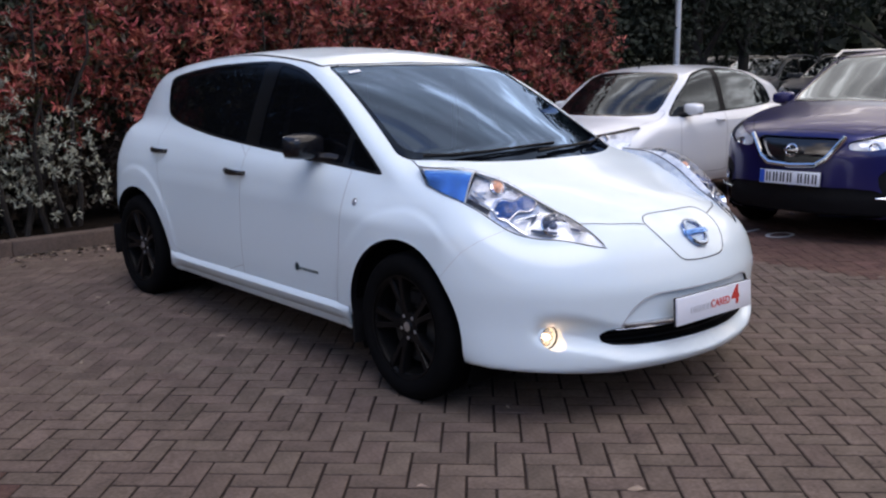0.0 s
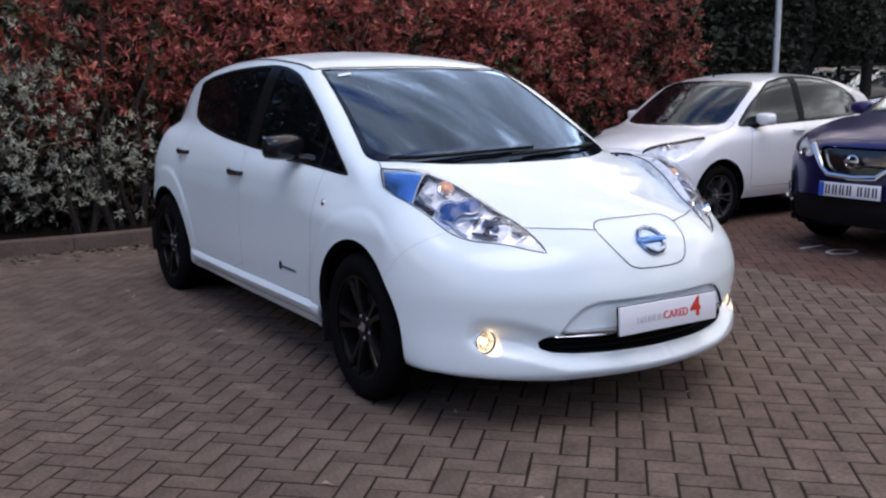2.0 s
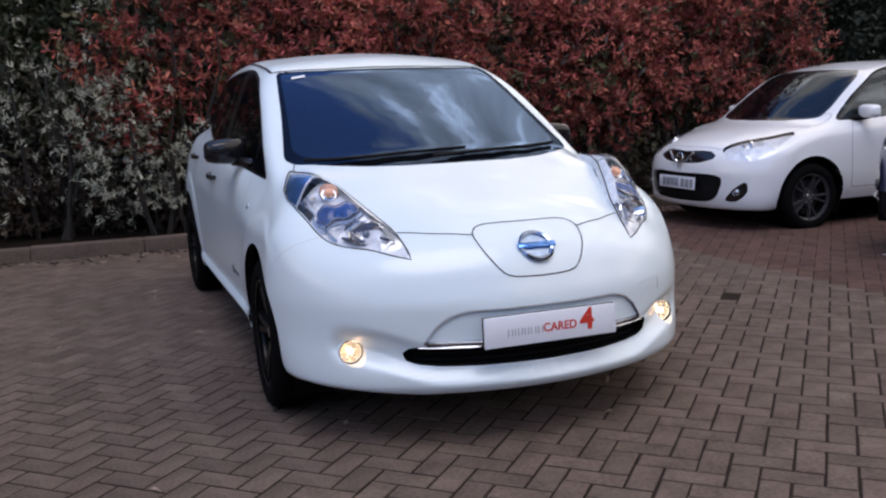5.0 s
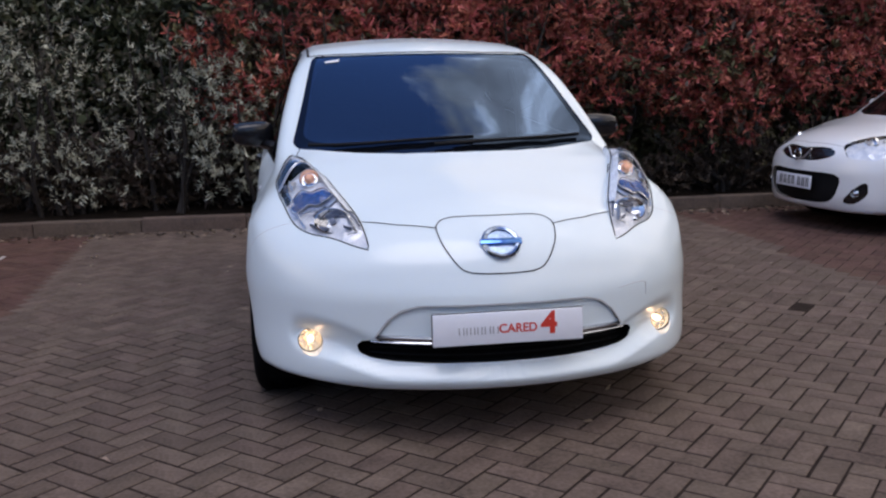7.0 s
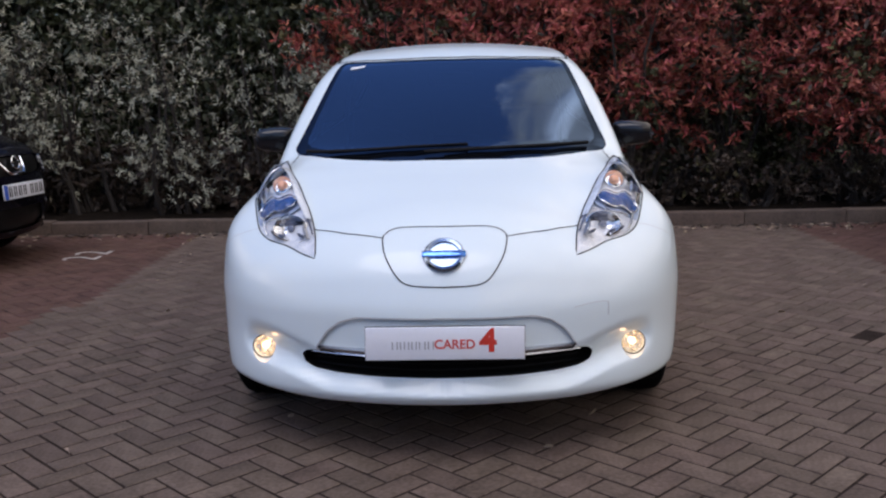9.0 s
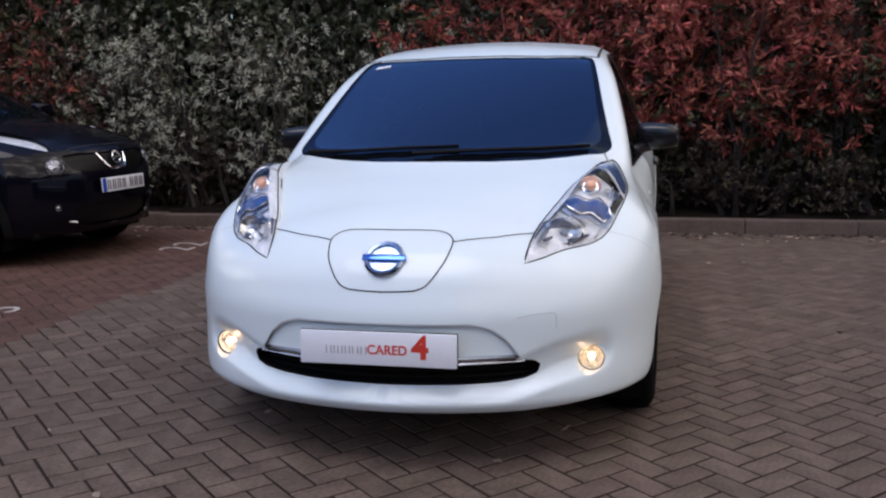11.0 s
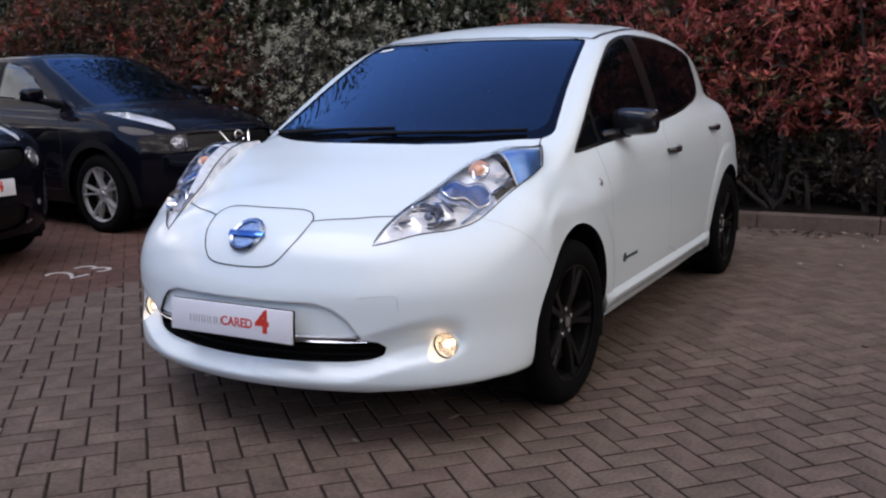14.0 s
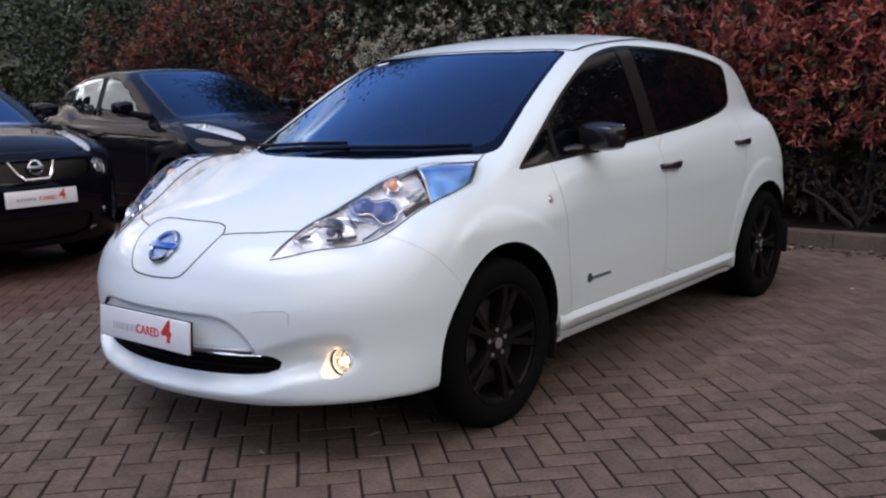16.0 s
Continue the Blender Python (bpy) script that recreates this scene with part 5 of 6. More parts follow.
    tube(bm, [(-0.36 + 0.185 * math.cos(t), -0.50 + 0.07 * math.sin(t), 0.93 + 0.17 * math.sin(t)) for t in np.linspace(0, 2 * math.pi, 28, endpoint=False)], 0.015, 8, True)
    part("steering_wheel", bm, CABIN, car)
    for x in (-0.37, 0.37):
        seat = empty("front_seat", None, car)
        for nm, size, at, rot in (("seat_cushion", (0.50, 0.52, 0.16), (x, 0.05, 0.55), (6, 0, 0)), ("backrest", (0.48, 0.13, 0.62), (x, 0.36, 0.87), (-14, 0, 0)), ("headrest", (0.26, 0.10, 0.17), (x, 0.47, 1.27), (-10, 0, 0))):
            bm = bmesh.new()
            box(bm, size, at, rot, 0.045, 3)
            part(nm, bm, CABIN, seat)
        bm = bmesh.new()
        sx = 1 if x > 0 else -1
        tube(bm, [(sx * 0.60, 0.12, 0.70), (sx * 0.615, 0.10, 1.0), (sx * 0.585, 0.06, 1.25), (sx * 0.55, 0.05, 1.36)], 0.016, 6)
        part("seat_belt", bm, mat("belt_grey_web", (0.30, 0.30, 0.31), 0.7, vary=0.1, scale=80) if x < 0 else bpy.data.materials["belt_grey_web"], car)
    bm = bmesh.new()
    box(bm, (1.25, 0.5, 0.5), (0, 1.15, 0.72), (0, 0, 0), 0.08, 3)
    part("rear_seat", bm, CABIN, car)
    bm = bmesh.new()
    box(bm, (0.23, 0.03, 0.065), (0, -0.44, 1.335), (12, 0, 0), 0.02, 3)
    part("interior_mirror", bm, TRIM, car)
    def on_screen(x, y, up):
        p, n = S.at(xy, (abs(x), y), high)
        return Vector((x, p.y, p.z)) + Vector((math.copysign(n.x, x), n.y, n.z)) * up
    for pts in (((-0.10, -1.285), (-0.02, -1.275), (0.20, -1.235), (0.42, -1.160), (0.60, -1.045)), ((-0.62, -1.085), (-0.52, -1.15), (-0.36, -1.195), (-0.15, -1.222), (0.08, -1.215))):
        w = empty("wiper", None, car)
        line = [on_screen(x, y, 0.014) for x, y in pts]
        bm = bmesh.new()
        tube(bm, line, [0.008, 0.008, 0.007, 0.006, 0.004], 8)
        part("wiper_arm", bm, TRIM, w)
        bm = bmesh.new()
        tube(bm, [on_screen(x, y + 0.006, 0.007) for x, y in pts[1:]], 0.005, 6)
        part("wiper_blade", bm, TRIM, w)
    bm = bmesh.new()
    q = [on_screen(x, y, 0.001) for x, y in ((-0.512, -0.385), (-0.440, -0.395), (-0.436, -0.365), (-0.505, -0.356))]
    bm.faces.new([bm.verts.new(v) for v in q])
    r = bmesh.ops.extrude_face_region(bm, geom=bm.faces[:])
    bmesh.ops.translate(bm, vec=(0, 0, -0.002), verts=[v for v in r["geom"] if isinstance(v, bmesh.types.BMVert)])
    part("windscreen_sticker", bm, PAPER, car)
    # tow-eye cover outline on the bumper
    bm = bmesh.new()
    pts = [S.at(xz, q, front)[0] + Vector((0, -0.001, 0)) for q in ((0.44, 0.550), (0.49, 0.555), (0.54, 0.556), (0.556, 0.550), (0.558, 0.530), (0.558, 0.505))]
    tube(bm, pts, 0.0012, 5)
    part("tow_cover_gap", bm, bpy.data.materials["pale_panel_gap"], bumper)
    return car


electric_hatchback()


# ---- planting ----
def leaf_arrays(P, D, length, width, rnd, curl=0.25):
    """Folded lens-shaped leaves from points P along directions D (n x 3)."""
    n = len(P)
    D = D / np.maximum(np.linalg.norm(D, axis=1, keepdims=True), 1e-9)
    R = rnd.normal(size=(n, 3))
    S = np.cross(D, R)
    S /= np.maximum(np.linalg.norm(S, axis=1, keepdims=True), 1e-9)
    U = np.cross(S, D)
    L = (length * rnd.uniform(0.7, 1.25, n))[:, None]
    W = (width * rnd.uniform(0.75, 1.2, n))[:, None]
    base, tip = P, P + D * L - U * L * curl
    a = P + D * L * 0.35 + S * W * 0.5 + U * W * 0.15
    b = P + D * L * 0.35 - S * W * 0.5 + U * W * 0.15
    a2 = P + D * L * 0.72 + S * W * 0.36 - U * L * curl * 0.35
    b2 = P + D * L * 0.72 - S * W * 0.36 - U * L * curl * 0.35
    V = np.stack([base, a, a2, tip, b2, b], 1).reshape(-1, 3)
    k = np.arange(n)[:, None] * 6
    F = np.concatenate([k + np.array([[0, 1, 2, 5]]), k + np.array([[5, 2, 3, 4]])])
    return V, F


def shrub(name, label, x, y, half, top, foot, mats, seed, count, leaf, per=8, upright=0.5, droop=0.0, depth=1.1, tip_share=0.25, star=0.9, inner=2.0, patchy=0.0):
    """A bush: bent stems, a crown of leaf rosettes on a lumpy outline with gaps, inner leaves in mats[2]."""
    rnd = np.random.default_rng(seed)
    bush = empty(name, pose(x, y, 0.09))
    tagged(bush, label, "shrub", group="hedge along the kerb")
    for k in range(6):
        bm = bmesh.new()
        a = rnd.uniform(0, 2 * math.pi)
        pts, p = [], np.array([rnd.uniform(-0.3, 0.3) * half, rnd.uniform(-0.1, 0.3), -0.05])
        for i in range(6):
            pts.append(tuple(p))
            p = p + np.array([math.cos(a) * 0.10 * half + rnd.normal() * 0.04, math.sin(a) * 0.06 + rnd.normal() * 0.04, top * 0.15])
        tube(bm, pts, [0.028, 0.024, 0.02, 0.016, 0.012, 0.006], 6)
        part("stem", bm, BARK, bush)
    lumps = [(rnd.uniform(-half, half), rnd.uniform(-0.25, 0.35) * depth, rnd.uniform(foot + 0.1, top - 0.15), rnd.uniform(0.24, 0.46)) for _ in range(int(26 * half * top / 2))]
    C, N, Q = [], [], []
    per_lump = max(count // len(lumps), 4)
    for lx, ly, lz, lr in lumps:
        d = rnd.normal(size=(per_lump, 3))
        d /= np.linalg.norm(d, axis=1, keepdims=True)
        d[:, 1] = np.where(d[:, 1] > 0.35, -d[:, 1], d[:, 1])
        r = lr * (0.72 + 0.38 * rnd.random(per_lump))
        C.append(np.array([lx, ly, lz]) + d * r[:, None] * np.array([1.0, 0.85, 0.95]))
        N.append(d)
        Q.append(np.full(per_lump, 1 + patchy * rnd.uniform(-1, 1)))
    C, N, Q = np.concatenate(C), np.concatenate(N), np.concatenate(Q)
    ok = (C[:, 2] > foot * 0.6) & (C[:, 2] < top + 0.25)
    ok &= rnd.random(len(C)) < 0.35 + 0.65 * np.clip(Q, 0, 1)
    C, N, Q = C[ok], N[ok], Q[ok]
    axis = N * 0.8 + np.array([0, -0.25, upright - droop])
    axis /= np.linalg.norm(axis, axis=1, keepdims=True)
    # which rosettes carry fresh tips: those high and out in the light
    fresh = rnd.random(len(C)) < tip_share * Q ** 2 * (0.45 + 1.1 * (C[:, 2] - foot) / max(top - foot, 0.1))
    olive = ~fresh & (rnd.random(len(C)) < (0.26 if len(mats) > 3 else 0.0))
    for kind, mask, mt, ln, wd, spread in (("old", ~fresh & ~olive, mats[0], leaf[0], leaf[1], 0.95), ("new", fresh, mats[1], leaf[0], leaf[1] * 0.9, 0.7), ("olive", olive, mats[-1], leaf[0] * 0.9, leaf[1] * 1.3, 0.8)):
        if not mask.any():
            continue
        P = np.repeat(C[mask], per, 0)
        A = np.repeat(axis[mask], per, 0)
        R = rnd.normal(size=P.shape)
        R -= A * (R * A).sum(1, keepdims=True)
        R /= np.maximum(np.linalg.norm(R, axis=1, keepdims=True), 1e-9)
        D = A * rnd.uniform(0.1, 0.9, (len(P), 1)) / spread + R * star + rnd.normal(size=P.shape) * 0.18
        P = P + rnd.normal(size=P.shape) * 0.012 + A * rnd.uniform(-0.03, 0.03, (len(P), 1))
        V, F = leaf_arrays(P, D, ln, wd, rnd)
        raw("crown_leaves", V, F, mt, bush)["kind"] = "stuff"
    # leaves deep inside; a darker mats[2] puts the crown's shade into their colour
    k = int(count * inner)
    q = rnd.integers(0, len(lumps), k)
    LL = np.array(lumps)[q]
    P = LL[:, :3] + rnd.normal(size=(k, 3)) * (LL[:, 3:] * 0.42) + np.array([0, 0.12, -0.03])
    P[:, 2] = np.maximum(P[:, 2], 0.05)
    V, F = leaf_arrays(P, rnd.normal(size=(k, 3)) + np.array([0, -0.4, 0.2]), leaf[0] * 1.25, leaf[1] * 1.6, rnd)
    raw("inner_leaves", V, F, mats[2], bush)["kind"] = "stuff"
    return bush


def planting():
    red = (RED_LEAF, RED_TIP, SHADE_DARK_LEAF, OLIVE_LEAF)
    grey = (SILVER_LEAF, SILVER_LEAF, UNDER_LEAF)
    k = 0
    for x in (-0.55, 0.55, 1.65, 2.75, 3.85, 4.95, 5.7):
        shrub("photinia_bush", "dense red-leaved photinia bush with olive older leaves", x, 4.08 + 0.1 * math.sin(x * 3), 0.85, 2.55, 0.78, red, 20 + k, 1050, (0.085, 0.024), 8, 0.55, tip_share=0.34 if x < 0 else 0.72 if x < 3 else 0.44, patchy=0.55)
        k += 1
    dull = (BROWN_LEAF, RED_LEAF, SHADE_DARK_LEAF, OLIVE_LEAF)
    for x in (-6.2, -7.3, -8.4, -9.6):
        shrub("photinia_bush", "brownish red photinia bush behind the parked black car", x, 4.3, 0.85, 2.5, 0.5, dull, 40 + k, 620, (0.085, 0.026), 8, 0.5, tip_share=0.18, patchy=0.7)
        k += 1
    for x, y, top, foot, tufts in ((-1.75, 3.95, 2.45, 0.30, 165), (-2.75, 3.95, 2.0, 0.22, 205), (-3.75, 4.0, 1.95, 0.25, 240), (-4.75, 4.1, 2.3, 0.30, 240)):
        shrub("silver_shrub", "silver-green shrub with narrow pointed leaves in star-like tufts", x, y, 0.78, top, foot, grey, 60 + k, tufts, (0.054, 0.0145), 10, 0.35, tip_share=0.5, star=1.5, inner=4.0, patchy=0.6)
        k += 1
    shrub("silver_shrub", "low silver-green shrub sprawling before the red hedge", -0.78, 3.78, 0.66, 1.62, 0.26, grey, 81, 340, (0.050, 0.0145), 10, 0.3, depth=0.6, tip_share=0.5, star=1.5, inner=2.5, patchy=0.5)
    # low shrubs under the overhang, their leaf colour darkened as shade
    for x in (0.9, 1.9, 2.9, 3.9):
        shrub("low_shrub", "low green shrub under the hedge, its shade put into the leaf colour", x, 4.0, 0.6, 0.60, 0.14, (SHADE_DARK_LEAF, OLIVE_LEAF, SHADE_DARK_LEAF), 90 + k, 200, (0.05, 0.02), 7, 0.3, depth=0.6, tip_share=0.15)
        k += 1
    for x in (-3.9, -1.3, 1.1, 3.5, 5.8, -6.6):
        shrub("back_shrub", "tall dark green shrub closing the hedge from behind", x, 6.6, 1.5, 3.6, 0.1, (GREEN_LEAF, GREEN_LEAF, GREEN_LEAF), 160 + k, 420, (0.15, 0.075), 7, 0.3, depth=1.2, tip_share=0.2)
        k += 1
    # undergrowth added to fill the hedge foot, coloured dark in place of shade
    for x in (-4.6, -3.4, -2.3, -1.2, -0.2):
        shrub("low_shrub", "low undergrowth added beneath the silver shrubs, shade put into its colour", x, 4.35, 0.75, 0.75, 0.06, (SHADE_DARK_LEAF, SHADE_DARK_LEAF, SHADE_DARK_LEAF), 190 + k, 260, (0.07, 0.03), 7, 0.3, depth=0.5, tip_share=0.1)
        k += 1
    for x in (-2.6, -0.2, 2.2, 4.6, -5.4, -7.8):
        shrub("back_shrub", "tall dark green shrub closing the hedge from behind", x, 5.5, 1.4, 3.3, 0.2, (GREEN_LEAF, GREEN_LEAF, GREEN_LEAF), 120 + k, 420, (0.12, 0.055), 7, 0.3, depth=1.2, tip_share=0.2)
        k += 1


def tree(x, y, height, spread, seed, leaf_mat_here, trunk=0.16, leaf=0.17, each=55):
    """A tree: tapered trunk, limbs, and a crown of leaf clumps with gaps."""
    rnd = np.random.default_rng(seed)
    t = empty("tree", pose(x, y, 0))
    tagged(t, "dark leafy tree at the edge of the car park", "tree", group="trees round the car park")
    bm = bmesh.new()
    tube(bm, [(0, 0, -0.1), (0.03, 0.02, height * 0.2), (0.08, -0.03, height * 0.45), (0.02, 0.05, height * 0.75)], [trunk, trunk * 0.8, trunk * 0.55, trunk * 0.25], 10)
    part("trunk", bm, BARK, t)
    ends = []
    for k in range(9):
        a, h0 = rnd.uniform(0, 2 * math.pi), height * rnd.uniform(0.18, 0.6)
        r, up = spread * rnd.uniform(0.55, 0.95), height * rnd.uniform(0.12, 0.3)
        e = (math.cos(a) * r, math.sin(a) * r, h0 + up)
        bm = bmesh.new()
        tube(bm, [(0.04, 0, h0), (e[0] * 0.5, e[1] * 0.5, h0 + up * 0.6), e], [trunk * 0.42, trunk * 0.28, trunk * 0.1], 6)
        part("limb", bm, BARK, t)
        ends.append(e)
    P = []
    for e in ends + [(0, 0, height * 0.8), (0, 0, height * 0.6), (0.3, 0, height * 0.4)]:
        for _ in range(9):
            c = np.array(e) + rnd.normal(size=3) * np.array([0.42, 0.42, 0.3]) * spread * 0.6
            P.append(c + rnd.normal(size=(each, 3)) * spread * 0.15)
    P = np.concatenate(P)
    P = P[P[:, 2] > 0.25]
    V, F = leaf_arrays(P, rnd.normal(size=P.shape) + np.array([0, 0, -0.3]), leaf, leaf * 0.6, rnd)
    raw("crown", V, F, leaf_mat_here, t)["kind"] = "stuff"


planting()
for n, (x, y, h, s) in enumerate(((8.6, 6.4, 5.5, 1.9), (11.2, 5.6, 6.5, 1.5), (11.0, 8.5, 6.0, 2.1), (14.0, 8.0, 6.5, 2.3), (17.5, 8.5, 7.0, 2.5), (12.5, 11.5, 7.0, 2.5), (20.0, 5.5, 7.0, 2.6), (23, 9.5, 8, 3.0), (22.5, 1.5, 7.5, 2.8), (16.0, 12.5, 8.0, 2.8),
                                  (27, 5, 8, 3), (19, 14, 8, 3), (28, -2, 8, 3), (8.0, 10.5, 6.5, 2.3), (-14, 6.8, 4.2, 2.0), (-12, 10, 5.0, 2.2), (-6.8, 7.9, 7.2, 2.2), (-8.9, 8.2, 7.0, 2.2),
                                  (-4.4, 8.0, 7.2, 2.2), (-1.0, 9.6, 7.4, 2.3), (2.0, 9.4, 7.4, 2.3), (5.0, 9.6, 7.6, 2.3))):
    tree(x, y, h, s, 200 + n, TREE_LEAF if x > 7 else GREEN_LEAF, **(dict(leaf=0.10, each=130) if x < 7 else dict(leaf=0.11, each=75) if x < 12 else dict(each=36)))


def fallen_leaves():
    """Dead leaves drifted against the kerb and strewn on the blocks."""
    rnd = np.random.default_rng(5)
    n = 170
    P = np.stack([rnd.uniform(-4.5, 4.5, n), BED_Y - 0.05 - np.abs(rnd.normal(size=n)) * 0.22, np.full(n, GROUND_Z + 0.006)], 1)
    m = 26
    Q = np.stack([rnd.uniform(-2.6, 3.0, m), rnd.uniform(-2.6, 2.4, m), np.full(m, GROUND_Z + 0.005)], 1)
    P = np.concatenate([P, Q])
    D = rnd.normal(size=P.shape) * np.array([1, 1, 0.12])
    V, F = leaf_arrays(P, D, 0.055, 0.022, rnd, 0.08)
    V[:, 2] = np.clip(V[:, 2], GROUND_Z + 0.002, GROUND_Z + 0.016)
    ob = raw("fallen_leaves", V, F, YELLOW_LEAF)
    tagged(ob, "pale dry fallen leaves scattered along the kerb", "leaves", kind="stuff")
    n = 900
    P = np.stack([rnd.uniform(-6.5, 5.5, n), BED_Y - 0.01 - np.abs(rnd.normal(size=n)) * 0.16, np.full(n, GROUND_Z + 0.004)], 1)
    V, F = leaf_arrays(P, rnd.normal(size=P.shape) * np.array([1, 1, 0.12]), 0.05, 0.024, rnd, 0.08)
    V[:, 2] = np.clip(V[:, 2], GROUND_Z + 0.001, GROUND_Z + 0.016)
    ob = raw("leaf_litter", V, F, LITTER_LEAF)
    tagged(ob, "dark brown leaf litter drifted against the kerb", "leaves", kind="stuff")


fallen_leaves()


def woodland():
    """Far trees all round the car park: one mass of leaf clumps with an uneven top."""
    rnd = np.random.default_rng(77)
    P = []
    for k in range(260):
        a = 2 * math.pi * k / 260 + rnd.normal() * 0.02
        r = rnd.uniform(27, 38)
        h = rnd.uniform(2.6, 7.2)
        n = 90
        c = np.array([math.cos(a) * r, math.sin(a) * r, 0])
        q = rnd.normal(size=(n, 3)) * np.array([1.5, 1.5, 1])
        q[:, 2] = rnd.uniform(0, 1, n) ** 0.8 * h
        P.append(c + q)
    P = np.concatenate(P)
    V, F = leaf_arrays(P, rnd.normal(size=P.shape), 1.3, 0.8, rnd)
    ob = raw("woodland", V, F, GREEN_LEAF)
    tagged(ob, "dark belt of far trees round the car park", "trees", kind="stuff")


woodland()


# ---- the other parked cars ----
def car_table(nose_y, tail_y, half, floor_z, hood, nose, roof, screen, hatch, house, axles, **more):
    """Outlines of a car from a few keys; it faces -y, its middle at y = 0."""
    base = dict(axles=axles, span=(nose_y, tail_y), core=0.66,
                plan=curve((nose_y, half - 0.02), (nose_y + 0.5, half), (0.0, half), (tail_y - 0.7, half - 0.01), (tail_y, half - 0.07)),
                side=curve((0.15, 0.09), (0.25, 0.045), (0.36, 0.012), (0.5, 0.0), (0.75, 0.0), (0.88, 0.012), (0.96, 0.035), (1.06, 0.075), (1.2, 0.16)),
                hood=curve(*hood), hood_crown=curve((nose_y, 0.25), (nose_y + 0.5, 0.16), (-0.9, 0.07), (tail_y, 0.04)), nose=curve(*nose), nose_bow=(0.42, 0.45),
                tail=curve((0.2, tail_y - 0.15), (0.5, tail_y - 0.02), (0.8, tail_y), (1.0, tail_y - 0.06), (1.3, tail_y - 0.3)),
                floor=curve((nose_y, floor_z + 0.02), (0.0, floor_z), (tail_y, floor_z + 0.05)), house=curve(*house), tumble=0.16,
                roof=curve(*roof), roof_crown=0.13, screen=curve(*screen), screen_bow=curve((-1.3, 0.45), (0.0, 0.28)), hatch=curve(*hatch))
    base.update(more)
    return base


def parked_car(name, label, C, m, paint, glass, windows, screen_edge, lamp, wheel_spec, details, pillar, group="cars parked in the bays", arch_trim=None):
    """A parked car with split shell, panes, lamps, wheels, mirrors and handles, then its own details."""
    car = empty(name, m)
    tagged(car, label, "car", group=group)
    S = Shell(C, n_front=56, n_back=26, step=0.035, n_up=96)
    yz, xy, xz = [1, 2], [0, 1], [0, 2]
    r, rim_mat, style = wheel_spec
    ring = lambda cy, cz, ry, rz, n=40: np.array([(cy + ry * math.cos(2 * math.pi * k / n), cz + rz * math.sin(2 * math.pi * k / n)) for k in range(n)])
    outer = lambda V, N: V[:, 0] > 0.45
    for y in C["axles"]:
        if arch_trim:
            S.split_outline(yz, ring(y, r, r + 0.125, r + 0.125), "arch_band", where=outer)
        S.split_outline(yz, ring(y, r, r + 0.065, r + 0.065), "hole", of=("body", "arch_band"), where=outer)
    W = rounded(windows, 2)
    S.split_outline(yz, W, "window_surround", where=lambda V, N: (V[:, 0] > 0.4) & (V[:, 2] > 0.85))
    for n, a, b in (("front_window", -3, pillar - 0.05), ("rear_window", pillar + 0.05, 3)):
        d = np.maximum(np.maximum(outline_distance(S.V[:, yz], W) + 0.012, a - S.V[:, 1]), S.V[:, 1] - b)
        S.split(np.where(S.V[:, 0] > 0.4, d, 1.0), n, of=("window_surround",))
    (bx, by0, by1), (tx, ty0, ty1) = screen_edge
    ws = [(-0.2, by0), (bx * 0.5, by0 + 0.06), (bx * 0.85, by0 + (by1 - by0) * 0.7), (bx, by1), (tx, ty1), (tx * 0.5, ty0 + 0.03), (-0.2, ty0)]
    above = lambda V, N: (V[:, 2] > C["cowl"]) & (N[:, 2] > 0.2)
    S.split_outline(xy, rounded(ws, 1), "screen_border", where=above)
    S.split(np.where(S.V[:, 2] > C["cowl"], outline_distance(S.V[:, xy], rounded(ws, 1)) + 0.035, 1.0), "windscreen", of=("screen_border",))
    if lamp is not None:
        S.split_outline(lamp[0], rounded(lamp[1], 1), "lamp", where=lambda V, N: (V[:, 1] < C["span"][0] + 1.0) & (V[:, 2] > 0.55))
    for n, axes, poly, mt, push in details.get("regions", ()):
        S.split_outline(axes, poly, n, where=lambda V, N: V[:, 1] < C["span"][0] + 0.75)
    hd = [(-0.2, C["span"][0] + 0.10), (0.45, C["span"][0] + 0.17), (0.62, C["span"][0] + 0.45), (0.72, by1 - 0.1), (0.72, by1 + 0.05), (-0.2, by1)]
    S.split_outline(xy, hd, "bonnet", where=lambda V, N: (V[:, 2] > C["hood"](C["span"][0] + 0.1) - 0.08) & (N[:, 2] > 0.3))
    f0, f1, mid = C["axles"][0] + r + 0.15, C["axles"][1] - r + 0.06, pillar
    S.split_outline(yz, [(f0, 0.36), (mid, 0.36), (mid, 1.06), (f0 + 0.05, 1.0), (f0 - 0.02, 0.8)], "front_door", where=outer)
    S.split_outline(yz, [(mid, 0.36), (f1 - 0.1, 0.36), (f1 + 0.05, 0.7), (f1 + 0.16, 1.06), (mid, 1.06)], "rear_door", where=outer)
    doors = {}
    S.emit(["body"], "body", paint, car)
    S.emit(["bonnet"], "bonnet", paint, car)
    for n in ("front_door", "rear_door"):
        for s, ob in zip((1, -1), S.emit([n], n, paint, car, joined=False)):
            doors[n, s] = ob
    S.emit(["window_surround"], "window_surround", TRIM, car, joined=False)
    for n in ("front_window", "rear_window"):
        S.emit([n], n, glass, car, joined=False, push=-0.003)
    S.emit(["screen_border"], "screen_border", BLACK_GLOSS, car, push=-0.003)
    S.emit(["windscreen"], "windscreen", details.get("screen_glass", glass), car, push=-0.003)
    if arch_trim:
        far = S.V[S.T].mean(1)[:, 1] > 0
        S.L[(S.L == "arch_band") & far] = "arch_band_rear"
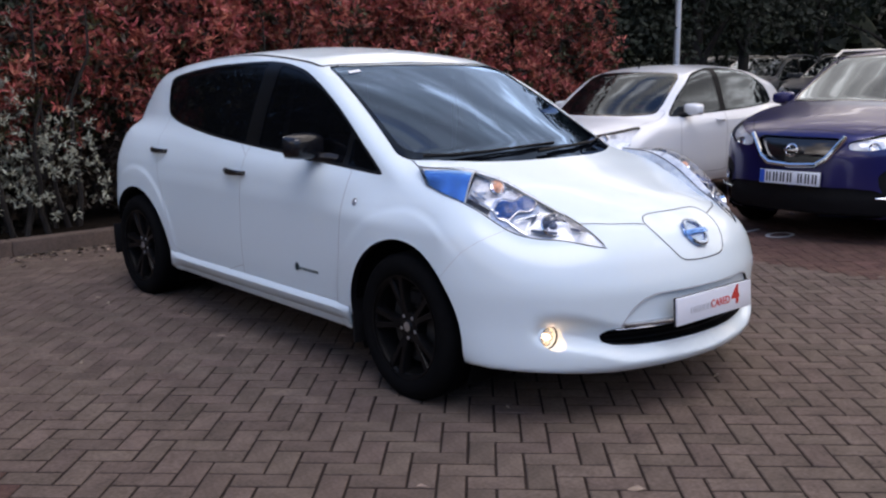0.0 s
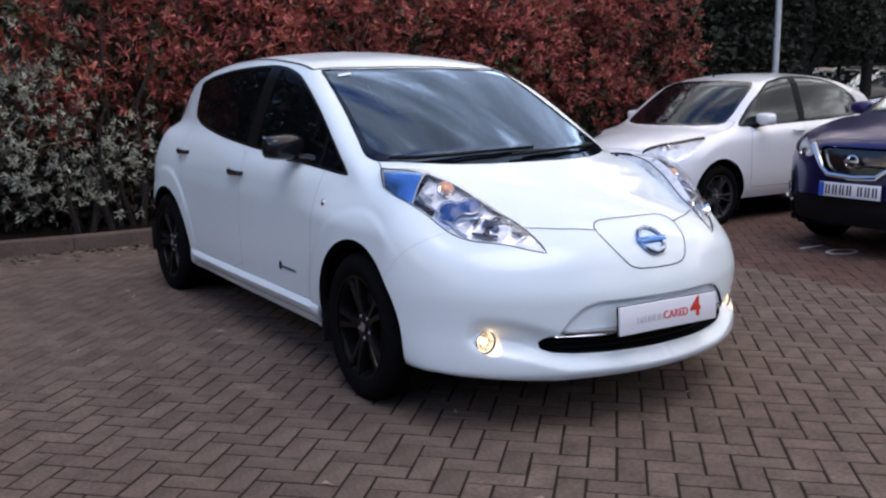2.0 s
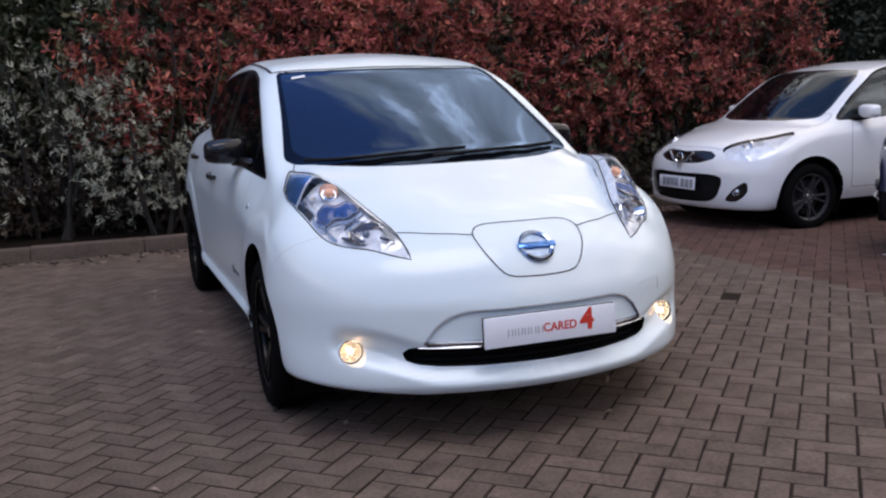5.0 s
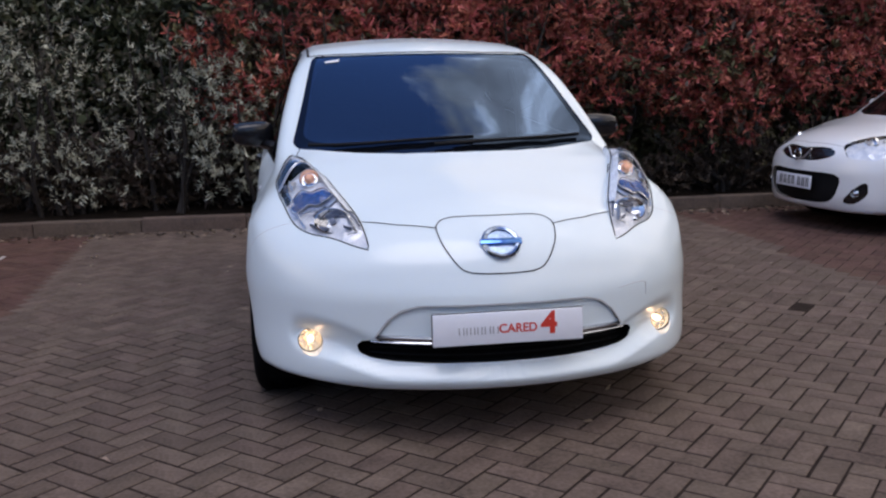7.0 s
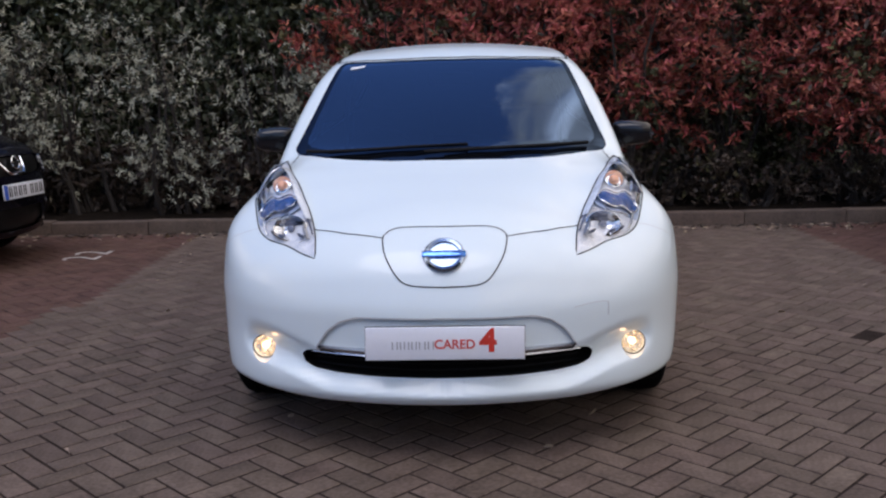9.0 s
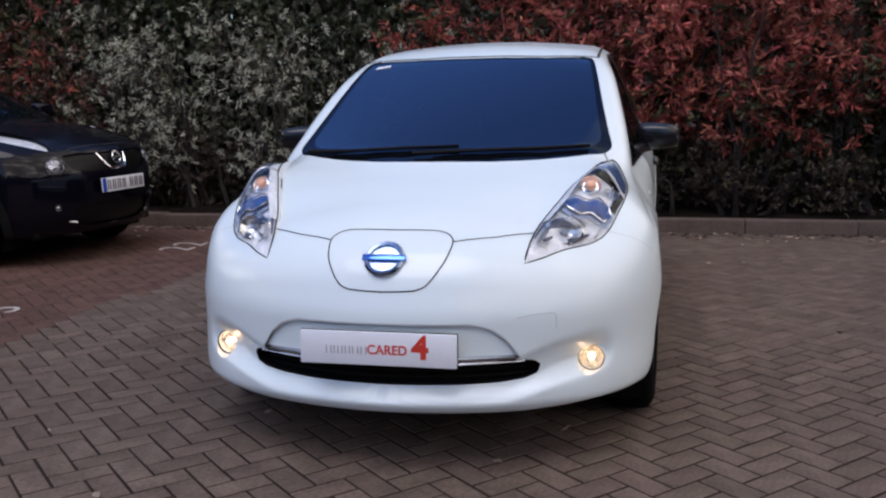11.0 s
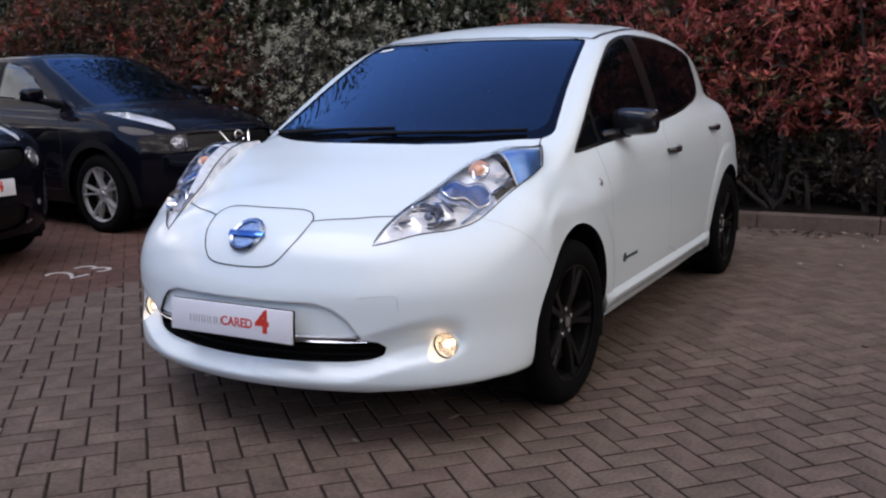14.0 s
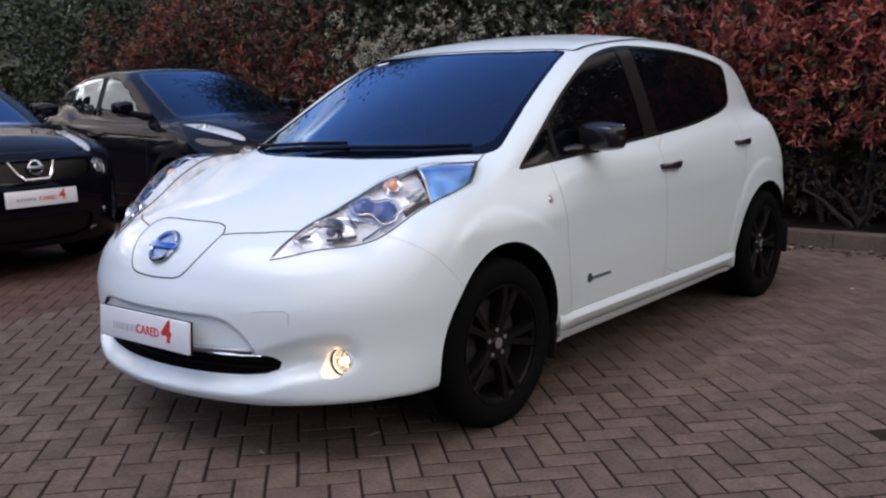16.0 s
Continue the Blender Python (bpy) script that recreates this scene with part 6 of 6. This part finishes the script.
        for n in ("arch_band", "arch_band_rear"):
            S.emit([n], "arch_band", arch_trim, car, joined=False, push=0.008)
    for n, axes, poly, mt, push in details.get("regions", ()):
        S.emit([n], n, mt, car, joined=n != "fog_panel", push=push)
    if lamp is not None:
        S.emit(["lamp"], "lamp_bowl", REFLECTOR, car, joined=False, push=-0.03)
        for s, c in zip((1, -1), S.emit(["lamp"], "lamp_cover", CLEAR_LENS, car, joined=False, push=0.003)):
            c.visible_shadow = False
            lx, ly, rad = lamp[2]
            p, n = S.at(xy, (lx, ly), lambda V, N: V[:, 2] > 0.55)
            p = Vector((s * p.x, p.y, p.z)) - Vector((s * n.x, n.y, n.z)) * 0.028
            bm = bmesh.new()
            lathe(bm, [(0.0, 0.016), (rad * 0.5, 0.012), (rad * 0.62, 0.0), (rad, 0.012), (rad * 1.1, -0.01)], 24, Matrix.Translation(p) @ Vector((s * 0.3, -1, 0.25)).to_track_quat("Z", "Y").to_matrix().to_4x4())
            part("lamp_lens", bm, CHROME, c)
            bm = bmesh.new()
            lathe(bm, [(0.0, 0.014), (rad * 0.4, 0.010), (rad * 0.55, -0.01)], 20, Matrix.Translation(p + Vector((s * rad * 1.1, rad * 1.5, 0.02))) @ Vector((s * 0.5, -1, 0.3)).to_track_quat("Z", "Y").to_matrix().to_4x4())
            part("lamp_lens", bm, SATIN, c)
    gap = bpy.data.materials["panel_gap_shadow"] if paint in (NAVY, BLACK_PAINT) else bpy.data.materials["fine_panel_gap"]
    S.seams([(["bonnet"], ["body"]), (["front_door"], ["body", "rear_door"]), (["rear_door"], ["body"])], gap, car, 0.003, 0.001)
    keep = S.L.copy()
    ctr = S.V[S.T].mean(1)
    S.L[np.isin(S.L, ["body", "window_surround", "bonnet"]) & (ctr[:, 2] > 0.95) & (ctr[:, 1] > by0)] = "lining"
    S.emit(["lining"], "headlining", CABIN, car, push=-0.025)
    S.L = keep
    for s in (1, -1):
        for y in C["axles"]:
            wheel(car, s * (float(C["plan"](y)) - 0.105), y, r, 0.205, s, rim_mat, style)
        for door, y, z in (("front_door", pillar - 0.12, 0.90), ("rear_door", f1 - 0.02, 0.95)):
            p, n = S.at(yz, (y, z), outer)
            pull_handle(doors[door, s], Vector((s * p.x, p.y, p.z)), Vector((s * n.x, n.y, n.z)), 0.17, paint if details.get("painted_handles", True) else CHROME)
        mx, my, mz = details["mirror"]
        door_mirror(car, pose(s * mx, my, mz, 0, 0, -s * 6), s, details.get("mirror_paint", paint), TRIM)
    for y in C["axles"]:
        arch_liner(car, C, y, r + 0.065, r + 0.065, r)
    bm = bmesh.new()
    box(bm, (C["plan"](0.0) * 1.6, C["span"][1] - C["span"][0] - 0.5, 0.06), (0, 0, 0.25), bevel=0.02)
    part("underbody", bm, DARK, car)
    bm = bmesh.new()
    box(bm, (1.2, 1.6, 0.6), (0, 0.45, 0.75), bevel=0.08, seg=3)
    part("seats", bm, CABIN, car)
    bm = bmesh.new()
    box(bm, (1.25, 0.35, 0.4), (0, by0 + 0.35, C["cowl"] - 0.17), bevel=0.06, seg=3)
    part("dashboard", bm, CABIN, car)
    for x in (-0.35, 0.35):
        bm = bmesh.new()
        box(bm, (0.26, 0.1, 0.2), (x, 0.35, 1.2), bevel=0.04, seg=3)
        part("headrest", bm, CABIN, car)
    pl, face = number_plate(car, pose(0, *details["plate"], -3, 0, 0))
    if details.get("dealer"):
        bars(pl, face, [(-0.175 + 0.024 * k, -0.006, 0.015, 0.020) for k in range(6)], PLATE_GREY)
        text_mesh("lettering", "CARED", 0.040, face @ Matrix.Translation((0.040, -0.006, 0)), PLATE_RED, pl, bold=0.0008)
        text_mesh("lettering", "4", 0.092, face @ Matrix.Translation((0.148, 0.008, 0)), PLATE_RED, pl, bold=0.0035)
    else:
        registration_bars(pl, face, details.get("band", True))
    for nm, mt, pts, rad in details.get("bars", ()):
        bm = bmesh.new()
        tube(bm, pts, rad, 8)
        part(nm, bm, mt, car)
    for nm, mt, size, at, rot in details.get("blocks", ()):
        bm = bmesh.new()
        box(bm, size, at, rot, min(size) * 0.25, 2)
        part(nm, bm, mt, car)
    by, bz = details["badge"]
    bm = bmesh.new()
    lathe(bm, [(0.050, -0.004), (0.054, 0.006), (0.046, 0.010), (0.040, 0.002)], 28, pose(0, by, bz, 78, 0, 0))
    part("badge_ring", bm, CHROME, car)
    bm = bmesh.new()
    box(bm, (0.125, 0.012, 0.024), (0, by - 0.006, bz), bevel=0.004)
    part("badge_bar", bm, CHROME, car)
    for s in (1, -1):
        for fx, fz, rad, mt in details.get("rounds", ()):
            p, n = S.at(xz, (fx, fz), lambda V, N: V[:, 1] < C["span"][0] + 0.7)
            q = Matrix.Translation((s * p.x, p.y, p.z)) @ Vector((s * (n.x * 0.6 + 0.15), n.y, n.z * 0.5)).to_track_quat("Z", "Y").to_matrix().to_4x4()
            rl = empty("round_lamp", None, car)
            bm = bmesh.new()
            lathe(bm, [(rad * 1.12, -0.01), (rad * 1.1, 0.008), (rad, 0.010), (rad * 0.97, 0.0)], 32, q)
            part("lamp_ring", bm, BLACK_GLOSS, rl)
            bm = bmesh.new()
            lathe(bm, [(rad * 0.98, 0.004), (rad * 0.8, -0.006), (rad * 0.55, 0.004), (rad * 0.3, 0.010), (0.0, 0.012)], 32, q)
            part("lamp_bowl", bm, mt, rl)
            bm = bmesh.new()
            lathe(bm, [(rad * 0.99, 0.008), (rad * 0.6, 0.018), (0.0, 0.022)], 28, q)
            part("lamp_cover", bm, CLEAR_LENS, rl).visible_shadow = False
    return car


SIDE_GLASS = glass_mat("car_side_glass", (0.30, 0.32, 0.34), 0.35, ior_gloss=1.1, gloss=(0.78, 0.90, 1.0))
PALE_GLASS = glass_mat("bright_reflecting_glass", (0.45, 0.48, 0.5), 0.35, ior_gloss=2.2, gloss=(0.80, 0.91, 1.0))
ALLOY_STYLE = dict(spokes=5, width=0.020, rim=0.68, twin=(-0.19, 0.19), phase=0.2)
xz_, xy_ = [0, 2], [0, 1]


def white_small_hatchback():
    C = car_table(-1.91, 1.90, 0.832, 0.19,
                  hood=((-1.95, 0.70), (-1.7, 0.80), (-1.4, 0.88), (-1.0, 0.95), (-0.6, 0.96), (1.0, 1.02), (1.9, 1.0)),
                  nose=((0.15, -1.83), (0.22, -1.88), (0.35, -1.91), (0.5, -1.91), (0.65, -1.87), (0.76, -1.78), (0.86, -1.55), (0.95, -1.1)),
                  roof=((-0.7, 1.33), (-0.3, 1.41), (0.1, 1.47), (0.5, 1.48), (1.0, 1.435), (1.5, 1.33)),
                  screen=((-1.4, 0.78), (-1.10, 0.94), (-0.7, 1.20), (-0.36, 1.41), (-0.1, 1.55)),
                  hatch=((0.9, 1.93), (1.1, 1.84), (1.3, 1.66), (1.42, 1.45)),
                  house=((-1.1, 0.72), (-0.7, 0.765), (0.2, 0.775), (0.9, 0.75), (1.4, 0.69), (1.9, 0.58)), axles=(-1.12, 1.33), cowl=0.90, nose_bow=(0.30, 0.9))
    windows = [(-0.83, 0.965), (-0.55, 1.19), (-0.25, 1.37), (0.1, 1.435), (0.5, 1.44), (0.95, 1.38), (1.28, 1.22), (1.36, 1.07), (1.3, 1.03), (0.6, 0.99), (-0.2, 0.965), (-0.78, 0.945)]
    lamp = (xy_, [(0.385, -1.745), (0.53, -1.79), (0.70, -1.69), (0.80, -1.52), (0.765, -1.40), (0.725, -1.22), (0.665, -1.21), (0.54, -1.45), (0.42, -1.64)], (0.55, -1.60, 0.06))
    upper = [(-0.1, 0.700), (0.28, 0.72), (0.39, 0.68), (0.38, 0.65), (0.22, 0.605), (-0.1, 0.60)]
    lower = [(-0.1, 0.515), (0.43, 0.52), (0.51, 0.48), (0.45, 0.31), (0.33, 0.265), (-0.1, 0.26)]
    fog = [(0.51, 0.29), (0.62, 0.28), (0.70, 0.36), (0.695, 0.47), (0.63, 0.43)]
    details = dict(regions=(("upper_grille", xz_, rounded(upper, 1), BLACK_GLOSS, -0.012), ("lower_grille", xz_, rounded(lower, 1), TRIM, -0.02), ("fog_panel", xz_, rounded(fog, 1), BLACK_GLOSS, -0.004)),
                   band=False, plate=(-1.935, 0.428), badge=(-1.905, 0.648), mirror=(0.865, -0.52, 1.02), rounds=((0.63, 0.375, 0.035, CHROME),),
                   bars=(("grille_bar", SATIN, [(-0.17, -1.885, 0.70), (-0.09, -1.905, 0.625), (0, -1.91, 0.612), (0.09, -1.905, 0.625), (0.17, -1.885, 0.70)], 0.007),
                         ("aerial", TRIM, [(0, -0.30, 1.43), (0, -0.27, 1.485)], 0.006)),
                   blocks=(("windscreen_sticker", RED_STICK, (0.10, 0.004, 0.06), (0.42, -0.83, 1.045), (-58, 0, 14)),))
    parked_car("small_hatchback_car", "white small hatchback with silver alloys parked nose-out", C, pose(5.47, 2.20, -0.015, 0, 0, -88.5), SOLID_WHITE, SIDE_GLASS, windows,
               ((0.66, -1.12, -0.86), (0.55, -0.37, -0.28)), lamp, (0.298, mat("dark_and_silver_alloy", (0.16, 0.16, 0.17), 0.3, 0.8, vary=0.3, scale=12), ALLOY_STYLE), details, 0.18)


def blue_crossover(place, paint, label):
    C = car_table(-2.19, 2.18, 0.903, 0.21,
                  hood=((-2.25, 0.86), (-2.0, 0.965), (-1.6, 1.05), (-1.15, 1.11), (-0.7, 1.10), (1.0, 1.14), (2.1, 1.1)),
                  nose=((0.15, -2.10), (0.24, -2.15), (0.4, -2.19), (0.7, -2.18), (0.85, -2.14), (0.95, -2.03), (1.05, -1.75)),
                  roof=((-0.9, 1.44), (-0.4, 1.535), (0.1, 1.585), (0.6, 1.585), (1.2, 1.54), (1.8, 1.44)),
                  screen=((-1.5, 0.90), (-1.12, 1.10), (-0.7, 1.34), (-0.36, 1.53), (-0.1, 1.65)),
                  hatch=((0.9, 2.18), (1.15, 2.1), (1.4, 1.85), (1.5, 1.7)),
                  house=((-1.2, 0.78), (-0.7, 0.83), (0.2, 0.84), (1.0, 0.81), (1.6, 0.74), (2.1, 0.64)), axles=(-1.27, 1.376), cowl=1.05)
    windows = [(-0.92, 1.07), (-0.5, 1.34), (-0.2, 1.45), (0.2, 1.505), (0.8, 1.49), (1.3, 1.40), (1.62, 1.24), (1.55, 1.19), (0.6, 1.11), (-0.3, 1.075), (-0.9, 1.055)]
    lamp = (xz_, [(0.40, 0.83), (0.55, 0.875), (0.72, 0.93), (0.86, 0.985), (0.86, 0.87), (0.70, 0.795), (0.55, 0.765), (0.42, 0.77)], (0.58, -2.02, 0.045))
    grille = [(-0.1, 0.86), (0.32, 0.86), (0.36, 0.83), (0.24, 0.67), (0.18, 0.64), (-0.1, 0.635)]
    lower = [(-0.1, 0.47), (0.58, 0.475), (0.70, 0.42), (0.74, 0.30), (0.66, 0.235), (-0.1, 0.225)]
    side = [(0.62, 0.60), (0.78, 0.66), (0.82, 0.50), (0.74, 0.40), (0.64, 0.46)]
    details = dict(regions=(("grille_panel", xz_, grille, BLACK_GLOSS, -0.02), ("lower_grille", xz_, rounded(lower, 1), TRIM, -0.02), ("fog_panel", xz_, rounded(side, 1), TRIM, -0.01)),
                   plate=(-2.212, 0.535), badge=(-2.20, 0.755), mirror=(0.975, -0.62, 1.12), rounds=((0.72, 0.50, 0.04, CHROME),),
                   bars=(("grille_chevron", CHROME, [(-0.40, -2.115, 0.875), (-0.28, -2.17, 0.70), (-0.20, -2.195, 0.645), (0, -2.205, 0.632), (0.20, -2.195, 0.645), (0.28, -2.17, 0.70), (0.40, -2.115, 0.875)], 0.022),
                         ("roof_rail", SATIN, [(0.62, -0.35, 1.50), (0.625, -0.2, 1.565), (0.62, 0.6, 1.585), (0.60, 1.25, 1.54), (0.59, 1.35, 1.49)], 0.014),
                         ("roof_rail", SATIN, [(-0.62, -0.35, 1.50), (-0.625, -0.2, 1.565), (-0.62, 0.6, 1.585), (-0.60, 1.25, 1.54), (-0.59, 1.35, 1.49)], 0.014),
                         ("lower_trim", CHROME, [(0.62, -2.03, 0.40), (0.74, -1.95, 0.405), (0.83, -1.84, 0.42)], 0.009),
                         ("lower_trim", CHROME, [(-0.62, -2.03, 0.40), (-0.74, -1.95, 0.405), (-0.83, -1.84, 0.42)], 0.009)))
    return parked_car("crossover_car", label, C, place, paint, PALE_GLASS, windows, ((0.74, -1.14, -0.90), (0.60, -0.37, -0.28)), lamp,
                      (0.345, ALLOY, ALLOY_STYLE), details, 0.16, arch_trim=TRIM)


DARK_BOWL = mat("smoked_lamp_bowl", (0.55, 0.57, 0.62), 0.2, 0.7, vary=0.35, scale=30, facets=26)


def black_crossover(place, paint, label, dealer):
    C = car_table(-2.07, 2.06, 0.875, 0.22,
                  hood=((-2.15, 0.85), (-1.95, 0.94), (-1.6, 1.03), (-1.1, 1.09), (-0.7, 1.06), (0.8, 1.10), (1.3, 1.2), (2.0, 1.1)),
                  nose=((0.15, -1.94), (0.25, -2.01), (0.4, -2.06), (0.65, -2.07), (0.82, -2.03), (0.93, -1.93), (1.03, -1.7)),
                  roof=((-0.9, 1.46), (-0.3, 1.525), (0.1, 1.565), (0.5, 1.575), (1.1, 1.53), (1.7, 1.40)),
                  screen=((-1.4, 0.90), (-1.05, 1.075), (-0.5, 1.335), (-0.02, 1.53), (0.3, 1.65)),
                  hatch=((0.9, 2.08), (1.1, 2.0), (1.35, 1.72), (1.48, 1.55)),
                  house=((-1.1, 0.76), (-0.6, 0.80), (0.2, 0.80), (0.9, 0.77), (1.5, 0.69), (2.0, 0.6)), axles=(-1.23, 1.30), cowl=1.02)
    windows = [(-0.48, 1.12), (-0.22, 1.29), (0.05, 1.43), (0.3, 1.485), (0.7, 1.49), (1.1, 1.455), (1.34, 1.40), (1.48, 1.27), (1.38, 1.21), (0.6, 1.17), (-0.2, 1.13), (-0.46, 1.10)]
    lamp = (xy_, [(0.52, -1.88), (0.65, -1.70), (0.73, -1.42), (0.76, -1.16), (0.67, -1.08), (0.57, -1.22), (0.50, -1.5), (0.475, -1.77)], (0.63, -1.38, 0.03))
    grille = [(-0.1, 0.855), (0.47, 0.855), (0.48, 0.80), (0.42, 0.72), (-0.1, 0.70)]
    lower = [(-0.1, 0.47), (0.46, 0.47), (0.40, 0.30), (-0.1, 0.29)]
    details = dict(regions=(("upper_grille", xz_, rounded(grille, 1), RIM_BLACK, -0.015), ("lower_grille", xz_, rounded(lower, 1), RIM_BLACK, -0.02)),
                   screen_glass=WINDSCREEN, plate=(-2.098, 0.60), badge=(-2.045, 0.805), mirror=(0.955, -0.50, 1.18), dealer=dealer, rounds=((0.565, 0.765, 0.070, DARK_BOWL), (0.57, 0.45, 0.024, SATIN)),
                   bars=(("grille_chevron", CHROME, [(-0.165, -1.975, 0.852), (-0.12, -2.037, 0.76), (-0.085, -2.056, 0.725), (0.085, -2.056, 0.725), (0.12, -2.037, 0.76), (0.165, -1.975, 0.852)], 0.012),
                         ("skid_trim", SATIN, [(0.42, -1.975, 0.33), (0.55, -1.90, 0.36), (0.66, -1.83, 0.42)], 0.010),
                         ("skid_trim", SATIN, [(-0.42, -1.975, 0.33), (-0.55, -1.90, 0.36), (-0.66, -1.83, 0.42)], 0.010)))
    return parked_car("compact_crossover_car", label, C, place, paint, PALE_GLASS, windows, ((0.64, -1.07, -0.88), (0.53, -0.03, 0.04)), lamp,
                      (0.340, ALLOY, ALLOY_STYLE), details, 0.44, arch_trim=TRIM)


white_small_hatchback()
blue_crossover(pose(6.00, -0.40, 0, 0, 0, -90), NAVY, "deep blue crossover with chrome grille chevron parked nose-out")
black_car = black_crossover(pose(-5.389, 2.003, 0, 0, 0, 84), BLACK_PAINT, "black compact crossover with silver alloys parked nose-out", False)
black_crossover(pose(-5.47, -0.71, 0, 0, 0, 90), BLACK_PAINT, "black compact crossover with a white dealer plate", True)


# ---- beyond the bays: far cars and a lamp post ----
FAR_PAINT = mat("dark_grey_metallic_paint", (0.085, 0.087, 0.095), 0.3, 0.3, vary=0.2, scale=300, coat=0.8)
far_car = blue_crossover(pose(19.5, 11.2, 0, 0, 0, -90), FAR_PAINT, "dark grey crossover with roof rails parked far behind")
far_car.scale = (1.08, 1.08, 1.12)
copy_thing(far_car, pose(19.5, 9.0, 0, 0, 0, -90))
copy_thing(far_car, pose(19.3, 6.6, 0, 0, 0, -90))
copy_thing(black_car, pose(-11.3, 2.35, 0, 0, 0, 90))


def lamp_post():
    post = empty("lamp_post", pose(9.18, 4.54, 0))
    tagged(post, "slim galvanised steel lamp post behind the white hatchback", "lamp post")
    bm = bmesh.new()
    lathe(bm, [(0.0, 0.0), (0.085, 0.0), (0.085, 0.9), (0.050, 1.0), (0.044, 5.0), (0.0, 5.0)], 20)
    part("pole", bm, GALV, post)
    bm = bmesh.new()
    box(bm, (0.22, 0.6, 0.12), (0, -0.25, 5.03), bevel=0.03)
    part("lantern", bm, GALV, post)
    bm = bmesh.new()
    box(bm, (0.09, 0.004, 0.35), (0, -0.087, 0.6), bevel=0.001)
    part("access_door", bm, GALV, post)


lamp_post()


block_paving()
